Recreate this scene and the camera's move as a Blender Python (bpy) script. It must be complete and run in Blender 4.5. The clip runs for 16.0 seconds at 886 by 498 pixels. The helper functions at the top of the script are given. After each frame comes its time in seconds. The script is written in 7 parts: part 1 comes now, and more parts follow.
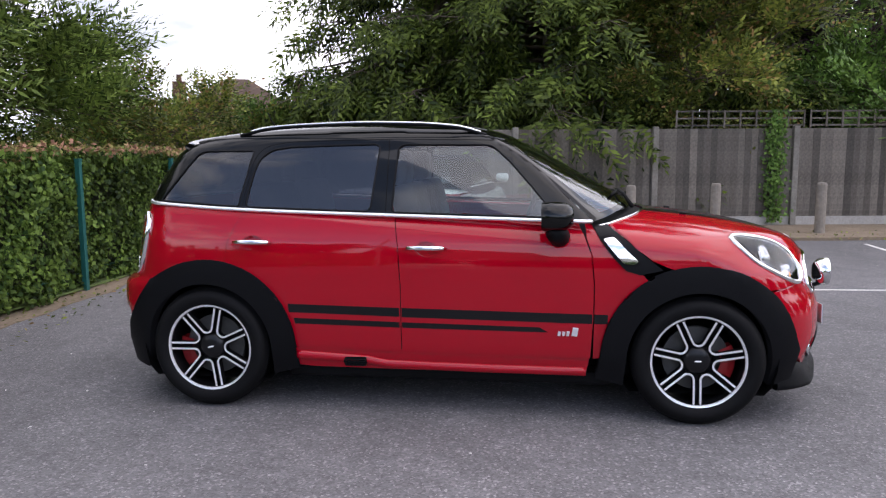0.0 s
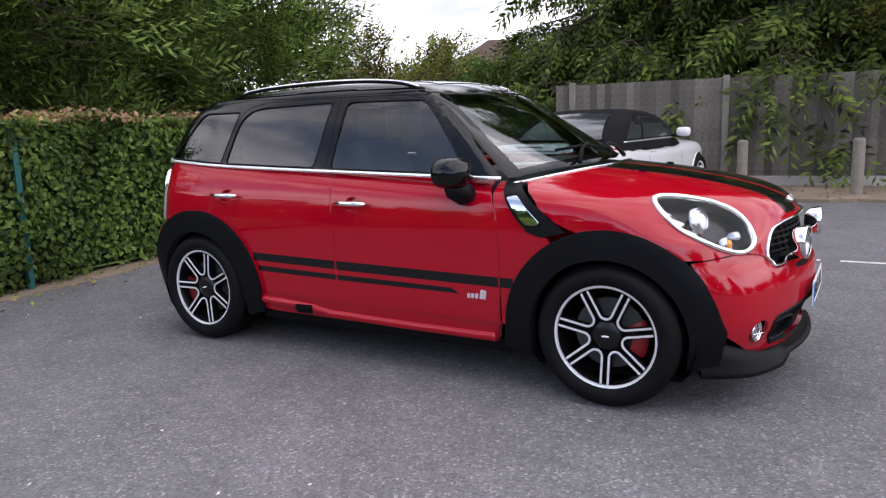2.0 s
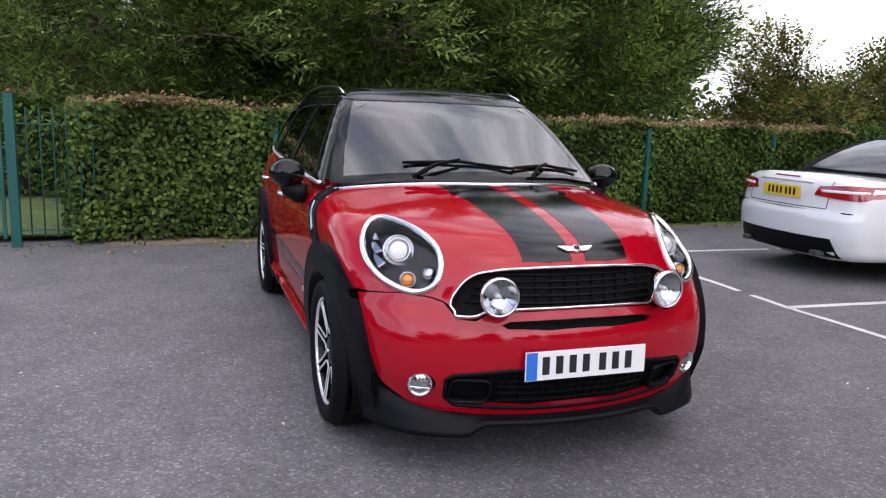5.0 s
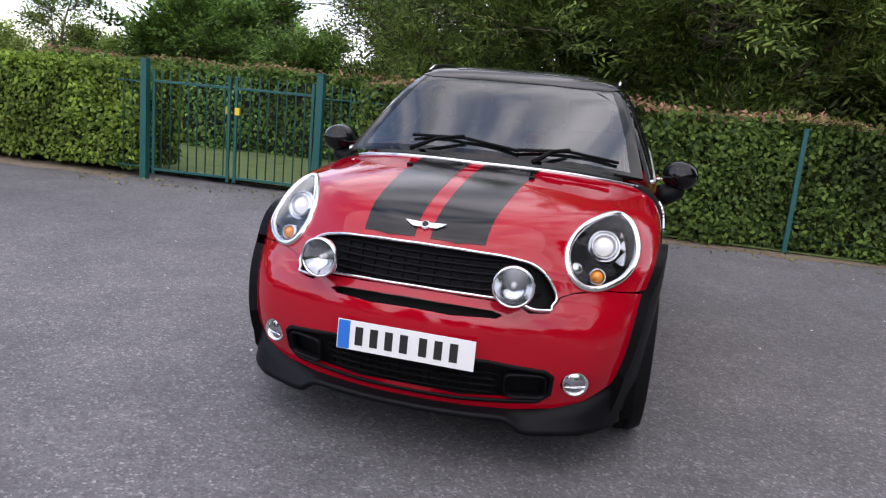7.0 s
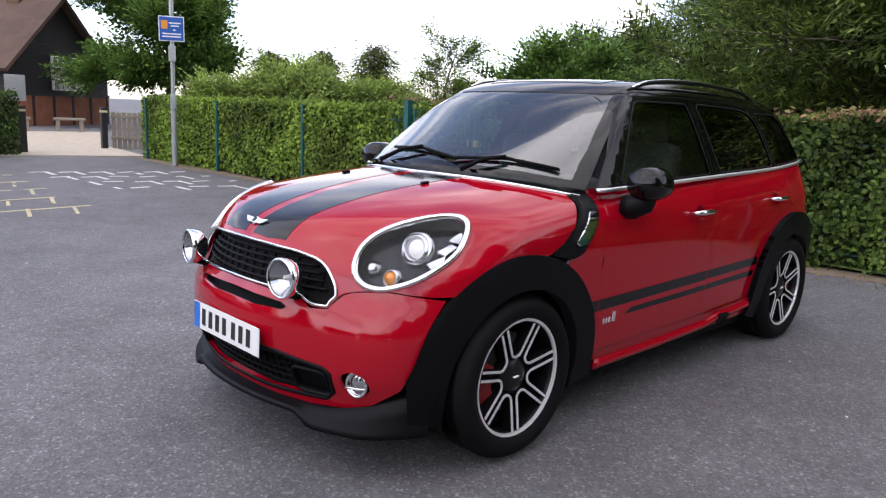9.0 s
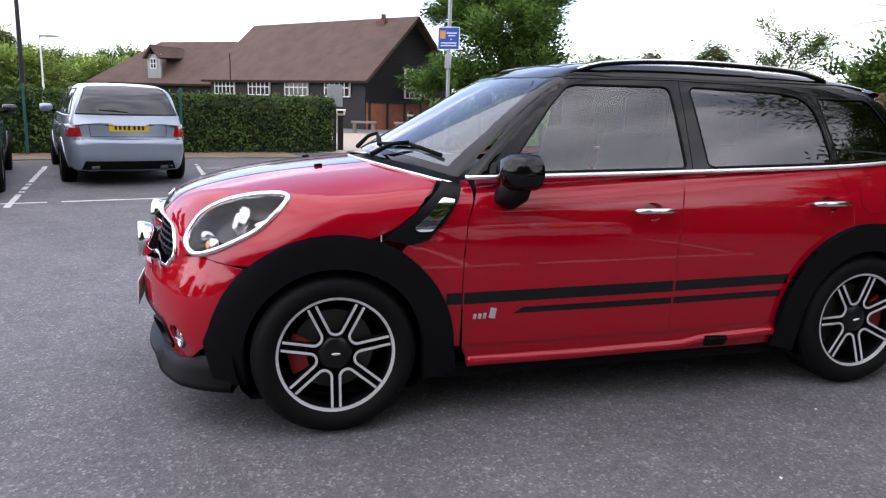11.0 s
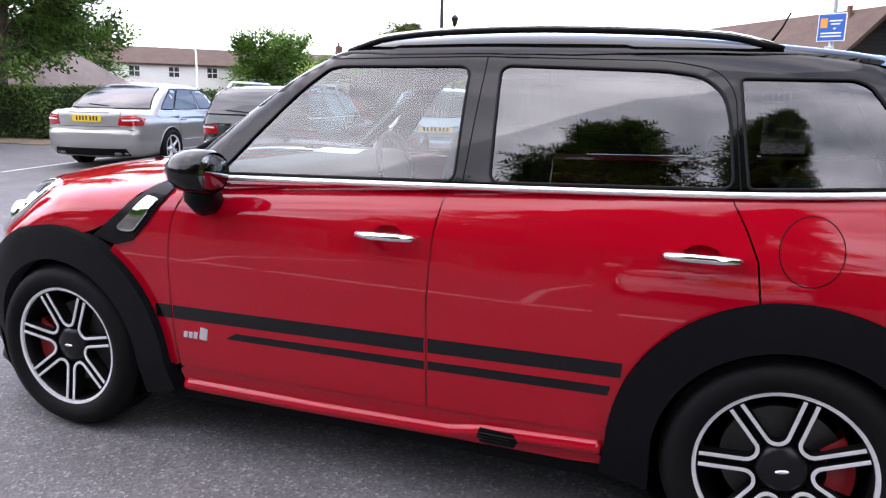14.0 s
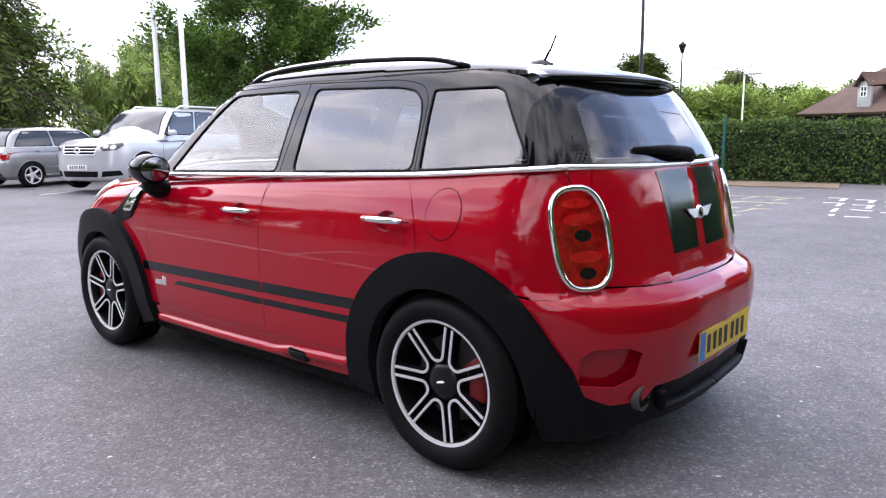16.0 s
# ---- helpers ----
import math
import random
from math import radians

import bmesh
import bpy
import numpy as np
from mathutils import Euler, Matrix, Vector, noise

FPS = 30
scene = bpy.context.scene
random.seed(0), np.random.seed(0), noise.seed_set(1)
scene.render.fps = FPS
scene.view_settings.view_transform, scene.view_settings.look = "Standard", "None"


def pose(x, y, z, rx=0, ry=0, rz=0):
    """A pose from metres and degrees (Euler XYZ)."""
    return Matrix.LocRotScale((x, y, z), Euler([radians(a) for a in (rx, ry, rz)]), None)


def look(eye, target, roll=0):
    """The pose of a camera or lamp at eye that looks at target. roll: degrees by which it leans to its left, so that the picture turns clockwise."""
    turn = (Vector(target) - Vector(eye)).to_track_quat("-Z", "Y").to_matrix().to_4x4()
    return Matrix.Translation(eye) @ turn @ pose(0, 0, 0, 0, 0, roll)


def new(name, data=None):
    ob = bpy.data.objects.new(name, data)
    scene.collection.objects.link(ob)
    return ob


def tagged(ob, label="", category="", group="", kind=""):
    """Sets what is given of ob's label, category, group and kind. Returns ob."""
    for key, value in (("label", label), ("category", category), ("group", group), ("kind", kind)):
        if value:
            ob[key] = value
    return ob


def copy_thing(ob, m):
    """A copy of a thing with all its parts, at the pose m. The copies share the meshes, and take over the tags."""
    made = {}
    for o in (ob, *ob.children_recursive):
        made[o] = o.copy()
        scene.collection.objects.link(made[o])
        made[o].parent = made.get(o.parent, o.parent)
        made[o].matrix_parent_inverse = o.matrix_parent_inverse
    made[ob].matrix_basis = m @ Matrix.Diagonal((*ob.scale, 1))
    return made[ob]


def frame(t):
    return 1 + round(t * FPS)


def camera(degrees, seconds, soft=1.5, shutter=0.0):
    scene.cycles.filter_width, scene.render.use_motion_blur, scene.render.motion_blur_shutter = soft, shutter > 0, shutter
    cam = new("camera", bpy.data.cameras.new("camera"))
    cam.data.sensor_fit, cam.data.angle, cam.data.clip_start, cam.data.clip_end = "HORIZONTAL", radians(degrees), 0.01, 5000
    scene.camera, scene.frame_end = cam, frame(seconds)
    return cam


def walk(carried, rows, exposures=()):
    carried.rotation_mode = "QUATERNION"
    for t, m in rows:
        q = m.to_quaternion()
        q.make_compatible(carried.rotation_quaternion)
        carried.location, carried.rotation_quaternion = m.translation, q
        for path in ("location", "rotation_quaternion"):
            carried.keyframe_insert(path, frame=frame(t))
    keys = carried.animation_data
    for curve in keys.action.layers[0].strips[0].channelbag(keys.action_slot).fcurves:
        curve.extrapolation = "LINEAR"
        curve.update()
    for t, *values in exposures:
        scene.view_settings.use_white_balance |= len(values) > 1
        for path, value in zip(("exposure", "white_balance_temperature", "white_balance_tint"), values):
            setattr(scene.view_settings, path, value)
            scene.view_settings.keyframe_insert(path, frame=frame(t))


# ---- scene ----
cam = camera(62.2, 16.0, soft=1.25)
PATH = [
    (0, (0.505, -4.598, 1.369), (0.24, -2.632, 1.12), -0.3),
    (0.5, (0.875, -4.502, 1.326), (0.47, -2.563, 1.049), 0.2),
    (1, (1.343, -4.375, 1.335), (0.736, -2.489, 1.058), 0.5),
    (1.5, (1.863, -4.202, 1.332), (1.113, -2.381, 0.987), -0.2),
    (2, (2.319, -3.956, 1.322), (1.308, -2.265, 0.976), -1.9),
    (2.5, (2.84, -3.685, 1.323), (1.635, -2.137, 0.931), -0.3),
    (3, (3.241, -3.325, 1.294), (1.893, -1.883, 0.974), 0.1),
    (3.5, (3.623, -2.916, 1.306), (2.084, -1.677, 0.997), -0.2),
    (4, (3.967, -2.49, 1.316), (2.302, -1.428, 0.998), 1.3),
    (4.5, (4.21, -1.985, 1.334), (2.458, -1.073, 1.019), 2.1),
    (5, (4.438, -1.445, 1.357), (2.583, -0.779, 1.017), 2.1),
    (5.2, (4.512, -1.207, 1.358), (2.611, -0.681, 1.028), 1.4),
    (7.3, (4.492, 1.015, 1.351), (2.631, 0.407, 0.943), 5.1),
    (7.5, (4.418, 1.213, 1.349), (2.586, 0.519, 0.948), 4.5),
    (8, (4.169, 1.696, 1.361), (2.456, 0.751, 0.948), 3.7),
    (8.5, (3.861, 2.201, 1.375), (2.346, 0.962, 0.965), 4.2),
    (9, (3.438, 2.591, 1.346), (2.062, 1.187, 0.978), 2.4),
    (9.5, (3.015, 3.005, 1.338), (1.745, 1.508, 0.957), 2.2),
    (10, (2.614, 3.388, 1.34), (1.479, 1.793, 0.933), 1.3),
    (10.2, (2.427, 3.499, 1.336), (1.428, 1.818, 0.918), 1.3),
    (12.3, (0.556, 3.701, 1.322), (0.327, 1.743, 0.986), 1.4),
    (12.5, (0.378, 3.571, 1.315), (0.189, 1.607, 0.989), 0.9),
    (13, (-0.089, 3.291, 1.313), (-0.044, 1.319, 0.986), -0.3),
    (13.5, (-0.596, 3.091, 1.315), (-0.214, 1.164, 0.94), 0.3),
    (14, (-1.048, 2.943, 1.329), (-0.372, 1.104, 0.929), 1.4),
    (14.5, (-1.599, 2.991, 1.284), (-0.588, 1.308, 0.906), 2.4),
    (15, (-2.083, 3.136, 1.287), (-1.017, 1.488, 0.904), 0.9),
    (15.5, (-2.592, 3.093, 1.28), (-1.377, 1.538, 0.955), 1.3),
    (16, (-2.99, 2.812, 1.249), (-1.709, 1.309, 0.932), -0.5),
]
walk(cam, [(t, look(eye, target, roll)) for t, eye, target, roll in PATH], ((0, 1.5, 6450, 19), (3.5, 1.48, 6450, 19), (5, 1.38, 6450, 19), (10.2, 1.46, 6350, 20), (12.3, 1.82, 6250, 21), (14, 2.15, 6250, 21), (16, 2.12, 6300, 21)))


# ---- world ----
from mathutils import geometry

SUN_AZ, SUN_EL = 105.0, 55.0
world = bpy.data.worlds.new("sky")
scene.world = world
world.use_nodes = True
wn, wl = world.node_tree.nodes, world.node_tree.links
wn.clear()
w_out = wn.new("ShaderNodeOutputWorld")
w_bg = wn.new("ShaderNodeBackground")
w_sky = wn.new("ShaderNodeTexSky")
w_sky.sky_type = "NISHITA"
w_sky.sun_disc = False
w_sky.sun_elevation = radians(SUN_EL)
w_sky.sun_rotation = radians(SUN_AZ)
w_co = wn.new("ShaderNodeTexCoord")
w_map = wn.new("ShaderNodeMapping")
w_map.inputs["Scale"].default_value = (1.0, 1.0, 2.6)
w_noise = wn.new("ShaderNodeTexNoise")
w_noise.inputs["Scale"].default_value = 2.1
w_noise.inputs["Detail"].default_value = 7.0
w_noise.inputs["Roughness"].default_value = 0.55
w_ramp = wn.new("ShaderNodeValToRGB")
w_ramp.color_ramp.elements[0].position = 0.38
w_ramp.color_ramp.elements[0].color = (0.12, 0.12, 0.12, 1)
w_ramp.color_ramp.elements[1].position = 0.52
w_ramp.color_ramp.elements[1].color = (1, 1, 1, 1)
w_noise2 = wn.new("ShaderNodeTexNoise")
w_noise2.inputs["Scale"].default_value = 4.0
w_noise2.inputs["Detail"].default_value = 6.0
w_ramp2 = wn.new("ShaderNodeValToRGB")
w_ramp2.color_ramp.elements[0].position = 0.3
w_ramp2.color_ramp.elements[0].color = (2.1, 2.3, 2.6, 1)
w_ramp2.color_ramp.elements[1].position = 0.66
w_ramp2.color_ramp.elements[1].color = (6.8, 6.9, 7.1, 1)
w_mix = wn.new("ShaderNodeMix")
w_mix.data_type = "RGBA"
wl.new(w_co.outputs["Generated"], w_map.inputs["Vector"])
wl.new(w_map.outputs["Vector"], w_noise.inputs["Vector"])
wl.new(w_map.outputs["Vector"], w_noise2.inputs["Vector"])
# cloud lies thicker towards +y, with blue breaks towards -y
w_sep0 = wn.new("ShaderNodeSeparateXYZ")
wl.new(w_co.outputs["Generated"], w_sep0.inputs["Vector"])
w_bias = wn.new("ShaderNodeMath")
w_bias.operation = "MULTIPLY_ADD"
w_bias.inputs[1].default_value = 0.13
wl.new(w_sep0.outputs["Y"], w_bias.inputs[0])
wl.new(w_noise.outputs["Fac"], w_bias.inputs[2])
wl.new(w_bias.outputs[0], w_ramp.inputs["Fac"])
wl.new(w_noise2.outputs["Fac"], w_ramp2.inputs["Fac"])
wl.new(w_ramp.outputs["Color"], w_mix.inputs["Factor"])
wl.new(w_sky.outputs["Color"], w_mix.inputs["A"])
wl.new(w_ramp2.outputs["Color"], w_mix.inputs["B"])
# thick bright haze low down, thinner grey-blue cloud overhead
w_sep = wn.new("ShaderNodeSeparateXYZ")
w_el = wn.new("ShaderNodeMapRange")
w_el.inputs["From Min"].default_value = 0.30
w_el.inputs["From Max"].default_value = 0.6
w_el.inputs["To Min"].default_value = 0.0
w_el.inputs["To Max"].default_value = 1.0
w_side = wn.new("ShaderNodeMapRange")
w_side.inputs["From Min"].default_value = -0.4
w_side.inputs["From Max"].default_value = 0.4
w_side.inputs["To Min"].default_value = -0.4
w_side.inputs["To Max"].default_value = -0.2
w_dim = wn.new("ShaderNodeMath")
w_dim.operation = "MULTIPLY_ADD"
w_dim.inputs[2].default_value = 1.0
w_mul = wn.new("ShaderNodeVectorMath")
w_mul.operation = "SCALE"
wl.new(w_co.outputs["Generated"], w_sep.inputs["Vector"])
wl.new(w_sep.outputs["Z"], w_el.inputs["Value"])
wl.new(w_mix.outputs["Result"], w_mul.inputs[0])
wl.new(w_sep.outputs["Y"], w_side.inputs["Value"])
wl.new(w_el.outputs["Result"], w_dim.inputs[0])
wl.new(w_side.outputs["Result"], w_dim.inputs[1])
wl.new(w_dim.outputs[0], w_mul.inputs["Scale"])
wl.new(w_mul.outputs["Vector"], w_bg.inputs["Color"])
wl.new(w_bg.outputs["Background"], w_out.inputs["Surface"])
w_bg.inputs["Strength"].default_value = 0.15

sun_data = bpy.data.lights.new("sun", "SUN")
sun_data.energy = 0.7
sun_data.angle = radians(100)
sun_data.color = (1.0, 0.97, 0.92)
sun = new("sun", sun_data)
sd = Vector((math.sin(radians(SUN_AZ)) * math.cos(radians(SUN_EL)), math.cos(radians(SUN_AZ)) * math.cos(radians(SUN_EL)), math.sin(radians(SUN_EL))))
sun.matrix_world = look(sd * 40, (0, 0, 0))


# ---- materials ----
def mat(name, base, rough=0.5, metal=0.0, coat=0.0, scale=0.0, vary=0.15, bump=0.0, spec=0.5, island=0.0, trans=0.0, emit=None, rnd=0.0):
    """A procedural material: base colour with two scales of noise, fine relief, and variation from piece to piece."""
    m = bpy.data.materials.new(name)
    m.use_nodes = True
    n, l = m.node_tree.nodes, m.node_tree.links
    b = n["Principled BSDF"]
    b.inputs["Base Color"].default_value = (*base, 1)
    b.inputs["Roughness"].default_value = rough
    b.inputs["Metallic"].default_value = metal
    b.inputs["Coat Weight"].default_value = coat
    b.inputs["Coat Roughness"].default_value = 0.03
    b.inputs["Specular IOR Level"].default_value = spec
    b.inputs["Transmission Weight"].default_value = trans
    if emit:
        b.inputs["Emission Color"].default_value = (*emit[:3], 1)
        b.inputs["Emission Strength"].default_value = emit[3]
    last = None
    if scale:
        co = n.new("ShaderNodeTexCoord")
        val = None
        for k, (s, w) in enumerate(((scale, 0.5), (scale * 0.09, 0.5))):
            t = n.new("ShaderNodeTexNoise")
            t.inputs["Scale"].default_value = s
            t.inputs["Detail"].default_value = 5
            l.new(co.outputs["Object"], t.inputs["Vector"])
            if val is None:
                val, first = t.outputs["Fac"], t
            else:
                a = n.new("ShaderNodeMath")
                a.operation = "ADD"
                l.new(val, a.inputs[0])
                l.new(t.outputs["Fac"], a.inputs[1])
                val = a.outputs[0]
        mr = n.new("ShaderNodeMapRange")
        mr.inputs["From Min"].default_value = 0.65
        mr.inputs["From Max"].default_value = 1.35
        mr.inputs["To Min"].default_value = 1 - vary
        mr.inputs["To Max"].default_value = 1 + vary
        l.new(val, mr.inputs["Value"])
        last = mr.outputs["Result"]
        if bump:
            bp = n.new("ShaderNodeBump")
            bp.inputs["Strength"].default_value = bump
            bp.inputs["Distance"].default_value = 0.01
            l.new(first.outputs["Fac"], bp.inputs["Height"])
            l.new(bp.outputs["Normal"], b.inputs["Normal"])
    if island or rnd:
        g = n.new("ShaderNodeNewGeometry" if island else "ShaderNodeObjectInfo")
        mr = n.new("ShaderNodeMapRange")
        v = island or rnd
        mr.inputs["To Min"].default_value = 1 - v
        mr.inputs["To Max"].default_value = 1 + v
        l.new(g.outputs["Random Per Island" if island else "Random"], mr.inputs["Value"])
        if last is None:
            last = mr.outputs["Result"]
        else:
            a = n.new("ShaderNodeMath")
            a.operation = "MULTIPLY"
            l.new(last, a.inputs[0])
            l.new(mr.outputs["Result"], a.inputs[1])
            last = a.outputs[0]
    if last is not None:
        mx = n.new("ShaderNodeVectorMath")
        mx.operation = "SCALE"
        mx.inputs[0].default_value = base
        l.new(last, mx.inputs["Scale"])
        l.new(mx.outputs["Vector"], b.inputs["Base Color"])
    return m


def leaf_mat(name, dark, light, brown=None, amount=0.0):
    """Leaves: a mix between two greens leaf by leaf, with light shining through, and some dry ones."""
    m = bpy.data.materials.new(name)
    m.use_nodes = True
    n, l = m.node_tree.nodes, m.node_tree.links
    b = n["Principled BSDF"]
    g = n.new("ShaderNodeNewGeometry")
    r = n.new("ShaderNodeValToRGB")
    r.color_ramp.elements[0].color = (*dark, 1)
    r.color_ramp.elements[1].color = (*light, 1)
    r.color_ramp.elements[1].position = 0.97 - amount
    if brown:
        e = r.color_ramp.elements.new(0.99 - amount * 0.5)
        e.color = (*brown, 1)
    l.new(g.outputs["Random Per Island"], r.inputs["Fac"])
    co = n.new("ShaderNodeTexCoord")
    t = n.new("ShaderNodeTexNoise")
    t.inputs["Scale"].default_value = 1.3
    t.inputs["Detail"].default_value = 3
    l.new(co.outputs["Object"], t.inputs["Vector"])
    mr = n.new("ShaderNodeMapRange")
    mr.inputs["From Min"].default_value = 0.3
    mr.inputs["From Max"].default_value = 0.7
    mr.inputs["To Min"].default_value = 0.4
    mr.inputs["To Max"].default_value = 1.5
    l.new(t.outputs["Fac"], mr.inputs["Value"])
    mx = n.new("ShaderNodeVectorMath")
    mx.operation = "SCALE"
    l.new(r.outputs["Color"], mx.inputs[0])
    l.new(mr.outputs["Result"], mx.inputs["Scale"])
    l.new(mx.outputs["Vector"], b.inputs["Base Color"])
    b.inputs["Roughness"].default_value = 0.55
    b.inputs["Specular IOR Level"].default_value = 0.2
    tr = n.new("ShaderNodeBsdfTranslucent")
    l.new(mx.outputs["Vector"], tr.inputs["Color"])
    ms = n.new("ShaderNodeMixShader")
    ms.inputs["Fac"].default_value = 0.3
    l.new(b.outputs["BSDF"], ms.inputs[1])
    l.new(tr.outputs["BSDF"], ms.inputs[2])
    l.new(ms.outputs["Shader"], n["Material Output"].inputs["Surface"])
    return m


def glass_mat(name, tint, ior=1.45):
    """A thin pane: tinted see-through with a mirror coat that follows the Fresnel law."""
    m = bpy.data.materials.new(name)
    m.use_nodes = True
    n, l = m.node_tree.nodes, m.node_tree.links
    n.remove(n["Principled BSDF"])
    t = n.new("ShaderNodeBsdfTransparent")
    t.inputs["Color"].default_value = (*tint, 1)
    g = n.new("ShaderNodeBsdfGlossy")
    g.inputs["Roughness"].default_value = 0.0
    f = n.new("ShaderNodeLayerWeight")
    f.inputs["Blend"].default_value = 0.5
    pw = n.new("ShaderNodeMath")
    pw.operation = "POWER"
    pw.inputs[1].default_value = 4.5
    l.new(f.outputs["Facing"], pw.inputs[0])
    mr = n.new("ShaderNodeMapRange")
    mr.inputs["To Min"].default_value = ((ior - 1) / (ior + 1)) ** 2
    mr.inputs["To Max"].default_value = 1.0
    l.new(pw.outputs[0], mr.inputs["Value"])
    ms = n.new("ShaderNodeMixShader")
    l.new(mr.outputs["Result"], ms.inputs["Fac"])
    l.new(t.outputs["BSDF"], ms.inputs[1])
    l.new(g.outputs["BSDF"], ms.inputs[2])
    l.new(ms.outputs["Shader"], n["Material Output"].inputs["Surface"])
    return m


def asphalt_mat():
    m = mat("asphalt", (0.09, 0.087, 0.09), 0.75, 0, 0, 0, 0)
    n, l = m.node_tree.nodes, m.node_tree.links
    b = n["Principled BSDF"]
    co = n.new("ShaderNodeTexCoord")
    v = n.new("ShaderNodeTexVoronoi")
    v.inputs["Scale"].default_value = 95
    l.new(co.outputs["Object"], v.inputs["Vector"])
    r = n.new("ShaderNodeValToRGB")
    r.color_ramp.elements[0].position, r.color_ramp.elements[0].color = 0.0, (0.075, 0.073, 0.076, 1)
    r.color_ramp.elements[1].position, r.color_ramp.elements[1].color = 0.75, (0.145, 0.14, 0.145, 1)
    e = r.color_ramp.elements.new(0.93)
    e.color = (0.27, 0.26, 0.26, 1)
    l.new(v.outputs["Color"], r.inputs["Fac"])
    val = None
    for s, d, lo, hi in ((0.22, 4, 0.78, 1.18), (2.2, 6, 0.84, 1.14), (14, 4, 0.86, 1.12)):
        t = n.new("ShaderNodeTexNoise")
        t.inputs["Scale"].default_value = s
        t.inputs["Detail"].default_value = d
        l.new(co.outputs["Object"], t.inputs["Vector"])
        mr = n.new("ShaderNodeMapRange")
        mr.inputs["From Min"].default_value, mr.inputs["From Max"].default_value = 0.3, 0.7
        mr.inputs["To Min"].default_value, mr.inputs["To Max"].default_value = lo, hi
        l.new(t.outputs["Fac"], mr.inputs["Value"])
        if val is None:
            val = mr.outputs["Result"]
        else:
            a = n.new("ShaderNodeMath")
            a.operation = "MULTIPLY"
            l.new(val, a.inputs[0])
            l.new(mr.outputs["Result"], a.inputs[1])
            val = a.outputs[0]
    mx = n.new("ShaderNodeVectorMath")
    mx.operation = "SCALE"
    l.new(r.outputs["Color"], mx.inputs[0])
    l.new(val, mx.inputs["Scale"])
    l.new(mx.outputs["Vector"], b.inputs["Base Color"])
    bp = n.new("ShaderNodeBump")
    bp.inputs["Strength"].default_value = 0.5
    bp.inputs["Distance"].default_value = 0.004
    l.new(v.outputs["Distance"], bp.inputs["Height"])
    l.new(bp.outputs["Normal"], b.inputs["Normal"])
    return m


M_ASPHALT = asphalt_mat()
M_LINE = mat("worn_white_paint", (0.62, 0.61, 0.58), 0.7, scale=40, vary=0.3, bump=0.2)
M_YLINE = mat("worn_yellow_paint", (0.48, 0.42, 0.25), 0.7, scale=40, vary=0.3, bump=0.2)
M_SOIL = mat("dry_soil", (0.19, 0.145, 0.1), 0.95, scale=18, vary=0.35, bump=0.8)
M_PATH = mat("gravel_path", (0.42, 0.36, 0.28), 0.9, scale=60, vary=0.25, bump=0.5)
M_HEDGE = leaf_mat("hedge_leaf", (0.014, 0.036, 0.008), (0.13, 0.2, 0.037))
M_HEDGE_TOP = leaf_mat("hedge_tip_leaf", (0.1, 0.15, 0.035), (0.3, 0.26, 0.09), (0.4, 0.21, 0.15), 0.55)
M_YEW = leaf_mat("dark_hedge_leaf", (0.014, 0.032, 0.01), (0.1, 0.17, 0.035))
M_BOXL = leaf_mat("bright_hedge_leaf", (0.05, 0.105, 0.016), (0.27, 0.38, 0.055))
M_WILLOW = leaf_mat("willow_leaf", (0.018, 0.04, 0.009), (0.2, 0.28, 0.06))
M_WEEP = leaf_mat("weeping_willow_leaf", (0.13, 0.2, 0.045), (0.34, 0.45, 0.11))
M_SPRUCE = leaf_mat("spruce_needles", (0.01, 0.022, 0.005), (0.155, 0.21, 0.035))
M_BROAD = leaf_mat("broad_leaf", (0.035, 0.075, 0.016), (0.15, 0.26, 0.05))
M_OLIVE = leaf_mat("yellowing_leaf", (0.04, 0.07, 0.015), (0.27, 0.3, 0.06), (0.33, 0.2, 0.08), 0.12)
M_PURPLE = leaf_mat("copper_leaf", (0.02, 0.012, 0.018), (0.06, 0.03, 0.045))
M_BARK = mat("bark", (0.09, 0.07, 0.05), 0.9, scale=25, vary=0.4, bump=0.8)
# filler inside hedges: the shade between the leaves is put into its colour
M_CORE = mat("inner_hedge_shade", (0.02, 0.026, 0.012), 0.95, scale=14, vary=0.4, bump=0.6)
M_FENCE = mat("weathered_fence_board", (0.115, 0.1, 0.083), 0.85, scale=22, vary=0.45, bump=0.5, rnd=0.45)
M_POST = mat("grey_timber", (0.23, 0.2, 0.165), 0.85, scale=20, vary=0.25, bump=0.4)
M_POSTC = mat("weathered_concrete", (0.19, 0.175, 0.15), 0.9, scale=30, vary=0.3, bump=0.4)
M_CONC = mat("concrete", (0.36, 0.34, 0.31), 0.85, scale=30, vary=0.2, bump=0.3)
M_GREEN = mat("green_railing_paint", (0.01, 0.088, 0.08), 0.4, scale=30, vary=0.12)
M_RED = mat("red_car_paint", (0.36, 0.0015, 0.011), 0.55, 0.0, 1.0, spec=0.0, scale=3, vary=0.03)
M_BLACKP = mat("gloss_black_paint", (0.003, 0.0034, 0.0035), 0.03, spec=0.35)
M_CLAD = mat("textured_black_plastic", (0.0032, 0.0034, 0.0044), 0.5, spec=0.15, scale=220, vary=0.1, bump=0.12)
M_STRIPE = mat("satin_black_vinyl", (0.004, 0.004, 0.005), 0.12, spec=0.42)
M_DARK = mat("deep_black", (0.0025, 0.0025, 0.003), 0.7, spec=0.15)
M_RUBBER = mat("tyre_rubber", (0.0045, 0.0045, 0.005), 0.65, spec=0.14, scale=60, vary=0.2, bump=0.1)
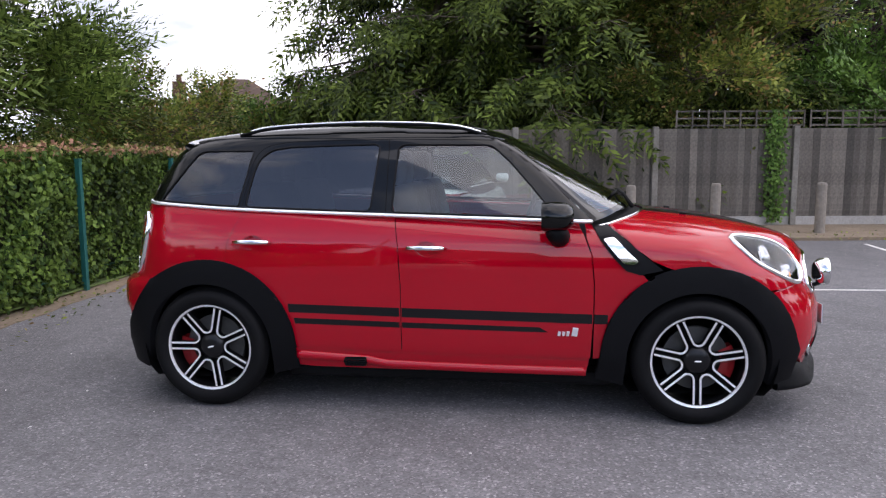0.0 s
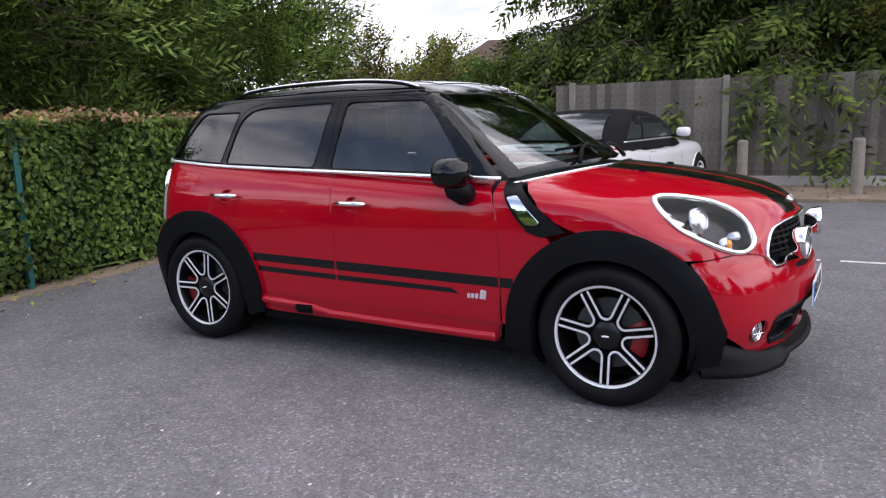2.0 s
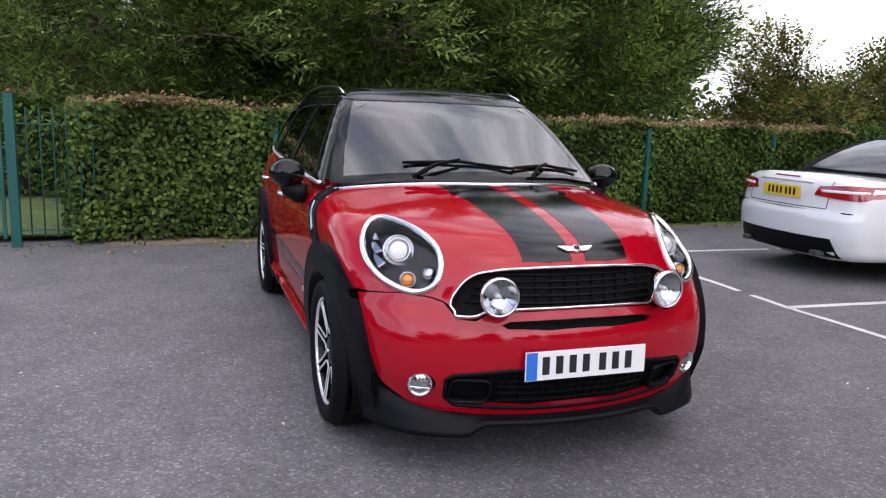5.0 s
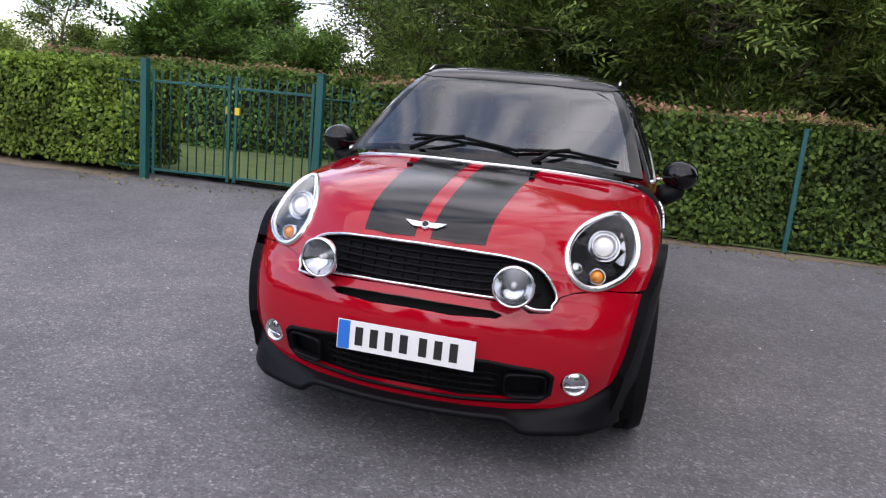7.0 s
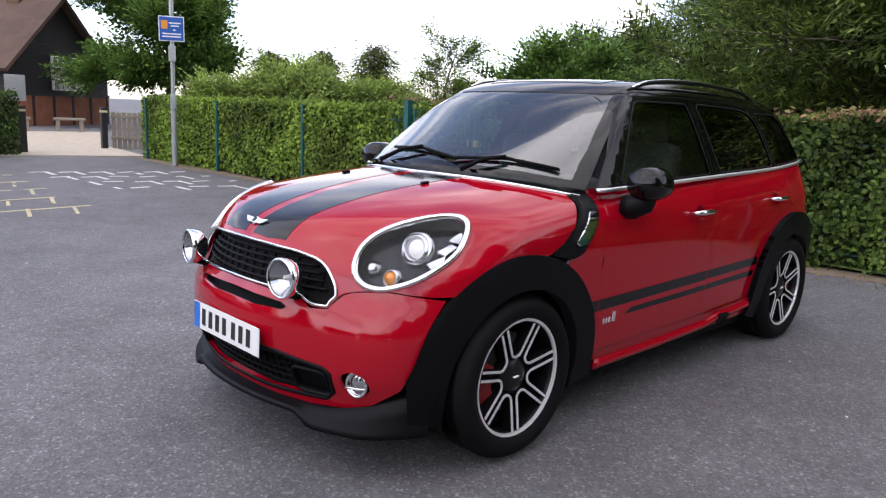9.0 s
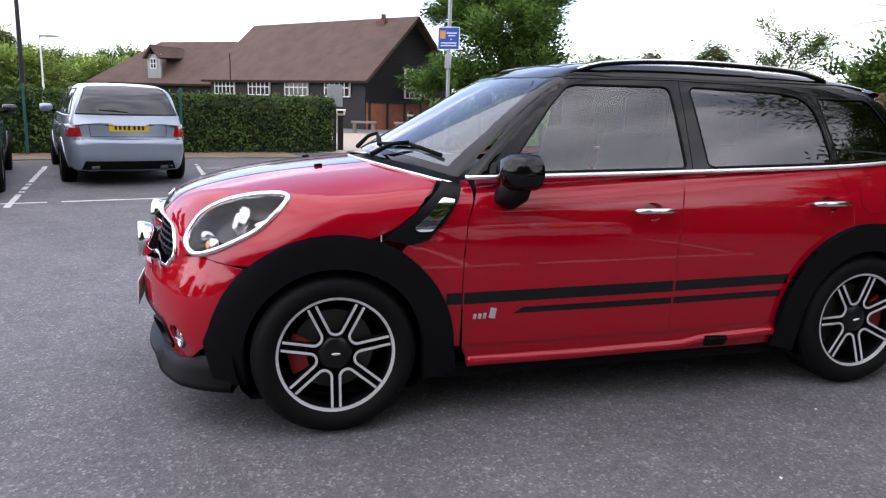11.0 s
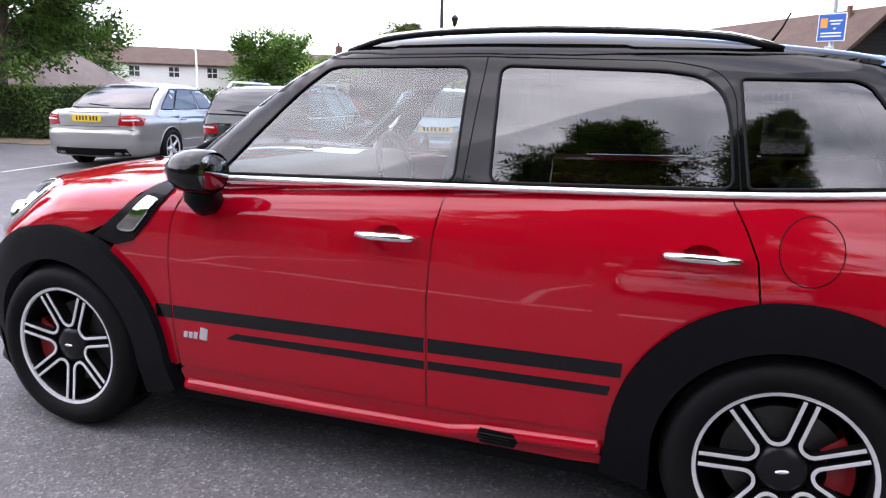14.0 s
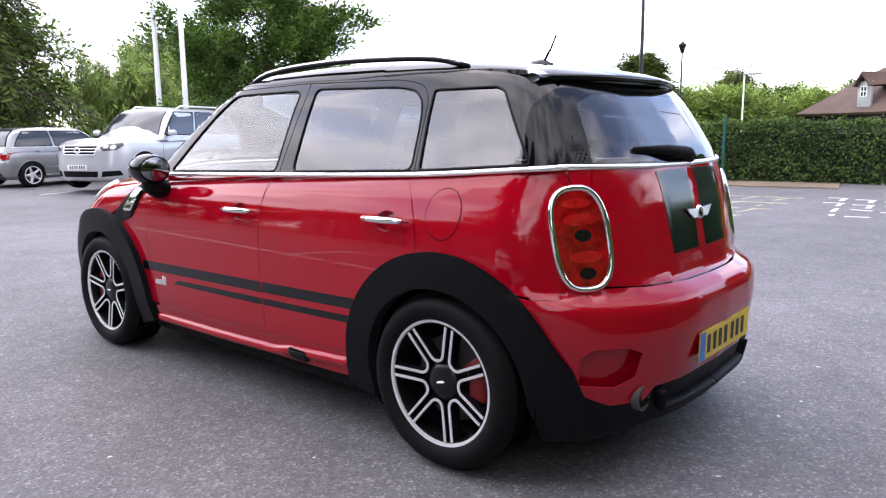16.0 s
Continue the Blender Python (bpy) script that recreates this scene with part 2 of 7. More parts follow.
M_CHROME = mat("chrome", (0.86, 0.87, 0.88), 0.06, 1.0)
M_SATIN = mat("satin_chrome", (0.92, 0.93, 0.94), 0.42, 1.0)
M_ALLOY = mat("machined_alloy", (0.88, 0.88, 0.89), 0.3, 0.55, scale=80, vary=0.06)
M_RIMBLK = mat("gloss_black_rim", (0.006, 0.006, 0.007), 0.3, spec=0.3)
M_SILVER = mat("silver_lamp_bowl", (0.5, 0.51, 0.53), 0.12, 1.0)
M_CALIPER = mat("red_caliper", (0.2, 0.006, 0.008), 0.45)
M_MIRROR = mat("mirror_glass", (0.3, 0.31, 0.33), 0.02, 1.0)
M_STEEL = mat("brake_disc_steel", (0.09, 0.088, 0.085), 0.6, 0.6, scale=50, vary=0.15)
M_GLASS = glass_mat("clear_car_glass", (0.62, 0.70, 0.68), 2.05)
M_SCREEN = glass_mat("windscreen_glass", (0.4, 0.5, 0.49), 2.6)
M_TINT = glass_mat("tinted_car_glass", (0.17, 0.18, 0.2), 2.15)
M_LENS = glass_mat("lamp_lens", (0.95, 0.96, 0.97), 1.28)
M_REDBRT = mat("bright_red_lamp_cell", (0.45, 0.008, 0.008), 0.15, 0, 1.0, scale=60, vary=0.4)
M_REDLENS = mat("red_lamp_lens", (0.3, 0.003, 0.005), 0.1, 0, 1.0, scale=28, vary=0.75)
M_AMBER = mat("amber_lamp", (0.75, 0.25, 0.02), 0.2, 0, 0.5)
M_HID = mat("lit_lamp_glass", (0.7, 0.7, 0.72), 0.1, 0, 0.5, emit=(1.0, 0.97, 0.9, 0.12))
M_WPLATE = mat("white_plate", (0.8, 0.8, 0.78), 0.4)
M_YPLATE = mat("yellow_plate", (0.75, 0.52, 0.03), 0.4)
M_INK = mat("black_ink", (0.012, 0.012, 0.012), 0.5)
M_BLUE = mat("blue_plate_band", (0.02, 0.16, 0.6), 0.4)
M_SEAT = mat("dark_seat_fabric", (0.02, 0.02, 0.022), 0.8, scale=60, vary=0.2, bump=0.2)
M_BOWL = mat("dark_lamp_bowl", (0.02, 0.02, 0.022), 0.25, 0.6)
M_TRIMG = mat("grey_interior_trim", (0.07, 0.07, 0.075), 0.6, scale=50, vary=0.1)
M_WHITEP = mat("white_car_paint", (0.72, 0.72, 0.71), 0.3, 0, 1.0)
M_PALEP = mat("pale_silver_car_paint", (0.5, 0.51, 0.53), 0.3, 0.35, 1.0)
M_SILVP = mat("silver_car_paint", (0.3, 0.305, 0.31), 0.3, 0.6, 1.0)
M_BRONZE = mat("warm_silver_car_paint", (0.36, 0.355, 0.34), 0.3, 0.55, 1.0)
M_BLUEP = mat("pale_blue_grey_car_paint", (0.3, 0.36, 0.43), 0.32, 0.5, 1.0)
M_GREENP = mat("dark_green_car_paint", (0.006, 0.014, 0.013), 0.25, 0.0, 0.5)
M_SOFT = mat("black_fabric_hood", (0.008, 0.008, 0.009), 0.95, spec=0.15, scale=120, vary=0.2, bump=0.2)
M_TILE = mat("brown_roof_tiles", (0.085, 0.05, 0.036), 0.85, scale=16, vary=0.35, bump=0.4)
M_BOARD = mat("black_weatherboard", (0.014, 0.012, 0.013), 0.7, scale=12, vary=0.3, bump=0.2)
M_CHIM = mat("weathered_chimney_brick", (0.13, 0.075, 0.05), 0.9, scale=30, vary=0.3, bump=0.3)
M_BRICK = mat("red_brick", (0.3, 0.11, 0.06), 0.85, scale=30, vary=0.3, bump=0.3)
M_WHITEW = mat("white_window_frame", (0.75, 0.75, 0.73), 0.5)
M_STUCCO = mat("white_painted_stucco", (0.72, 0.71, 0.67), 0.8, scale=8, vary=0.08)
M_PANE = mat("dark_window_pane", (0.03, 0.035, 0.04), 0.08, spec=0.8)
M_GALV = mat("galvanised_steel", (0.42, 0.44, 0.44), 0.45, 0.7, scale=25, vary=0.12)
M_BLKPOST = mat("black_post_paint", (0.012, 0.012, 0.013), 0.4)
M_SIGNB = mat("blue_sign_face", (0.015, 0.1, 0.42), 0.35)
M_ORANGE = mat("orange_sign_patch", (0.8, 0.3, 0.04), 0.4)
M_SIGNW = mat("white_sign_print", (0.8, 0.8, 0.8), 0.4)
M_GRASS = mat("mown_grass", (0.09, 0.13, 0.035), 0.95, scale=30, vary=0.4, bump=0.6)


# ---- mesh helpers ----
def thing(name, label, category, group="", kind="", at=None):
    ob = new(name)
    ob.empty_display_size = 0.1
    if at is not None:
        ob.matrix_basis = at
    return tagged(ob, label, category, group, kind)


def link(name, me, material, parent=None, label="", smooth=True):
    if material is not None:
        me.materials.append(material)
    if smooth:
        me.shade_smooth()
    ob = new(name, me)
    if parent is not None:
        ob.parent = parent
    if label:
        tagged(ob, label)
    return ob


def part(name, bm, material, parent=None, label="", smooth=False):
    me = bpy.data.meshes.new(name)
    bm.to_mesh(me)
    bm.free()
    return link(name, me, material, parent, label, smooth)


def raw(name, verts, faces, material, parent=None, label="", smooth=True):
    me = bpy.data.meshes.new(name)
    me.from_pydata([tuple(map(float, v)) for v in verts], [], [tuple(map(int, f)) for f in faces])
    me.update()
    return link(name, me, material, parent, label, smooth)


def box_bm(sx, sy, sz, at=(0, 0, 0), bevel=0.0, rot=None, bm=None):
    b = bmesh.new()
    bmesh.ops.create_cube(b, size=1)
    bmesh.ops.scale(b, vec=(sx, sy, sz), verts=b.verts)
    if bevel:
        bmesh.ops.bevel(b, geom=b.edges[:], offset=bevel, segments=2, affect="EDGES", profile=0.6)
    if rot is not None:
        bmesh.ops.rotate(b, cent=(0, 0, 0), matrix=rot.to_3x3(), verts=b.verts)
    bmesh.ops.translate(b, vec=at, verts=b.verts)
    if bm is None:
        return b
    me = bpy.data.meshes.new("tmp")
    b.to_mesh(me)
    b.free()
    bm.from_mesh(me)
    bpy.data.meshes.remove(me)
    return bm


def revolve(profile, seg=48, axis="y", arc=2 * math.pi):
    """Verts and faces of a profile of (radius, along) turned about an axis."""
    p = np.array(profile, float)
    n = len(p)
    full = abs(arc - 2 * math.pi) < 1e-6
    k = seg if full else seg + 1
    a = np.arange(k) * arc / seg
    r, h = p[:, 0][None, :], p[:, 1][None, :]
    c, s = np.cos(a)[:, None], np.sin(a)[:, None]
    u, v, w = r * c, h + 0 * c, r * s
    xyz = {"y": (u, v, w), "x": (v, u, w), "z": (u, w, v)}[axis]
    verts = np.stack(xyz, -1).reshape(-1, 3)
    faces = []
    for i in range(seg):
        j = (i + 1) % k
        for q in range(n - 1):
            faces.append((i * n + q, i * n + q + 1, j * n + q + 1, j * n + q))
    return verts, faces


def tube(points, radius, sides=8, closed=False, flat=None):
    """A tube along points; radius may be one number or one for each point. flat: (half width, half height) of a bar instead."""
    P = [Vector(p) for p in points]
    n = len(P)
    rad = radius if hasattr(radius, "__len__") else [radius] * n
    verts, faces = [], []
    up = Vector((0, 0, 1))
    for i in range(n):
        a = P[(i - 1) % n] if closed or i > 0 else P[i]
        b = P[(i + 1) % n] if closed or i < n - 1 else P[i]
        d = (b - a).normalized()
        ref = up if abs(d.z) < 0.95 else Vector((1, 0, 0))
        s = d.cross(ref).normalized()
        t = s.cross(d).normalized()
        for k in range(sides):
            ang = 2 * math.pi * k / sides
            verts.append(P[i] + s * math.cos(ang) * rad[i] + t * math.sin(ang) * rad[i])
    m = n if closed else n - 1
    for i in range(m):
        j = (i + 1) % n
        for k in range(sides):
            q = (k + 1) % sides
            faces.append((i * sides + k, i * sides + q, j * sides + q, j * sides + k))
    if not closed:
        faces.append(tuple(range(sides))[::-1])
        faces.append(tuple((n - 1) * sides + k for k in range(sides)))
    return verts, faces


def cur(*pts):
    """A smooth monotone curve through points (u, v)."""
    p = np.array(sorted(pts), float)
    p = p[np.concatenate([[True], np.diff(p[:, 0]) > 1e-6])]
    x, y = p[:, 0], p[:, 1]
    h = np.diff(x)
    d = np.diff(y) / h
    m = np.zeros(len(x))
    m[0], m[-1] = d[0], d[-1]
    for i in range(1, len(x) - 1):
        if d[i - 1] * d[i] > 0:
            w1, w2 = 2 * h[i] + h[i - 1], h[i] + 2 * h[i - 1]
            m[i] = (w1 + w2) / (w1 / d[i - 1] + w2 / d[i])

    def f(u):
        u = np.asarray(u, float)
        c = np.clip(u, x[0], x[-1])
        i = np.clip(np.searchsorted(x, c) - 1, 0, len(x) - 2)
        t = (c - x[i]) / h[i]
        v = (1 + 2 * t) * (1 - t) ** 2 * y[i] + t * (1 - t) ** 2 * h[i] * m[i] + t * t * (3 - 2 * t) * y[i + 1] + t * t * (t - 1) * h[i] * m[i + 1]
        return v + np.where(u < x[0], (u - x[0]) * m[0], 0) + np.where(u > x[-1], (u - x[-1]) * m[-1], 0)
    return f


# ---- the place: ground, hedges, fences, trees ----
def ground_z(x, y):
    """The car park rises a little towards the far hedge."""
    return 0.02 * np.clip(-np.asarray(y, float) - 5.0, 0, 8)


def make_ground():
    xs = np.concatenate([[-900, -300, -120, -60], np.linspace(-40, 40, 41), [60, 120, 300, 900]])
    X, Y = np.meshgrid(xs, xs, indexing="ij")
    Z = ground_z(X, Y)
    n = len(xs)
    v = np.stack([X, Y, Z], -1).reshape(-1, 3)
    f = [(i * n + j, (i + 1) * n + j, (i + 1) * n + j + 1, i * n + j + 1) for i in range(n - 1) for j in range(n - 1)]
    tagged(raw("ground", v, f, M_ASPHALT, None, ""), "weathered dark grey asphalt of a car park", "ground", "", "structure")


make_ground()


def strip(name, pts, material, label, category, lift=0.006, kind="structure"):
    """A flat patch on the ground from a closed outline."""
    bm = bmesh.new()
    vs = [bm.verts.new((x, y, float(ground_z(x, y)) + lift)) for x, y in pts]
    bm.faces.new(vs)
    r = bmesh.ops.extrude_face_region(bm, geom=bm.faces[:])
    bmesh.ops.translate(bm, vec=(0, 0, -lift - 0.01), verts=[g for g in r["geom"] if isinstance(g, bmesh.types.BMVert)])
    bmesh.ops.recalc_face_normals(bm, faces=bm.faces)
    return tagged(part(name, bm, material), label, category, "", kind)


def line_x(y):
    """The straight railing beside the car park: x at a given y."""
    return -3.96 - 0.1 * y


def south_y(x):
    """The front of the hedge across the car park."""
    return -13.4 + 0.19 * x


def blob_line(a, b, w, jitter, seed):
    """An uneven strip outline from a to b, w wide to its left."""
    rng = random.Random(seed)
    a, b = Vector(a), Vector(b)
    d = (b - a)
    nrm = Vector((-d.y, d.x)).normalized()
    k = max(8, int(d.length / 0.35))
    e = [a + d * (i / k) + nrm * rng.uniform(-jitter, jitter) for i in range(k + 1)]
    o = [a + d * (i / k) + nrm * w for i in range(k, -1, -1)]
    return [(p.x, p.y) for p in e + o]


strip("verge", blob_line((line_x(10) + 0.28, 10), (line_x(-2.2) + 0.24, -2.2), -1.6, 0.07, 1), M_SOIL, "strip of dry soil and leaf litter under the hedge", "verge")
strip("verge", blob_line((line_x(-5.1) + 0.25, -5.1), (line_x(-12.6) + 0.25, -12.6), -1.6, 0.07, 2), M_SOIL, "strip of dry soil under the clipped hedge", "verge")
strip("verge", blob_line((22, south_y(22) + 1.3), (0.2, south_y(0.2) + 1.3), 3.2, 0.12, 3), M_SOIL, "dry grassy verge in front of the hedge", "verge", 0.02)
strip("verge", blob_line((13, 8.5), (-3.2, 7.3), -3.4, 0.1, 4), M_SOIL, "dry verge with dead leaves before the fence", "verge", 0.05)
strip("pavement", [(0.0, south_y(0) - 0.2), (-2.9, -12.9), (-3.4, -17), (-6, -24), (3, -24), (1.0, -17)], M_PATH, "pale gravel path leading to the barn", "path", 0.012)
strip("pavement", [(-4.3, -1.9), (-4.0, -5.4), (-9, -6.2), (-9, 0.5)], M_PATH, "dry sandy path behind the gate", "path", 0.012)
strip("pavement", [(-70, -60), (-70, 60), (-4.9, 60), (-4.4, 6), (-3.4, -13), (-4, -60)], M_GRASS, "rough grass beyond the hedge", "grass", 0.008)
strip("pavement", [(-40, 11.5), (40, 15.5), (60, 70), (-60, 70)], M_GRASS, "rough grass behind the fence", "grass", 0.009)
strip("pavement", [(60, south_y(60) - 1.6), (1, south_y(1) - 1.6), (3.2, -20), (3.2, -75), (60, -75)], M_GRASS, "grass beyond the far hedge", "grass", 0.009)


def leaves(rng, pos, nrm, size, spread=0.6, narrow=0.5, droop=0.0):
    """Leaf quads at pos facing about nrm, each a bent diamond: arrays of verts and faces."""
    n = len(pos)
    d = nrm + rng.normal(0, spread, (n, 3))
    d /= np.linalg.norm(d, axis=1)[:, None] + 1e-9
    r = rng.normal(0, 1, (n, 3))
    r[:, 2] -= droop
    t = r - d * np.sum(r * d, 1)[:, None]
    t /= np.linalg.norm(t, axis=1)[:, None] + 1e-9
    s = np.cross(d, t)
    L = (size * rng.uniform(0.7, 1.3, n))[:, None]
    w = L * narrow
    v = np.empty((n, 4, 3))
    v[:, 0] = pos - t * L * 0.5
    v[:, 1] = pos + s * w * 0.5 + d * w * 0.15
    v[:, 2] = pos + t * L * 0.5
    v[:, 3] = pos - s * w * 0.5 + d * w * 0.15
    f = np.arange(n * 4).reshape(n, 4)
    return v.reshape(-1, 3), f


def sprays(rng, base, way, face, per, leaf, narrow, pitch, sag):
    """Leafy shoots: each base carries a short bent twig line with leaves set along both sides of it."""
    n = len(base)
    way = way / (np.linalg.norm(way, axis=1)[:, None] + 1e-9)
    face = face + rng.normal(0, 0.35, (n, 3))
    side = np.cross(way, face)
    side /= np.linalg.norm(side, axis=1)[:, None] + 1e-9
    up = np.cross(side, way)
    grow = rng.uniform(0.75, 1.25, n)[:, None]
    v = np.empty((n, per, 4, 3))
    for i in range(per):
        q = base + way * (leaf * pitch * i) * grow
        q[:, 2] -= sag * (i / per) ** 2 * per * leaf
        k = 1.0 if i % 2 else -1.0
        L = leaf * grow * rng.uniform(0.75, 1.2, (n, 1)) * (1.0 if i < per - 2 else 0.8)
        t = way * 0.75 + side * (0.75 * k if i < per - 1 else 0.0) + up * rng.uniform(-0.25, 0.25, (n, 1))
        t /= np.linalg.norm(t, axis=1)[:, None]
        w = np.cross(up + rng.normal(0, 0.3, (n, 3)), t)
        w /= np.linalg.norm(w, axis=1)[:, None] + 1e-9
        h = L * narrow * 0.5
        v[:, i, 0] = q
        v[:, i, 1] = q + t * L * 0.45 + w * h
        v[:, i, 2] = q + t * L
        v[:, i, 3] = q + t * L * 0.45 - w * h
    return v.reshape(-1, 3), np.arange(n * per * 4).reshape(-1, 4)


def leaf_mesh(name, v, f, material, parent=None, label=""):
    me = bpy.data.meshes.new(name)
    n = len(f)
    me.vertices.add(len(v))
    me.vertices.foreach_set("co", np.ascontiguousarray(v, np.float32).ravel())
    me.loops.add(n * 4)
    me.loops.foreach_set("vertex_index", np.ascontiguousarray(f, np.int32).ravel())
    me.polygons.add(n)
    me.polygons.foreach_set("loop_start", np.arange(n, dtype=np.int32) * 4)
    me.update(calc_edges=True)
    return link(name, me, material, parent, label, False)


def hedge(name, a, b, thick, height, count, size, material, tip, label, seed, group="hedges", lumpy=1.0):
    """A clipped hedge from a to b (front face), thick behind it: dark core coloured as inner shade, face leaves and
    paler tips on top.
    """
    rng = np.random.default_rng(seed)
    a, b = np.array(a, float), np.array(b, float)
    d = b - a
    L = np.linalg.norm(d)
    d /= L
    back = np.array([-d[1], d[0]]) * (1 if thick > 0 else -1)
    thick = abs(thick)
    ob = thing(name, label, "hedge", group)
    ob.location = (*((a + b) / 2), float(ground_z(*((a + b) / 2))))
    org = np.array([*((a + b) / 2), 0.0])
    k = max(4, int(L / 0.5))
    # solid box behind the leaves, its dark colour standing in for inner shade
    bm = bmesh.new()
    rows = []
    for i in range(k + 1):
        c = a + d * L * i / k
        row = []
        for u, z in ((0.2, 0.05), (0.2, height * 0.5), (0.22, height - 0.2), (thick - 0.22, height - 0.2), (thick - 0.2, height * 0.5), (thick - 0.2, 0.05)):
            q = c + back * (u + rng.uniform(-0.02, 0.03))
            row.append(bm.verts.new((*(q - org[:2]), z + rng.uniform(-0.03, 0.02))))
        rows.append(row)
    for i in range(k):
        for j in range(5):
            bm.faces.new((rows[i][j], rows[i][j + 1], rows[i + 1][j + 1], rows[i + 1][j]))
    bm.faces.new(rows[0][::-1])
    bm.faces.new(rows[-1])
    part("shade_core", bm, M_CORE, ob)
    area = [L * height, L * thick, L * height * 0.35, thick * height, thick * height]
    tot = sum(area)
    P, N = [], []
    for idx, ar in enumerate(area):
        m = int(count * ar / tot)
        s, q = rng.uniform(0, L, m), rng.uniform(0, 1, m)
        dep = np.abs(rng.normal(0, 0.085, m)) - 0.03
        wob = lumpy * (0.05 * np.sin(s * 3.1 + seed) + 0.04 * np.sin(s * 7.7 + q * 9))
        if idx == 0:
            u, z, nn = dep + wob, q ** 0.9 * height + 0.03, (-back[0], -back[1], 0.25)
        elif idx == 1:
            u, z, nn = q * thick, height - dep + wob * 0.8, (0, 0, 1)
        elif idx == 2:
            u, z, nn = thick - dep + wob, height * (0.2 + 0.8 * q), (back[0], back[1], 0.25)
        else:
            s = (dep + wob) if idx == 3 else L - dep + wob
            u, z, nn = q * thick, rng.uniform(0.03, height, m), (*(-d if idx == 3 else d), 0.25)
        xy = a[None] + d[None] * s[:, None] + back[None] * u[:, None] - org[None, :2]
        P.append(np.column_stack([xy, z]))
        N.append(np.tile(nn, (m, 1)))
    P, N = np.concatenate(P), np.concatenate(N)
    v, f = leaves(rng, P, N, size, 0.55, 0.62)
    tagged(leaf_mesh("foliage", v, f, material, ob), kind="stuff")
    m = int(count * 0.16)
    s, q = rng.uniform(0, L, m), rng.uniform(-0.03, 1.03, m)
    xy = a[None] + d[None] * s[:, None] + back[None] * (q * thick)[:, None] - org[None, :2]
    z = height + np.abs(rng.normal(0, 0.05, m)) + 0.04 * lumpy * np.sin(s * 3.1 + seed) - 0.01
    v, f = leaves(rng, np.column_stack([xy, z]), np.tile((0, 0, 1.0), (m, 1)), size, 0.9, 0.55)
    tagged(leaf_mesh("shoot_growth", v, f, tip, ob), kind="stuff")
    return ob


hedge("hedge", (line_x(9.5) - 0.02, 9.5), (line_x(-2.5) - 0.02, -2.5), -1.0, 1.4, 68000, 0.066, M_HEDGE, M_HEDGE_TOP, "clipped green hedge with browning tips growing through railings", 11)
hedge("hedge", (line_x(-5.35) - 0.02, -5.35), (line_x(-12.6) - 0.02, -12.6), -1.1, 1.26, 42000, 0.068, M_BOXL, M_BOXL, "bright green clipped hedge behind green railings", 12, lumpy=0.25)
hedge("hedge", (-0.7, south_y(-0.7)), (24, south_y(24)), -1.0, 1.22, 52000, 0.07, M_YEW, M_HEDGE, "dark clipped hedge along the far verge", 13, lumpy=0.4)
hedge("hedge", (-8.0, 0.0), (-7.2, -10.5), -1.4, 1.5, 18000, 0.09, M_BROAD, M_HEDGE_TOP, "loose overgrown shrubs behind the gate", 15)
hedge("hedge", (-5.2, 8.9), (-1.6, 10.4), 1.6, 1.5, 16000, 0.06, M_HEDGE, M_HEDGE, "overgrown hedge in the corner beside the fence", 14)


def branch_path(rng, p, d, length, steps, wander, lift=0.0):
    pts = [np.array(p, float)]
    d = np.array(d, float)
    for _ in range(steps):
        d = d + rng.normal(0, wander, 3) + np.array([0, 0, lift])
        d /= np.linalg.norm(d)
        pts.append(pts[-1] + d * length / steps)
    return pts


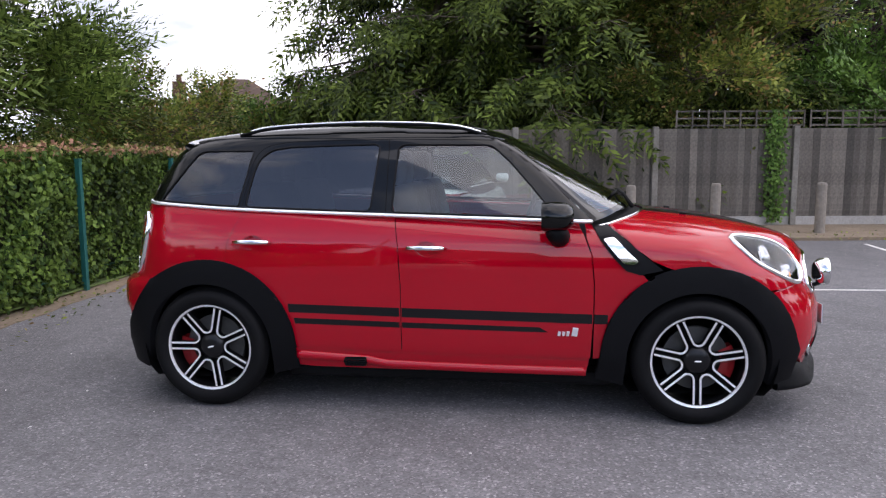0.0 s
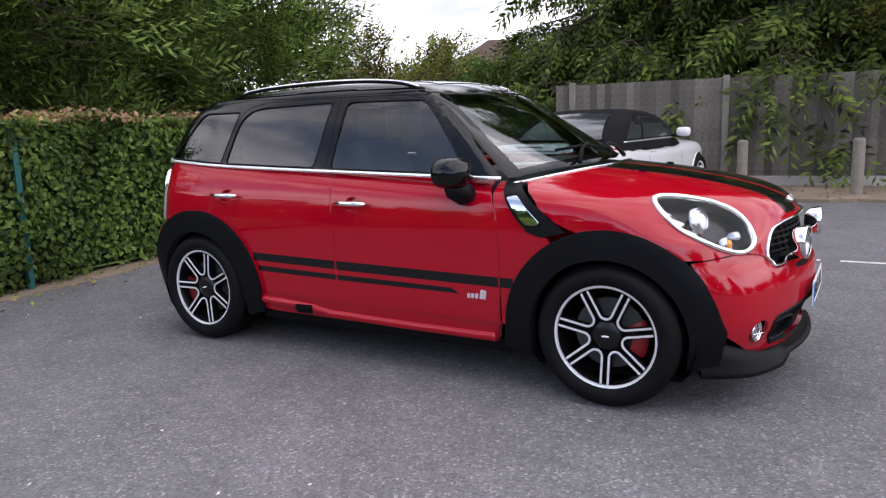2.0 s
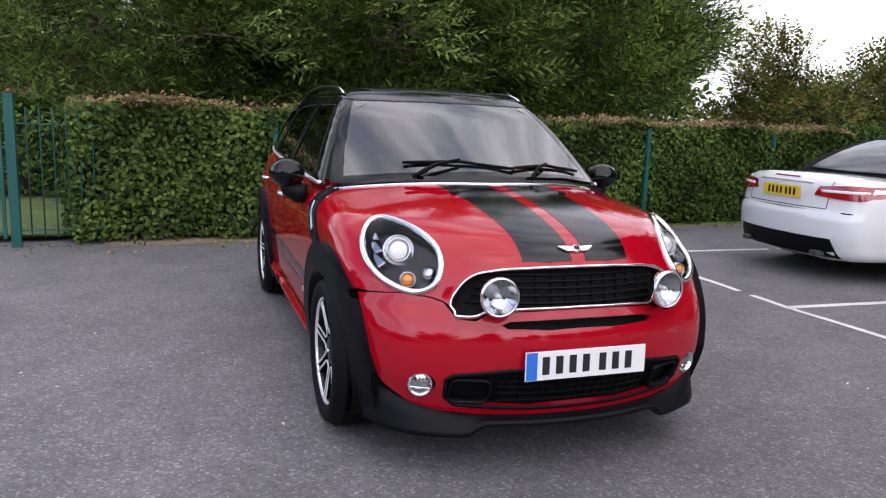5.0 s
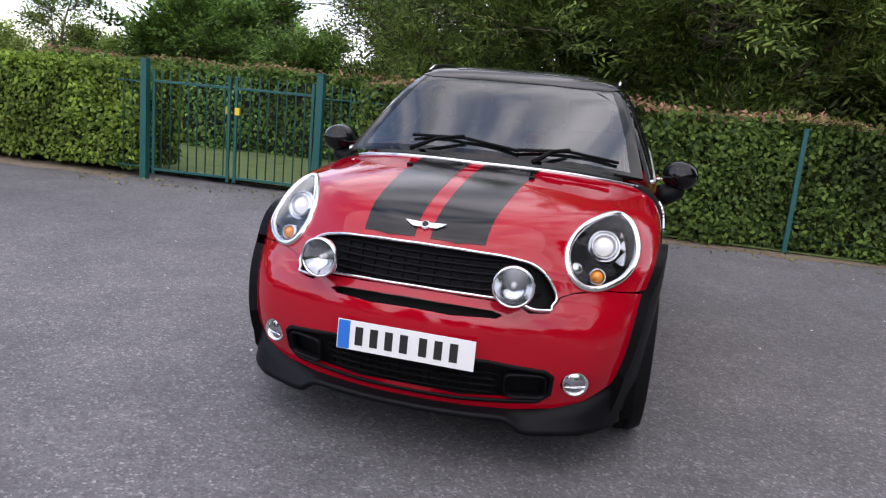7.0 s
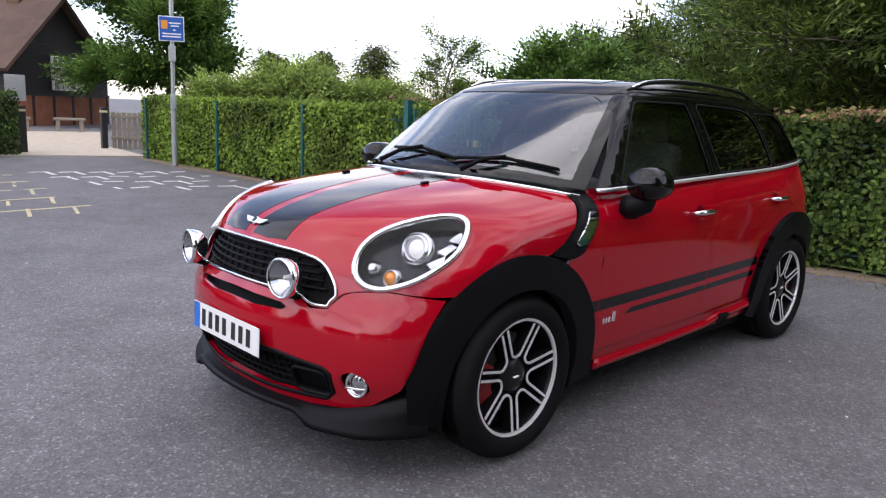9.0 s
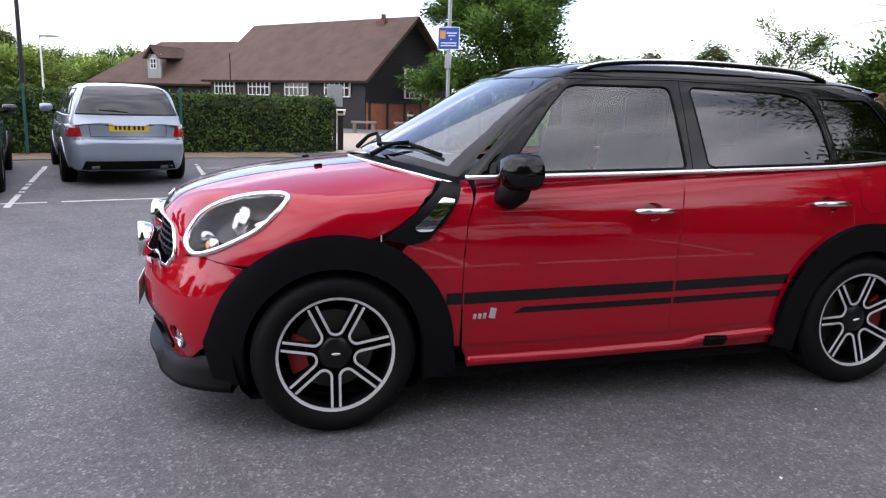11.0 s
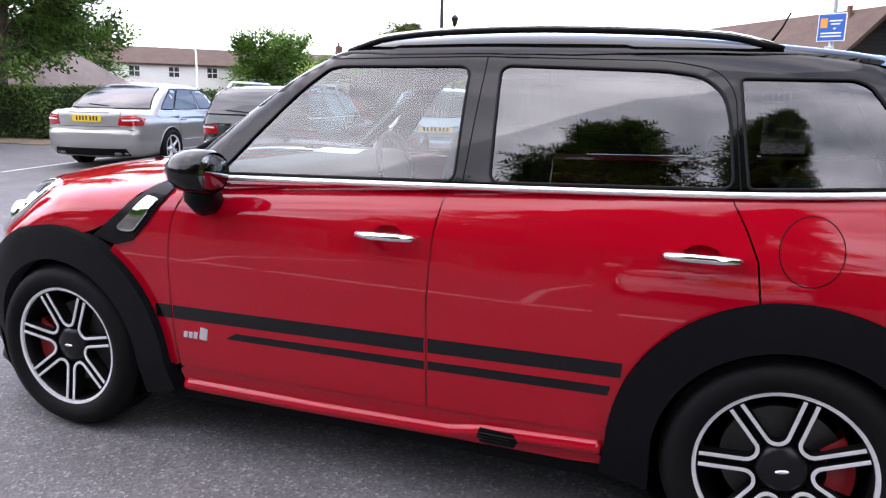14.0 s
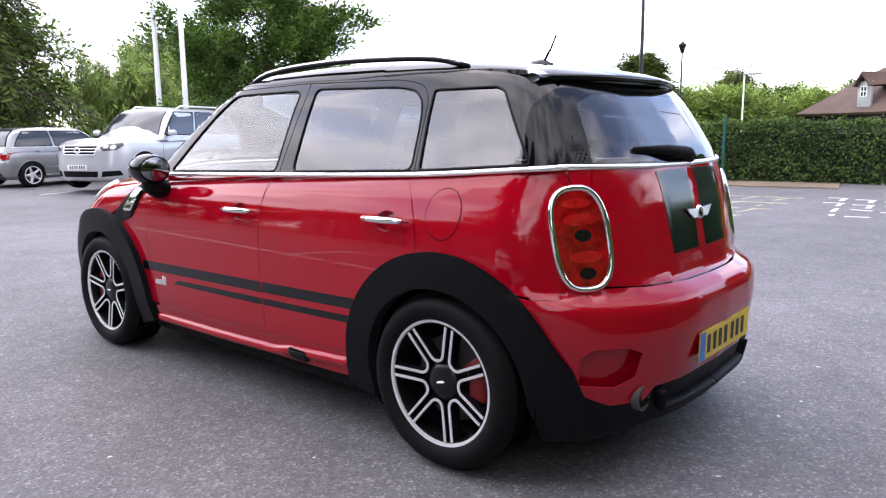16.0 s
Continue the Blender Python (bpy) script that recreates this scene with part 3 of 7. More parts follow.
def tree(name, at, height, spread, material, leafn, leaf, label, seed, kind="broad", trunk=0.16, low=0.25, narrow=0.5, category="tree", clump=None):
    """A tapered trunk with limbs, and a crown of leaves gathered on many twig ends. kind: broad, spruce, willow, weep."""
    rng = np.random.default_rng(seed)
    ob = thing(name, label, category)
    ob.location = (at[0], at[1], float(ground_z(*at)))
    V, F = [], []

    def add(pts, r0, r1):
        v, f = tube(pts, list(np.linspace(r0, r1, len(pts))), 6)
        o = len(V)
        V.extend([tuple(q) for q in v])
        F.extend([tuple(i + o for i in q) for q in f])

    axis = branch_path(rng, (0, 0, -0.1), (0, 0, 1), height * (0.97 if kind == "spruce" else 0.72), 8, 0.02 if kind == "spruce" else 0.07)
    add(axis, trunk, trunk * 0.12)
    tips, dirs = [], []
    limbs = {"spruce": 110, "broad": 24, "willow": 30, "weep": 22}[kind]
    for i in range(limbs):
        u = low + (1 - low) * ((i + rng.uniform(0, 1)) / limbs)
        p = axis[0] + (axis[-1] - axis[0]) * u if kind == "spruce" else axis[min(8, int(u * 8))]
        ang = i * 2.4 + rng.uniform(-0.5, 0.5)
        if kind == "spruce":
            ln = spread * (1 - u) ** 0.75 * rng.uniform(0.75, 1.15) + 0.25
            pts = branch_path(rng, p, (math.cos(ang), math.sin(ang), 0.05), ln, 6, 0.08, -0.05)
        else:
            ln = spread * rng.uniform(0.6, 1.15) * (1.1 - 0.55 * abs(u - 0.45))
            pts = branch_path(rng, p, (math.cos(ang), math.sin(ang), rng.uniform(0.15, 1.1)), ln, 6, 0.16, -0.02 if kind != "weep" else -0.12)
        add(pts, trunk * 0.32 * (1.1 - u * 0.7), 0.01)
        for q in range(2, 7):
            for _ in range({"spruce": 3, "broad": 4, "willow": 5, "weep": 3}[kind]):
                sd_ = np.array([math.cos(ang + rng.uniform(-1.4, 1.4)), math.sin(ang + rng.uniform(-1.4, 1.4)), rng.uniform(-0.3, 0.7)])
                if kind == "spruce":
                    sd_[2] = rng.uniform(-0.7, -0.1)
                    sl = ln * 0.22 * rng.uniform(0.5, 1.2)
                else:
                    sl = ln * 0.34 * rng.uniform(0.4, 1.2)
                end = pts[q] + sd_ * sl
                add([pts[q], (pts[q] + end) / 2 + rng.normal(0, 0.03, 3), end], 0.012, 0.004)
                for w in (0.55, 0.8, 1.0):
                    tips.append(pts[q] + (end - pts[q]) * w)
                    dirs.append(sd_)
    tips, dirs = np.array(tips), np.array(dirs)
    raw("trunk", V, F, M_BARK, ob)
    sz = clump or {"spruce": 0.16, "broad": 0.26, "willow": 0.24, "weep": 0.2}[kind] * (spread / 2.5) ** 0.5
    if kind == "weep":
        idx = rng.integers(0, len(tips), leafn)
        off = rng.normal(0, sz, (leafn, 3))
        off[:, 2] = -np.abs(rng.uniform(0, 1, leafn)) ** 0.8 * rng.uniform(0.3, 1.0, leafn) * height * 0.42
        off[:, :2] *= 0.6
        P = tips[idx] + off
        P[:, 2] = np.maximum(P[:, 2], 0.3)
        out = P - np.array([0, 0, height * 0.4])
        out /= np.linalg.norm(out, axis=1)[:, None]
        out[:, 2] += 0.5
        v, f = leaves(rng, P, out, leaf, 0.75, narrow, 3.0)
    else:
        per = {"spruce": 12, "broad": 7, "willow": 10}[kind]
        n = leafn // per
        pick = np.arange(len(tips)) if kind == "spruce" else rng.permutation(len(tips))[:max(40, int(len(tips) * 0.16))]
        sz = sz if kind == "spruce" else sz * 1.6
        idx = pick[rng.integers(0, len(pick), n)]
        off = rng.normal(0, 1, (n, 3))
        off *= (sz * rng.uniform(0, 1, n) ** (0.5 if kind == "spruce" else 0.3) / np.linalg.norm(off, axis=1))[:, None]
        off[:, 2] *= 0.75
        P = tips[idx] + off
        out = P - np.array([0, 0, height * 0.4])
        out /= np.linalg.norm(out, axis=1)[:, None]
        d = out * 0.5 + dirs[idx] * 0.7 + off / sz * 0.6 + rng.normal(0, 0.3, (n, 3))
        d[:, 2] += {"spruce": -0.75, "broad": 0.15, "willow": 0.3}[kind]
        P[:, 2] = np.maximum(P[:, 2], 0.35)
        v, f = sprays(rng, P, d, out + np.array([0, 0, 0.9]), per, leaf, narrow, {"spruce": 0.34, "broad": 0.5, "willow": 0.42}[kind], {"spruce": 0.05, "broad": 0.0, "willow": -0.05}[kind])
    tagged(leaf_mesh("crown", v, f, material, ob), kind="stuff")
    return ob


# willows behind the hedge beside the car
tree("willow_tree", (-9.0, 5.2), 6.0, 2.2, M_WILLOW, 80000, 0.15, "bushy grey-green willow behind the hedge", 21, "willow", low=0.08, narrow=0.24)
tree("willow_tree", (-8.0, 1.4), 7.2, 3.0, M_WILLOW, 80000, 0.15, "tall bushy willow behind the hedge", 22, "willow", low=0.08, narrow=0.24)
tree("willow_tree", (-9.2, -2.0), 6.6, 2.6, M_WILLOW, 80000, 0.15, "dense willow beyond the gate", 23, "willow", low=0.08, narrow=0.24)
tree("willow_tree", (-14.5, -4.6), 5.6, 2.4, M_WILLOW, 56000, 0.15, "rounded willow beyond the railings", 24, "willow", low=0.08, narrow=0.24)
tree("broadleaf_tree", (-11.5, 3.5), 9.0, 4.0, M_BROAD, 42000, 0.16, "dark broadleaf tree behind the willows", 25, "broad", low=0.1)
tree("broadleaf_tree", (-14.5, -0.5), 8.6, 3.4, M_BROAD, 42000, 0.16, "dark broadleaf tree behind the willows", 26, "broad", low=0.1)
# behind the fence
tree("spruce_tree", (-2.2, 14.2), 20.5, 3.4, M_SPRUCE, 170000, 0.2, "big drooping spruce overhanging the fence", 27, "spruce", 0.24, 0.06, 0.3)
tree("spruce_tree", (2.8, 16.6), 20.5, 6.4, M_SPRUCE, 150000, 0.21, "dark drooping spruce behind the fence", 28, "spruce", 0.24, 0.12, 0.3)
tree("spruce_tree", (0.7, 13.3), 12.5, 3.7, M_SPRUCE, 90000, 0.2, "low-branched spruce hanging over the fence", 36, "spruce", 0.2, 0.1, 0.3)
tree("broadleaf_tree", (3.9, 12.9), 6.8, 2.8, M_OLIVE, 50000, 0.13, "yellowing broadleaf tree hanging over the trellis", 29, "broad", low=0.2)
tree("copper_tree", (8.8, 16.5), 7.6, 2.6, M_PURPLE, 20000, 0.15, "dark copper-leaved tree behind the fence", 30, "broad", low=0.2)
tree("broadleaf_tree", (8.4, 12.9), 4.6, 2.5, M_BROAD, 26000, 0.14, "bright green bush leaning over the fence", 31, "broad", low=0.1)
tree("shrub", (-6.0, 15.0), 3.7, 2.4, M_BROAD, 36000, 0.11, "tangled green shrubs beyond the corner hedge", 32, "broad", low=0.05, category="shrub")
tree("shrub", (-8.6, 12.4), 3.3, 2.4, M_OLIVE, 32000, 0.11, "sunlit green shrubs beyond the corner hedge", 33, "broad", low=0.05, category="shrub")
tree("shrub", (-3.4, 16.8), 3.6, 2.2, M_BROAD, 28000, 0.11, "dark overgrown shrubs below the spruce", 34, "broad", low=0.05, category="shrub")
tree("shrub", (-11.6, 15.0), 2.7, 2.3, M_BROAD, 30000, 0.11, "tangled hedgerow shrubs before the house", 35, "broad", low=0.05, category="shrub")


# ---- the red car: a smooth body shape, cut into panels ----
def smax(a, b, k):
    h = np.maximum(k - np.abs(a - b), 0) / k
    return np.maximum(a, b) + h * h * k * 0.25


side_z = cur((0.15, 0.79), (0.25, 0.812), (0.35, 0.836), (0.6, 0.856), (0.78, 0.861), (0.9, 0.851), (0.98, 0.829), (1.06, 0.796), (1.1, 0.778), (1.25, 0.708), (1.35, 0.658), (1.43, 0.614), (1.5, 0.588), (1.56, 0.562))
side_dx = cur((-2.1, 0.17), (-1.8, 0.07), (-1.5, 0.015), (-1.2, 0), (1.1, 0), (1.5, 0.02), (1.75, 0.062), (2.1, 0.16))
nose_x = cur((0.15, 1.97), (0.3, 2.03), (0.42, 2.072), (0.55, 2.078), (0.62, 2.06), (0.68, 2.03), (0.8, 2.005), (0.86, 1.985), (0.95, 1.94), (1.1, 1.8))
nose_k = cur((0.2, 0.43), (0.45, 0.44), (0.6, 0.49), (0.75, 0.56), (0.83, 0.72), (0.95, 0.95))
bonnet_z = cur((0.6, 1.105), (0.85, 1.09), (1.13, 1.062), (1.4, 1.032), (1.6, 1.0), (1.8, 0.952), (1.9, 0.915), (1.96, 0.885), (2.02, 0.83), (2.1, 0.72))
roof_z = cur((-2.0, 1.40), (-1.8, 1.437), (-1.6, 1.47), (-1.3, 1.514), (-0.9, 1.546), (-0.4, 1.558), (0.0, 1.547), (0.3, 1.515), (0.6, 1.45))
screen_x = cur((1.0, 1.205), (1.09, 1.055), (1.3, 0.68), (1.5, 0.325), (1.6, 0.14))
screen_k = cur((1.0, 0.62), (1.1, 0.57), (1.3, 0.42), (1.5, 0.28))
tail_x = cur((0.15, -1.95), (0.3, -1.985), (0.45, -2.018), (0.57, -2.035), (0.65, -2.03), (0.685, -1.995), (0.712, -1.942), (0.8, -1.925), (1.0, -1.885), (1.1, -1.855), (1.3, -1.735), (1.45, -1.62), (1.6, -1.5))


def f_side(p):
    return np.abs(p[..., 1]) + side_dx(p[..., 0]) - side_z(p[..., 2])


def f_nose(p):
    return p[..., 0] - nose_x(p[..., 2]) + nose_k(p[..., 2]) * np.abs(p[..., 1]) ** 2.15


def f_tail(p):
    return tail_x(p[..., 2]) + 0.65 * np.clip(np.abs(p[..., 1]) - 0.22, 0, 2) ** 2 + 0.03 * np.abs(p[..., 1]) - p[..., 0]


def f_bonnet(p):
    y = np.abs(p[..., 1])
    return p[..., 2] - bonnet_z(p[..., 0]) + 0.085 * (y / 0.74) ** 2.6


def f_roof(p):
    return p[..., 2] - roof_z(p[..., 0]) + 0.026 * (np.abs(p[..., 1]) / 0.6) ** 2.4


def f_screen(p):
    return (p[..., 0] - screen_x(p[..., 2]) + screen_k(p[..., 2]) * p[..., 1] ** 2) * 0.8


def f_low(p):
    return smax(smax(smax(f_side(p), f_nose(p), 0.13), f_tail(p), 0.12), f_bonnet(p), 0.07)


def f_up(p):
    return smax(smax(smax(f_side(p), f_screen(p), 0.05), f_tail(p), 0.07), f_roof(p), 0.1)


def cast(f, org, way, far=2.6):
    """The last place along each ray at which it leaves the body."""
    lo, hi = np.zeros(len(way)), np.full(len(way), far)
    for _ in range(40):
        mid = (lo + hi) / 2
        inside = f(org + way * mid[:, None]) < 0
        lo, hi = np.where(inside, mid, lo), np.where(inside, hi, mid)
    return org + way * lo[:, None]


def grad(f, p):
    e = 1e-3
    g = np.stack([f(p + np.eye(3)[i] * e) - f(p - np.eye(3)[i] * e) for i in range(3)], -1)
    return g / (np.linalg.norm(g, axis=-1)[:, None] + 1e-12)


def on_side(s, f=f_low):
    """Places of side-view points (x, z) on the body's flank; s: +1 left, -1 right."""
    def go(uv):
        o = np.column_stack([uv[:, 0], np.zeros(len(uv)), uv[:, 1]])
        return cast(f, o, np.tile((0.0, s, 0.0), (len(uv), 1)), 1.2)
    return go


def on_front(f=f_low, x0=1.2):
    """Places of front-view points (y, z) on the nose."""
    def go(uv):
        o = np.column_stack([np.full(len(uv), x0), uv[:, 0], uv[:, 1]])
        return cast(f, o, np.tile((1.0, 0.0, 0.0), (len(uv), 1)), 1.6)
    return go


def on_back(f=f_low, x0=-1.2):
    def go(uv):
        o = np.column_stack([np.full(len(uv), x0), uv[:, 0], uv[:, 1]])
        return cast(f, o, np.tile((-1.0, 0.0, 0.0), (len(uv), 1)), 1.6)
    return go


def on_top(f=f_low, z0=0.7):
    """Places of plan-view points (x, y) on the top."""
    def go(uv):
        o = np.column_stack([uv[:, 0], uv[:, 1], np.full(len(uv), z0)])
        return cast(f, o, np.tile((0.0, 0.0, 1.0), (len(uv), 1)), 1.6)
    return go


CEN = np.array((0.95, 0.0, 0.5))
AX = np.array((0.75, 0.0, 0.66))
AX = AX / np.linalg.norm(AX)
AY = np.array((0.0, 1.0, 0.0))
AZ = np.cross(AX, AY)


def to_fan(p):
    """Azimuthal coordinates of places round the front of the car."""
    d = np.atleast_2d(np.array(p, float)) - CEN
    d /= np.linalg.norm(d, axis=1)[:, None]
    th = np.arccos(np.clip(d @ AX, -1, 1))
    ph = np.arctan2(d @ AZ, d @ AY)
    return np.column_stack([th * np.cos(ph), th * np.sin(ph)])


def on_fan(f=f_low):
    def go(uv):
        th = np.linalg.norm(uv, axis=1)
        ph = np.arctan2(uv[:, 1], uv[:, 0])
        d = np.cos(th)[:, None] * AX + np.sin(th)[:, None] * (np.cos(ph)[:, None] * AY + np.sin(ph)[:, None] * AZ)
        return cast(f, CEN, d)
    return go


def resample(poly, step, closed=True):
    out = []
    n = len(poly)
    for i in range(n if closed else n - 1):
        a, b = np.array(poly[i], float), np.array(poly[(i + 1) % n], float)
        k = max(1, int(math.ceil(np.linalg.norm(b - a) / step)))
        out += [a + (b - a) * j / k for j in range(k)]
    if not closed:
        out.append(np.array(poly[-1], float))
    return np.array(out)


def inside(poly, q):
    x, y = q[:, 0], q[:, 1]
    c = np.zeros(len(q), bool)
    j = len(poly) - 1
    for i in range(len(poly)):
        xi, yi = poly[i]
        xj, yj = poly[j]
        m = ((yi > y) != (yj > y)) & (x < (xj - xi) * (y - yi) / (yj - yi + 1e-15) + xi)
        c ^= m
        j = i
    return c


def near_edge(poly, q, d):
    a, b = poly, np.roll(poly, -1, 0)
    m = np.full(len(q), 9.0)
    for i in range(len(a)):
        e = b[i] - a[i]
        t = np.clip(((q - a[i]) @ e) / (e @ e + 1e-15), 0, 1)
        m = np.minimum(m, np.linalg.norm(q - a[i] - t[:, None] * e, axis=1))
    return m < d


def panel(name, outline, place, f, material, parent, label="", holes=(), step=0.035, lip=0.012, off=0.0, edge=None):
    """A panel of the body: an outline with holes in a flat view, laid on the body's surface, with turned-in edges."""
    edge = edge or step * 0.6
    loops = [resample(outline, edge)] + [resample(h, edge) for h in holes]
    pts = np.concatenate(loops)
    lo, hi = loops[0].min(0), loops[0].max(0)
    gx, gy = np.arange(lo[0] + step / 2, hi[0], step), np.arange(lo[1] + step / 2, hi[1], step * 0.87)
    G = np.array([(x + (0.5 * step if r % 2 else 0), y) for r, y in enumerate(gy) for x in gx]).reshape(-1, 2)
    keep = inside(loops[0], G)
    for h in loops[1:]:
        keep &= ~inside(h, G)
    G = G[keep]
    for h in loops:
        if len(G):
            G = G[~near_edge(h, G, step * 0.45)]
    P = np.concatenate([pts, G]) if len(G) else pts
    E, s = [], 0
    for h in loops:
        n = len(h)
        E += [(s + i, s + (i + 1) % n) for i in range(n)]
        s += n
    vo, _, fo, *_ = geometry.delaunay_2d_cdt([Vector(p) for p in P], E, [], 0, 1e-7)
    uv = np.array([tuple(v) for v in vo])
    F = np.array([q for q in fo])
    c = uv[F].mean(1)
    ok = inside(loops[0], c)
    for h in loops[1:]:
        ok &= ~inside(h, c)
    F = F[ok]
    xyz = place(uv)
    nrm = grad(f, xyz)
    t = np.cross(xyz[F[:, 1]] - xyz[F[:, 0]], xyz[F[:, 2]] - xyz[F[:, 0]])
    flip = np.sum(t * nrm[F[:, 0]], 1) < 0
    F[flip] = F[flip][:, ::-1]
    xyz = xyz + nrm * off
    V, faces = [tuple(p) for p in xyz], [tuple(q) for q in F]
    norms = [tuple(n) for n in nrm]
    if lip:
        cnt = {}
        for a, b, d in faces:
            for e in ((a, b), (b, d), (d, a)):
                cnt[e] = 1
        rim = {}
        for a, b in cnt:
            if (b, a) not in cnt:
                for q in (a, b):
                    if q not in rim:
                        rim[q] = (len(V), len(V) + 1)
                        V += [tuple(xyz[q]), tuple(xyz[q] - nrm[q] * lip)]
                        norms += [tuple(nrm[q])] * 2
                faces.append((rim[b][0], rim[a][0], rim[a][1], rim[b][1]))
    me = bpy.data.meshes.new(name)
    me.from_pydata(V, [], [tuple(map(int, q)) for q in faces])
    me.update()
    me.shade_smooth()
    me.normals_split_custom_set_from_vertices(norms)
    return link(name, me, material, parent, label, False)


def bar_on(name, pts, place, f, material, parent, w, h, label="", off=0.0, closed=False, step=0.02):
    """A moulding that follows a line of a flat view along the body: w wide, h proud."""
    q = resample(pts, step, closed)
    c = place(q)
    n = grad(f, c)
    m = len(c)
    t = np.roll(c, -1, 0) - np.roll(c, 1, 0)
    if not closed:
        t[0], t[-1] = c[1] - c[0], c[-1] - c[-2]
    t /= np.linalg.norm(t, axis=1)[:, None] + 1e-12
    s = np.cross(t, n)
    V, F = [], []
    prof = ((-0.5, -0.3), (-0.5, 0.35), (-0.3, 0.85), (0, 1.0), (0.3, 0.85), (0.5, 0.35), (0.5, -0.3))
    for i in range(m):
        for a, b in prof:
            V.append(c[i] + s[i] * a * w + n[i] * (b * h + off))
    k = len(prof)
    for i in range(m if closed else m - 1):
        j = (i + 1) % m
        for a in range(k - 1):
            F.append((i * k + a, j * k + a, j * k + a + 1, i * k + a + 1))
    if not closed:
        F += [tuple(range(k)), tuple((m - 1) * k + a for a in range(k))[::-1]]
    return raw(name, V, F, material, parent, label)


def arc(cx, cz, r, a0, a1, n=24):
    return [(cx + r * math.cos(radians(a0 + (a1 - a0) * i / n)), cz + r * math.sin(radians(a0 + (a1 - a0) * i / n))) for i in range(n + 1)]


def rounded(poly, r, closed=True):
    """The outline with its corners turned into short curves."""
    p = np.array([(float(a), float(b)) for a, b in poly])
    n, out = len(p), []
    for i in range(n):
        if not closed and i in (0, n - 1):
            out.append(tuple(p[i]))
            continue
        a, b, c_ = p[i - 1], p[i], p[(i + 1) % n]
        u, v = a - b, c_ - b
        lu, lv = np.linalg.norm(u), np.linalg.norm(v)
        d = min(r, lu * 0.48, lv * 0.48)
        a, c_ = b + u / lu * d, b + v / lv * d
        out += [tuple((1 - t) ** 2 * a + 2 * t * (1 - t) * b + t * t * c_) for t in (0.0, 0.25, 0.5, 0.75, 1.0)]
    return out


def oval(cx, cy, rx, ry, turn=0.0, n=36, power=2.0):
    out = []
    for i in range(n):
        a = 2 * math.pi * i / n
        u = math.copysign(abs(math.cos(a)) ** (2 / power), math.cos(a)) * rx
        v = math.copysign(abs(math.sin(a)) ** (2 / power), math.sin(a)) * ry
        c, s = math.cos(radians(turn)), math.sin(radians(turn))
        out.append((cx + u * c - v * s, cy + u * s + v * c))
    return out


belt = cur((-1.75, 1.132), (-1.1, 1.092), (-0.25, 1.066), (0.45, 1.048), (0.8, 1.04))
AXF, AXR, HUB = 1.2975, -1.2975, 0.335
R_OUT = 0.470

car = thing("hatchback_car", "red compact crossover car with black roof and stripes", "car")


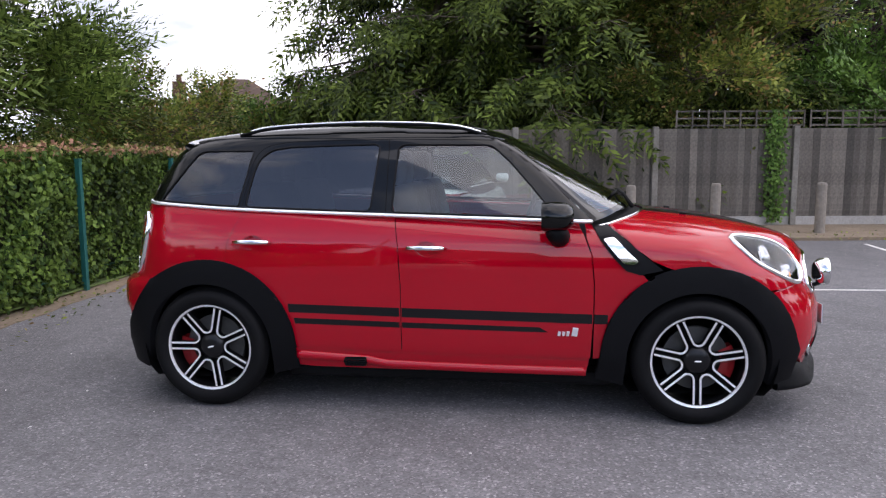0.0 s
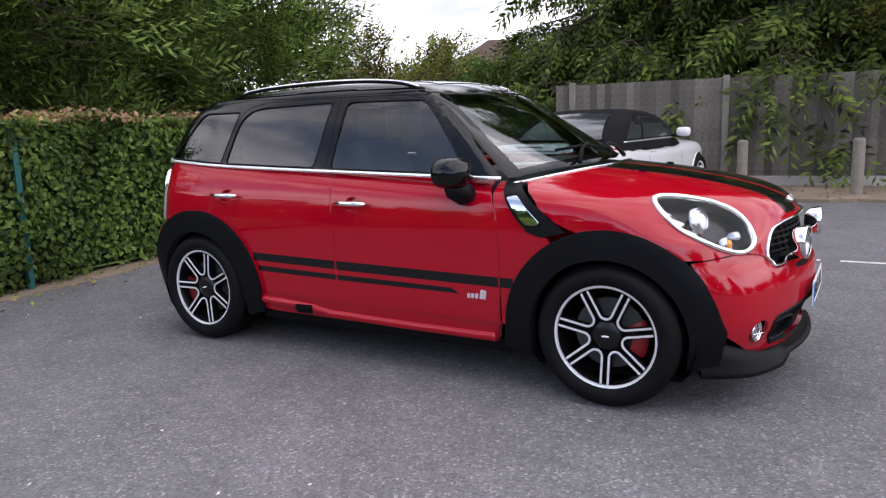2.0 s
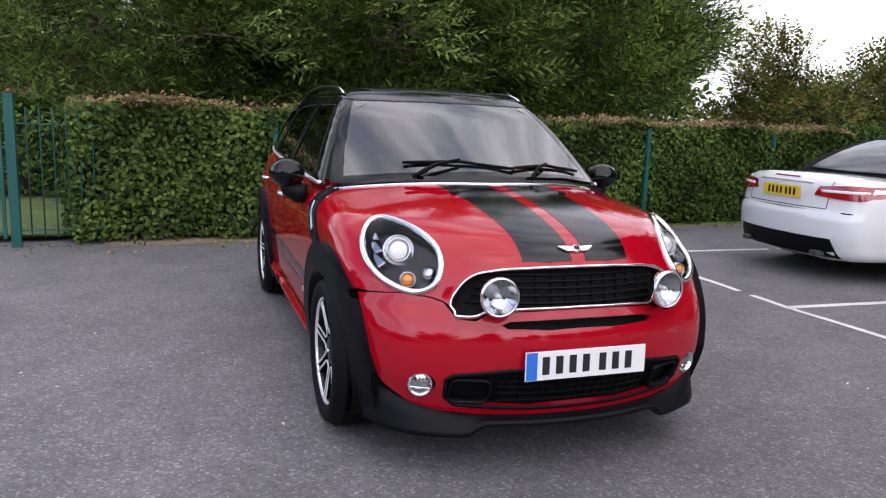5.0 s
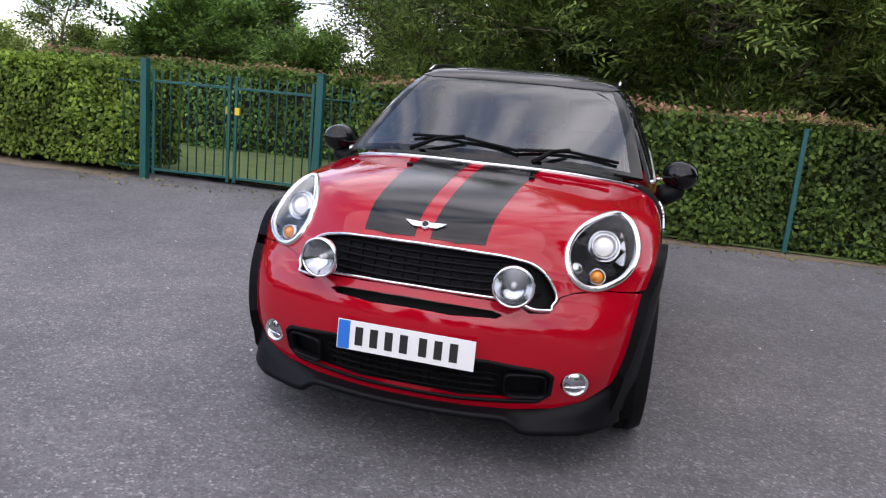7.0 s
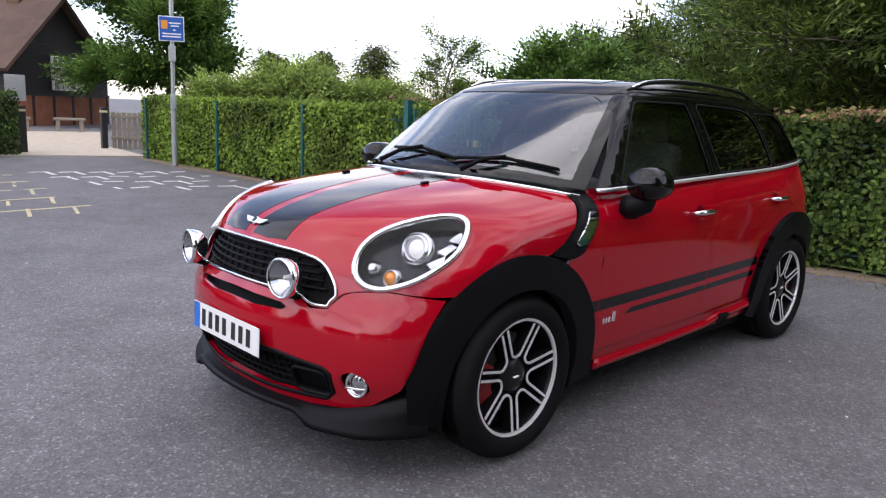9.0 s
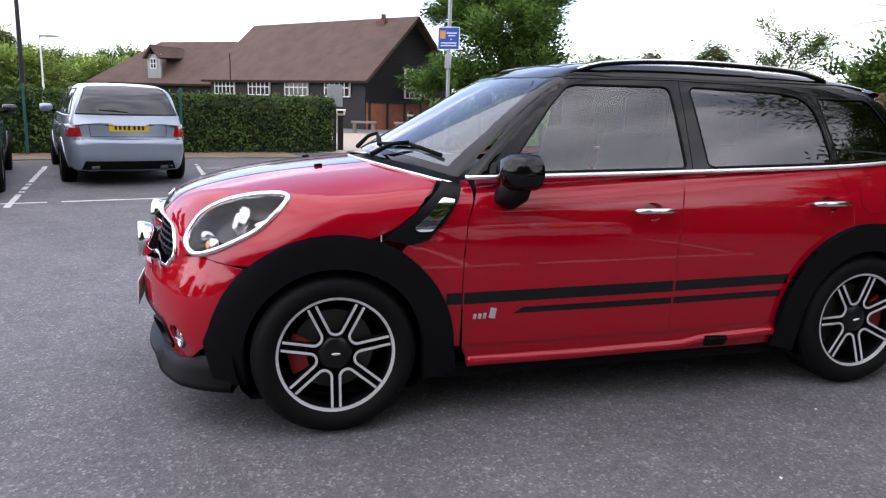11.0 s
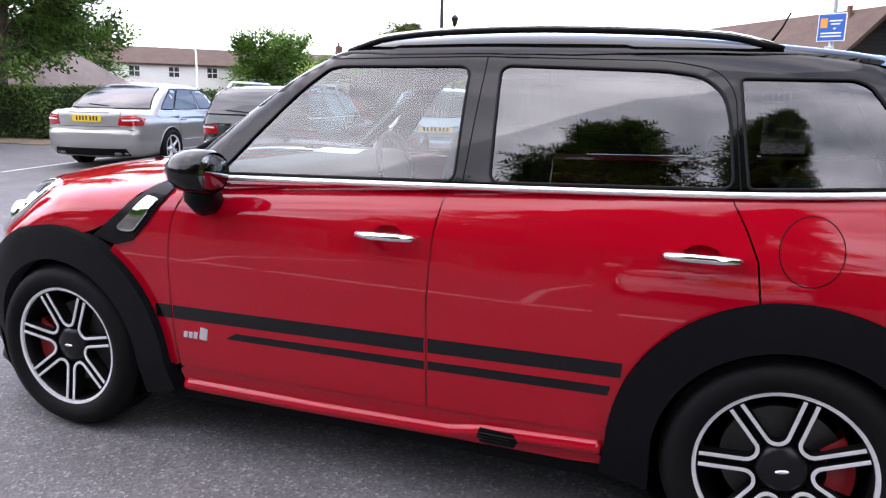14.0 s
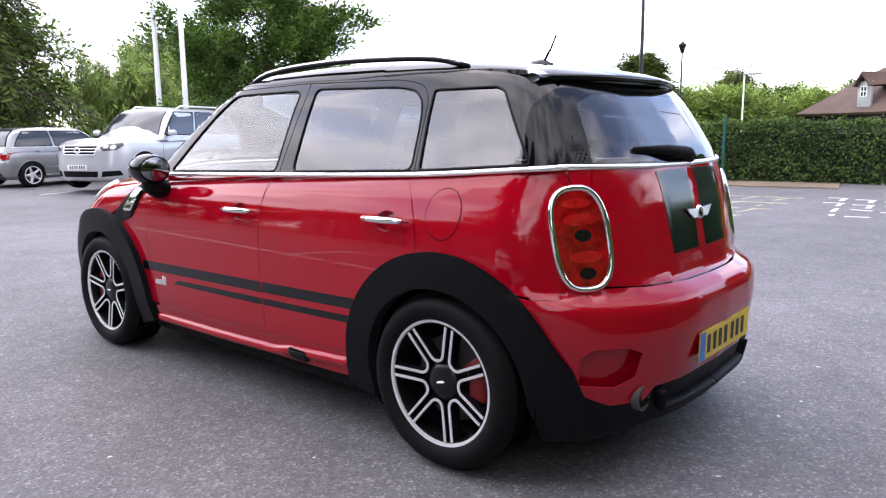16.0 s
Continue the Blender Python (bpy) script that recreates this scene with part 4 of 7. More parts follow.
for s in (1, -1):
    side, top = on_side(s), on_side(s, f_up)
    # doors
    front_door = [(-0.225, 0.335), (-0.225, 0.7), (-0.238, 0.9), (-0.262, belt(-0.262) - 0.012)] + [(x, float(belt(x)) - 0.012) for x in np.linspace(-0.1, 0.69, 6)] + [(0.72, 0.97), (0.757, 0.87), (0.772, 0.72), (0.772, 0.55), (0.762, 0.33)]
    d1 = panel("front_door", front_door, side, f_low, M_RED, car, holes=[oval(-0.09, 0.893, 0.056, 0.04, n=24)])
    rear_door = [(-0.231, 0.335), (-0.231, 0.7), (-0.244, 0.9), (-0.268, belt(-0.268) - 0.012)] + [(x, float(belt(x)) - 0.012) for x in np.linspace(-0.4, -1.095, 6)] + [(-1.14, 1.0), (-1.175, 0.92), (-1.19, 0.812)] + arc(AXR, HUB, R_OUT, 77, 2, 20)
    d2 = panel("rear_door", rear_door, side, f_low, M_RED, car, holes=[oval(-1.035, 0.914, 0.056, 0.04, n=24)])
    quarter = [(-1.101, float(belt(-1.101)) - 0.012), (-1.146, 1.0), (-1.181, 0.92), (-1.196, 0.812)] + arc(AXR, HUB, R_OUT, 78, 128, 16) + [(-1.66, 0.70), (-1.735, 0.70), (-1.752, 0.80), (-1.748, 0.95), (-1.72, 1.06), (-1.695, float(belt(-1.695)) - 0.012)]
    panel("rear_wing", quarter, side, f_low, M_RED, car)
    if s > 0:
        panel("fuel_flap", oval(-1.305, 0.957, 0.077, 0.089), side, f_low, M_RED, car, off=0.0015, lip=0.004)
        bar_on("fuel_flap_gap", oval(-1.305, 0.957, 0.079, 0.091), side, f_low, M_DARK, car, 0.003, 0.001, closed=True)
    # sill
    sill = [(0.755, 0.322), (0.3, 0.326), (-0.3, 0.33), (-0.82, 0.345), (-0.825, 0.25), (-0.7, 0.242), (0.2, 0.238), (0.74, 0.24)]
    sk = panel("side_skirt", sill, side, f_low, M_RED, car, off=0.012, lip=0.05)
    bar_on("skirt_ridge", [(0.74, 0.262), (0.2, 0.262), (-0.3, 0.27), (-0.42, 0.292), (-0.8, 0.31)], side, f_low, M_RED, sk, 0.05, 0.028, off=0.006)
    panel("skirt_vent", [(-0.418, 0.312), (-0.53, 0.312), (-0.545, 0.29), (-0.53, 0.262), (-0.43, 0.262), (-0.41, 0.285)], side, f_low, M_DARK, sk, off=0.034, lip=0.02)
    for k in range(4):
        bar_on("vent_slat", [(-0.418, 0.27 + k * 0.011), (-0.535, 0.27 + k * 0.011)], side, f_low, M_CLAD, sk, 0.004, 0.006, off=0.034)
    # stripes
    for z0, z1, x0, x1 in ((0.567, 0.517, 0.845, 0.776), (0.567, 0.517, 0.768, -0.222), (0.5775, 0.53, -0.235, -0.845)):
        sl = 0.012 if x0 > 0 and x1 < 0 else 0.0
        panel("stripe", [(x0, z0), (x1, z0 + sl), (x1, z1 + sl), (x0, z1)] if x1 > -0.5 else [(x0, 0.579), (x1, 0.588), (x1 + 0.003, 0.542), (x0, 0.531)], side, f_low, M_STRIPE, car, off=0.0012, lip=0.001)
    panel("stripe", [(0.545, 0.466), (0.50, 0.492), (-0.222, 0.501), (-0.222, 0.471)], side, f_low, M_STRIPE, car, off=0.0012, lip=0.001)
    panel("stripe", [(-0.235, 0.5015), (-0.815, 0.511), (-0.808, 0.480), (-0.235, 0.4715)], side, f_low, M_STRIPE, car, off=0.0012, lip=0.001)
    # arch cladding
    for cx, nm in ((AXF, "front_arch"), (AXR, "rear_arch")):
        if nm == "front_arch":
            ring = arc(cx, HUB, 0.487, 178, 14, 30) + [(1.79, 0.40), (1.75, 0.22), (1.64, 0.22)] + arc(cx, HUB, 0.358, 0, 180, 26) + [(0.93, 0.2), (0.79, 0.235)]
        else:
            ring = arc(cx, HUB, 0.487, 150, 2, 28) + [(-0.795, 0.24), (-0.94, 0.2)] + arc(cx, HUB, 0.358, 0, 180, 26) + [(-1.69, 0.2), (-1.80, 0.22), (-1.815, 0.36), (-1.79, 0.46)]
        panel(nm, ring, side, f_low, M_CLAD, car, off=0.034, lip=0.055)
        # wheel well
        v, f = revolve([(0.05, 0.0), (0.40, 0.0), (0.40, 0.30)], 32, "y")
        v[:, 1] = (v[:, 1] + 0.52) * s
        v += np.array((cx, 0, HUB + 0.02))
        v[:, 2] = np.maximum(v[:, 2], 0.16)
        raw("wheel_well", v, f, M_DARK, car)
    # side vent trim
    trim = [(0.76, 1.025), (0.83, 1.02), (0.9, 0.965), (1.0, 0.885), (1.11, 0.80), (1.0, 0.775), (0.93, 0.795), (0.87, 0.855), (0.835, 0.9), (0.80, 0.95)]
    tm = panel("side_vent", trim, side, f_low, M_CLAD, car, off=0.008, lip=0.02)
    panel("vent_recess", [(0.80, 0.96), (0.86, 0.965), (1.0, 0.832), (0.985, 0.82), (0.92, 0.822), (0.885, 0.85)], side, f_low, M_DARK, tm, off=0.0105, lip=0.004)
    panel("vent_insert", rounded([(0.815, 0.946), (0.868, 0.953), (0.99, 0.842), (0.972, 0.828), (0.918, 0.83)], 0.012), side, f_low, M_CHROME, tm, off=0.018, lip=0.01)
    wing = [(0.776, 0.33), (0.778, 0.55), (0.778, 0.72), (0.763, 0.87), (0.735, 0.955), (0.73, 1.02), (0.80, 1.02), (0.86, 0.90), (0.95, 0.80), (1.02, 0.77)] + arc(AXF, HUB, R_OUT, 122, 180, 12)
    panel("front_wing", wing, side, f_low, M_RED, car)
    # chrome waistline
    bar_on("chrome_strip", [(x, float(belt(x)) - 0.004) for x in np.linspace(0.76, -1.70, 30)], on_side(s, f_up), f_up, M_SATIN, car, 0.019, 0.009, off=0.001)
    # glass, pillars
    b = 0.012
    fw = [(-0.285, belt(-0.285) + b), (-0.272, 1.42), (-0.245, 1.437), (0.20, 1.434), (0.245, 1.425), (0.34, 1.34), (0.46, 1.205), (0.585, belt(0.585) + b)]
    rw = [(-0.40, belt(-0.4) + b), (-0.375, 1.425), (-0.40, 1.44), (-0.88, 1.428), (-0.99, 1.412), (-1.052, 1.365), (-1.075, 1.29), (-1.1, belt(-1.1) + b)]
    qw = [(-1.138, belt(-1.138) + b), (-1.108, 1.30), (-1.092, 1.408), (-1.385, 1.408), (-1.425, 1.39), (-1.605, belt(-1.605) + b)]
    shell = [(0.76, belt(0.76)), (0.60, 1.19), (0.46, 1.345), (0.33, 1.46), (0.25, 1.482), (0, 1.503), (-0.6, 1.506), (-1.1, 1.49), (-1.35, 1.464), (-1.54, 1.432), (-1.58, 1.40), (-1.70, belt(-1.69))]
    fw, rw, qw = rounded(fw, 0.03), rounded(rw, 0.035), rounded(qw, 0.016)
    panel("window_surround", shell, top, f_up, M_BLACKP, car, holes=[fw, rw, qw], lip=0.02, label="gloss black pillars and window frames")
    for nm, o, m in (("front_window", fw, M_GLASS), ("rear_window", rw, M_TINT), ("quarter_window", qw, M_TINT)):
        w_ = panel(nm, o, top, f_up, m, car, off=-0.004, lip=0)
        w_.visible_shadow = False
        bar_on("window_seal", o, top, f_up, M_CLAD, w_, 0.009, 0.003, closed=True)
    bar_on("pillar_gap", [(-0.315, belt(-0.3) + 0.01), (-0.325, 1.47)], top, f_up, M_DARK, car, 0.004, 0.0012)
    bar_on("door_gap", rounded([(-1.119, belt(-1.119)), (-1.104, 1.2), (-1.082, 1.37), (-1.03, 1.43), (-0.9, 1.456), (-0.3, 1.468), (0.25, 1.458)], 0.06, False), top, f_up, M_DARK, car, 0.0035, 0.001)
    # door handles
    for dr, hx, hz in ((d1, -0.09, 0.899), (d2, -1.035, 0.92)):
        c = side(np.array([(hx, hz)]))[0]
        v, f = tube([(-0.105, 0, 0), (-0.09, s * 0.034, 0.002), (-0.04, s * 0.043, 0.003), (0.04, s * 0.043, 0.003), (0.09, s * 0.034, 0.002), (0.105, 0, 0)], [0.006, 0.012, 0.0135, 0.0135, 0.012, 0.006], 10)
        raw("door_handle", np.array([tuple(q) for q in v]) + c, f, M_CHROME, dr, "chrome door handle")
        panel("handle_recess", oval(hx, hz - 0.006, 0.056, 0.04, n=24), side, f_low, M_RED, dr, off=-0.024, lip=-0.024, step=0.02)
    # mirror
    mir = thing("door_mirror", "", "")
    mir.name = "door_mirror"
    mir.parent = car
    v, f = revolve([(0.0, -0.075), (0.06, -0.07), (0.085, -0.045), (0.092, -0.01), (0.09, 0.03), (0.082, 0.04)], 28, "x")
    v = v * np.array((-1.4, 0.98, 0.82)) + np.array((0.56, s * 0.93, 1.072))
    raw("mirror_cap", v, f, M_BLACKP, mir)
    v, f = revolve([(0.0, 0.0), (0.08, 0.0), (0.083, 0.004)], 28, "x")
    v = v * np.array((1.0, 0.9, 0.76))
    v[:, 0] += v[:, 1] * s * 0.12
    v = v + np.array((0.509, s * 0.93, 1.072))
    raw("mirror_glass", v, f, M_MIRROR, mir)
    v, f = tube([(0.60, s * 0.83, 0.965), (0.595, s * 0.87, 0.967), (0.58, s * 0.91, 0.99), (0.565, s * 0.925, 1.04)], [0.05, 0.055, 0.056, 0.05], 12)
    raw("mirror_foot", v, f, M_CLAD, mir)
    # roof rail
    rz = cur((0.2, 1.485), (0.05, 1.528), (-0.2, 1.548), (-0.45, 1.553), (-0.8, 1.545), (-1.05, 1.528), (-1.2, 1.492))
    v, f = tube([(x, s * (0.565 - 0.02 * abs(x + 0.5)), float(rz(x))) for x in np.linspace(0.2, -1.2, 24)], 0.011, 8)
    rl = raw("roof_rail", v, f, M_CLAD, car)
    v, f = tube([(x, s * (0.568 - 0.02 * abs(x + 0.5)), float(rz(x)) + 0.008) for x in np.linspace(0.17, -1.17, 24)], 0.007, 6)
    raw("rail_trim", v, f, M_CHROME, rl, "chrome strip along the rail")

# underbody and floor
bm = bmesh.new()
box_bm(3.5, 1.3, 0.1, (0, 0, 0.24), 0.02, None, bm)
part("underbody", bm, M_DARK, car)
part("floor_pan", box_bm(1.75, 1.56, 0.07, (0.0, 0, 0.205), 0.02), M_DARK, car)
part("front_undertray", box_bm(0.26, 0.9, 0.05, (1.76, 0, 0.225), 0.02), M_DARK, car)


def mirror_path(p):
    return list(p) + [(x, -y, z) for x, y, z in reversed(p)]


# bonnet with lamp openings, drawn round the front of the car
half = [(1.115, 0.0, 1.066), (1.092, 0.22, 1.064), (1.03, 0.42, 1.058), (0.955, 0.57, 1.048), (0.85, 0.7, 1.03)]
lowp = [(0.90, 0.985), (0.98, 0.905), (1.06, 0.845), (1.13, 0.815)]
q3 = on_side(1)(np.array(lowp + arc(AXF, HUB, R_OUT, 103, 50, 14) + [(1.70, 0.697), (1.76, 0.705)]))
half += [tuple(p) for p in q3]
fr = on_front()(np.array([(0.66, 0.7125), (0.56, 0.7025), (0.52, 0.69)]))
half += [tuple(p) for p in fr]
grille_half = [(0.0, 0.826), (0.15, 0.824), (0.30, 0.815), (0.40, 0.795), (0.45, 0.765), (0.49, 0.71), (0.502, 0.675)]
half += [tuple(p) for p in on_front()(np.array(grille_half[::-1]))]
bon_out = to_fan(half[:-1] + [half[-1]] + [(x, -y, z) for x, y, z in half[-2:0:-1]])
lamp_yz = oval(0.636, 0.836, 0.122, 0.116, 24, 40, 2.3)


def lamp_fan(s, grow=1.0):
    p = on_front()(np.array([((0.636 + (y - 0.636) * grow) * s, 0.838 + (z - 0.838) * grow) for y, z in lamp_yz]))
    return to_fan(p)


bonnet = panel("bonnet", [tuple(q) for q in bon_out], on_fan(), f_low, M_RED, car, holes=[[tuple(q) for q in lamp_fan(s, 0.98)] for s in (1, -1)], step=0.03, lip=0.015, label="red clamshell bonnet")
for s in (1, -1):
    panel("bonnet_stripe", [(1.118, s * 0.035), (1.4, s * 0.033), (1.7, s * 0.032), (1.93, s * 0.03), (1.978, s * 0.03), (1.975, s * 0.13), (1.955, s * 0.23), (1.9, s * 0.235), (1.6, s * 0.255), (1.25, s * 0.275), (1.082, s * 0.285)], on_top(), f_low, M_STRIPE, bonnet, off=0.0015, lip=0.001, step=0.025)
    # headlamp
    hl = panel("headlamp", [tuple(q) for q in lamp_fan(s, 0.97)], on_fan(), f_low, M_LENS, car, off=0.004, lip=0, step=0.03)
    hl.visible_shadow = False
    bar_on("chrome_ring", [tuple(q) for q in lamp_fan(s, 1.0)], on_fan(), f_low, M_CHROME, hl, 0.024, 0.014, closed=True)
    panel("lamp_bowl", [tuple(q) for q in lamp_fan(s, 0.97)], on_fan(), f_low, M_BOWL, hl, off=-0.055, lip=-0.05, step=0.04)
    for nm, dy, dz, r, m, dep in (("projector", 0.012, 0.025, 0.037, M_HID, -0.02), ("indicator", 0.005, -0.075, 0.024, M_AMBER, -0.022), ("position_lamp", -0.075, -0.045, 0.032, M_SILVER, -0.035)):
        c = on_front()(np.array([((0.636 + dy) * s, 0.838 + dz)]))[0]
        n_ = grad(f_low, c[None])[0]
        v, f = revolve([(0.0, 0.012), (r * 0.6, 0.008), (r * 0.85, 0.0), (r, -0.01), (r * 1.02, -0.035)], 20, "z")
        rot = Vector(n_ * 0.35 + np.array((0.9, 0.05 * s, 0.1))).to_track_quat("Z", "Y").to_matrix()
        v = np.array([tuple(rot @ Vector(q)) for q in v]) + c + n_ * dep
        raw(nm, v, f, m, hl)
        if nm == "indicator":
            v, f = revolve([(r * 1.05, -0.03), (r * 1.1, 0.0), (r * 1.3, 0.002), (r * 1.4, -0.03)], 20, "z")
            v = np.array([tuple(rot @ Vector(q)) for q in v]) + c + n_ * dep
            raw("indicator_ring", v, f, M_SILVER, hl)
        if nm == "projector":
            v, f = revolve([(r * 1.05, -0.03), (r * 1.12, 0.0), (r * 1.3, 0.006), (r * 1.38, -0.012), (r * 1.5, -0.012), (r * 1.62, 0.0), (r * 1.75, -0.03)], 24, "z")
            v = np.array([tuple(rot @ Vector(q)) for q in v]) + c + n_ * dep
            raw("projector_ring", v, f, M_SILVER, hl)
            for q in range(3):
                fin = [((0.636 + 0.075 + 0.012 * q) * s, 0.925 - 0.04 * q), ((0.636 + 0.105) * s, 0.92 - 0.045 * q), ((0.636 + 0.098) * s, 0.893 - 0.045 * q), ((0.636 + 0.07) * s, 0.9 - 0.04 * q)]
                panel("reflector_fin", fin, on_front(), f_low, M_SILVER, hl, off=-0.03, lip=0.01, step=0.04)

# grille
gl = [(y, z) for y, z in grille_half]
low_edge = [(0.487, 0.655), (0.49, 0.64), (0.42, 0.640), (0.37, 0.665), (0.2, 0.674), (0.0, 0.678)]
gout = gl + low_edge
gfull = gout + [(-y, z) for y, z in gout[-2:0:-1]]
grille = panel("radiator_grille", gfull, on_front(), f_low, M_DARK, car, off=-0.03, lip=0.0, step=0.05, label="black mesh radiator grille with chrome surround")
bar_on("chrome_surround", rounded(gfull, 0.03), on_front(), f_low, M_CHROME, grille, 0.012, 0.012, closed=True, off=0.002)
for k in range(5):
    z = 0.695 + k * 0.027
    w = 0.45 - 0.02 * k if z < 0.78 else 0.36
    bar_on("grille_bar", [(-w, z), (w, z)], on_front(), f_low, M_CLAD, grille, 0.012, 0.012, off=-0.03)
for k in range(-7, 8):
    y = k * 0.06
    zt = 0.81 if abs(y) < 0.35 else 0.76
    bar_on("grille_bar", [(y, 0.685), (y, zt)], on_front(), f_low, M_DARK, grille, 0.006, 0.01, off=-0.03)
# bumper
slot = [(0.30, 0.63), (0.33, 0.617), (0.31, 0.604), (0.15, 0.599), (-0.15, 0.599), (-0.31, 0.604), (-0.33, 0.617), (-0.30, 0.63), (-0.15, 0.637), (0.15, 0.637)]
intake = [(0.50, 0.42), (0.525, 0.40), (0.52, 0.325), (0.48, 0.29), (0.2, 0.276), (-0.2, 0.276), (-0.48, 0.29), (-0.52, 0.325), (-0.525, 0.40), (-0.50, 0.42), (-0.3, 0.445), (0.3, 0.445)]
fogs = [oval(s * 0.606, 0.37, 0.05, 0.05, n=24) for s in (1, -1)]
bh = [(0.0, 0.668), (0.2, 0.664), (0.37, 0.654), (0.42, 0.628), (0.488, 0.632), (0.508, 0.664), (0.525, 0.686), (0.56, 0.6975), (0.66, 0.7075)]
b3 = [tuple(p) for p in on_front()(np.array(bh))] + [tuple(p) for p in on_side(1)(np.array([(1.755, 0.6995), (1.70, 0.6915), (1.655, 0.684), (1.72, 0.59), (1.765, 0.47), (1.775, 0.42), (1.80, 0.36)]))]
b3 += [tuple(p) for p in on_front()(np.array([(0.60, 0.262), (0.4, 0.248), (0.2, 0.243), (0.0, 0.242)]))]
bumper_out = to_fan(b3 + [(x, -y, z) for x, y, z in b3[-2:0:-1]])
ff = lambda o: [tuple(q) for q in to_fan(on_front()(np.array(o)))]
bumper = panel("front_bumper", [tuple(q) for q in bumper_out], on_fan(), f_low, M_RED, car, holes=[ff(slot), ff(intake)] + [ff(o) for o in fogs], step=0.03, lip=0.02)
panel("bumper_slot", slot, on_front(), f_low, M_DARK, bumper, off=-0.05, lip=-0.045)
ik = panel("lower_intake", intake, on_front(), f_low, M_DARK, bumper, off=-0.035, lip=-0.035)
bar_on("intake_frame", intake, on_front(), f_low, M_CLAD, ik, 0.016, 0.006, closed=True)
for k in range(4):
    bar_on("intake_bar", [(-0.34, 0.295 + 0.03 * k), (0.34, 0.295 + 0.03 * k)], on_front(), f_low, M_DARK, ik, 0.006, 0.012, off=-0.034)
for k in range(-8, 9):
    bar_on("intake_bar", [(k * 0.04, 0.3), (k * 0.04, 0.41)], on_front(), f_low, M_DARK, ik, 0.004, 0.008, off=-0.034)
for s in (1, -1):
    bar_on("duct_frame", oval(s * 0.435, 0.352, 0.072, 0.05, power=5), on_front(), f_low, M_CLAD, ik, 0.014, 0.02, closed=True, off=-0.015)
    c = on_front()(np.array([(s * 0.606, 0.37)]))[0]
    fog = thing("fog_lamp", "", "")
    fog.parent = car
    rot = Vector((1, 0.25 * s, 0)).to_track_quat("Z", "Y").to_matrix()
    for nm, prof, m in (("fog_ring", [(0.038, -0.02), (0.05, 0.0), (0.047, 0.006), (0.04, 0.004), (0.036, -0.015)], M_CHROME), ("fog_glass", [(0.0, 0.004), (0.025, 0.001), (0.04, -0.006)], M_SILVER)):
        v, f = revolve(prof, 24, "z")
        raw(nm, np.array([tuple(rot @ Vector(q)) for q in v]) + c - np.array((0.012, 0, 0)), f, m, fog)
    bar_on("fog_bar", [(s * 0.57, 0.358), (s * 0.642, 0.358)], on_front(), f_low, M_CHROME, fog, 0.008, 0.004)
    # spot lamps
    sp = thing("spot_lamp", "", "")
    sp.parent = car
    for nm, prof, m in (("shell", [(0.0, -0.05), (0.04, -0.045), (0.066, -0.02), (0.074, 0.01), (0.075, 0.028), (0.07, 0.034), (0.066, 0.03)], M_CHROME), ("lens", [(0.0, 0.034), (0.03, 0.033), (0.052, 0.03), (0.067, 0.026)], M_LENS), ("reflector", [(0.0, -0.02), (0.03, -0.014), (0.05, 0.003), (0.066, 0.024)], M_SILVER), ("bulb", [(0.0, 0.012), (0.009, 0.008), (0.01, -0.02)], M_WPLATE)):
        v, f = revolve(prof, 32, "z")
        rot = Vector((1, 0.12 * s, 0.02)).to_track_quat("Z", "Y").to_matrix()
        raw(nm, np.array([tuple(rot @ Vector(q)) for q in v]) + np.array((2.035, s * 0.36, 0.735)), f, m, sp)
    v, f = tube([(2.03, s * 0.36, 0.67), (2.0, s * 0.36, 0.66), (1.95, s * 0.36, 0.65)], 0.012, 6)
    raw("bracket", v, f, M_CLAD, sp)

# splitter lip: swept round the foot of the bumper
lipf = on_front()(np.array([(t * 0.62, 0.30) for t in np.linspace(0, 1, 26)]))
lips = on_side(1)(np.array([(x, 0.30) for x in np.linspace(1.86, 1.70, 8)]))
lips = lips[lips[:, 1] > 0.64]
path = np.concatenate([lipf, lips])
path = np.concatenate([path[:0:-1] * np.array((1, -1, 1)), path])
tang = np.gradient(path[:, :2], axis=0)
tang /= np.linalg.norm(tang, axis=1)[:, None]
outw = np.column_stack([tang[:, 1], -tang[:, 0]])
outw *= np.sign(np.sum(outw * np.column_stack([np.ones(len(path)), path[:, 1]]), 1))[:, None]
V, F = [], []
for p, o in zip(path, outw):
    a = abs(p[1])
    step_ = 1 / (1 + math.exp(-(a - 0.40) / 0.012))
    low = 0.214 - 0.05 * step_ + 0.05 * max(0.0, a - 0.6)
    up = 0.243 + 0.115 * max(0.0, (a - 0.45) / 0.35) ** 1.5
    outs = 0.035 * (1 - max(0.0, (a - 0.62) / 0.25))
    for e, z in ((-0.06, up + 0.01), (0.004, up), (0.012, (up + low) / 2 + 0.01), (outs, low + 0.03), (outs + 0.004, low + 0.01), (outs - 0.015, low), (-0.10, low + 0.02)):
        V.append((p[0] + o[0] * e, p[1] + o[1] * e, z))
n7 = len(path)
for i in range(n7 - 1):
    for k in range(6):
        F.append((i * 7 + k, i * 7 + k + 1, (i + 1) * 7 + k + 1, (i + 1) * 7 + k))
raw("splitter_lip", V, F, M_CLAD, car, "matt black plastic front splitter")
# washer jets
for s in (1, -1):
    c = on_top()(np.array([(1.3, s * 0.28)]))[0]
    part("washer_jet", box_bm(0.035, 0.022, 0.012, tuple(c + np.array((0, 0, 0.005))), 0.003, pose(0, 0, 0, 0, 6, 0)), M_DARK, bonnet)
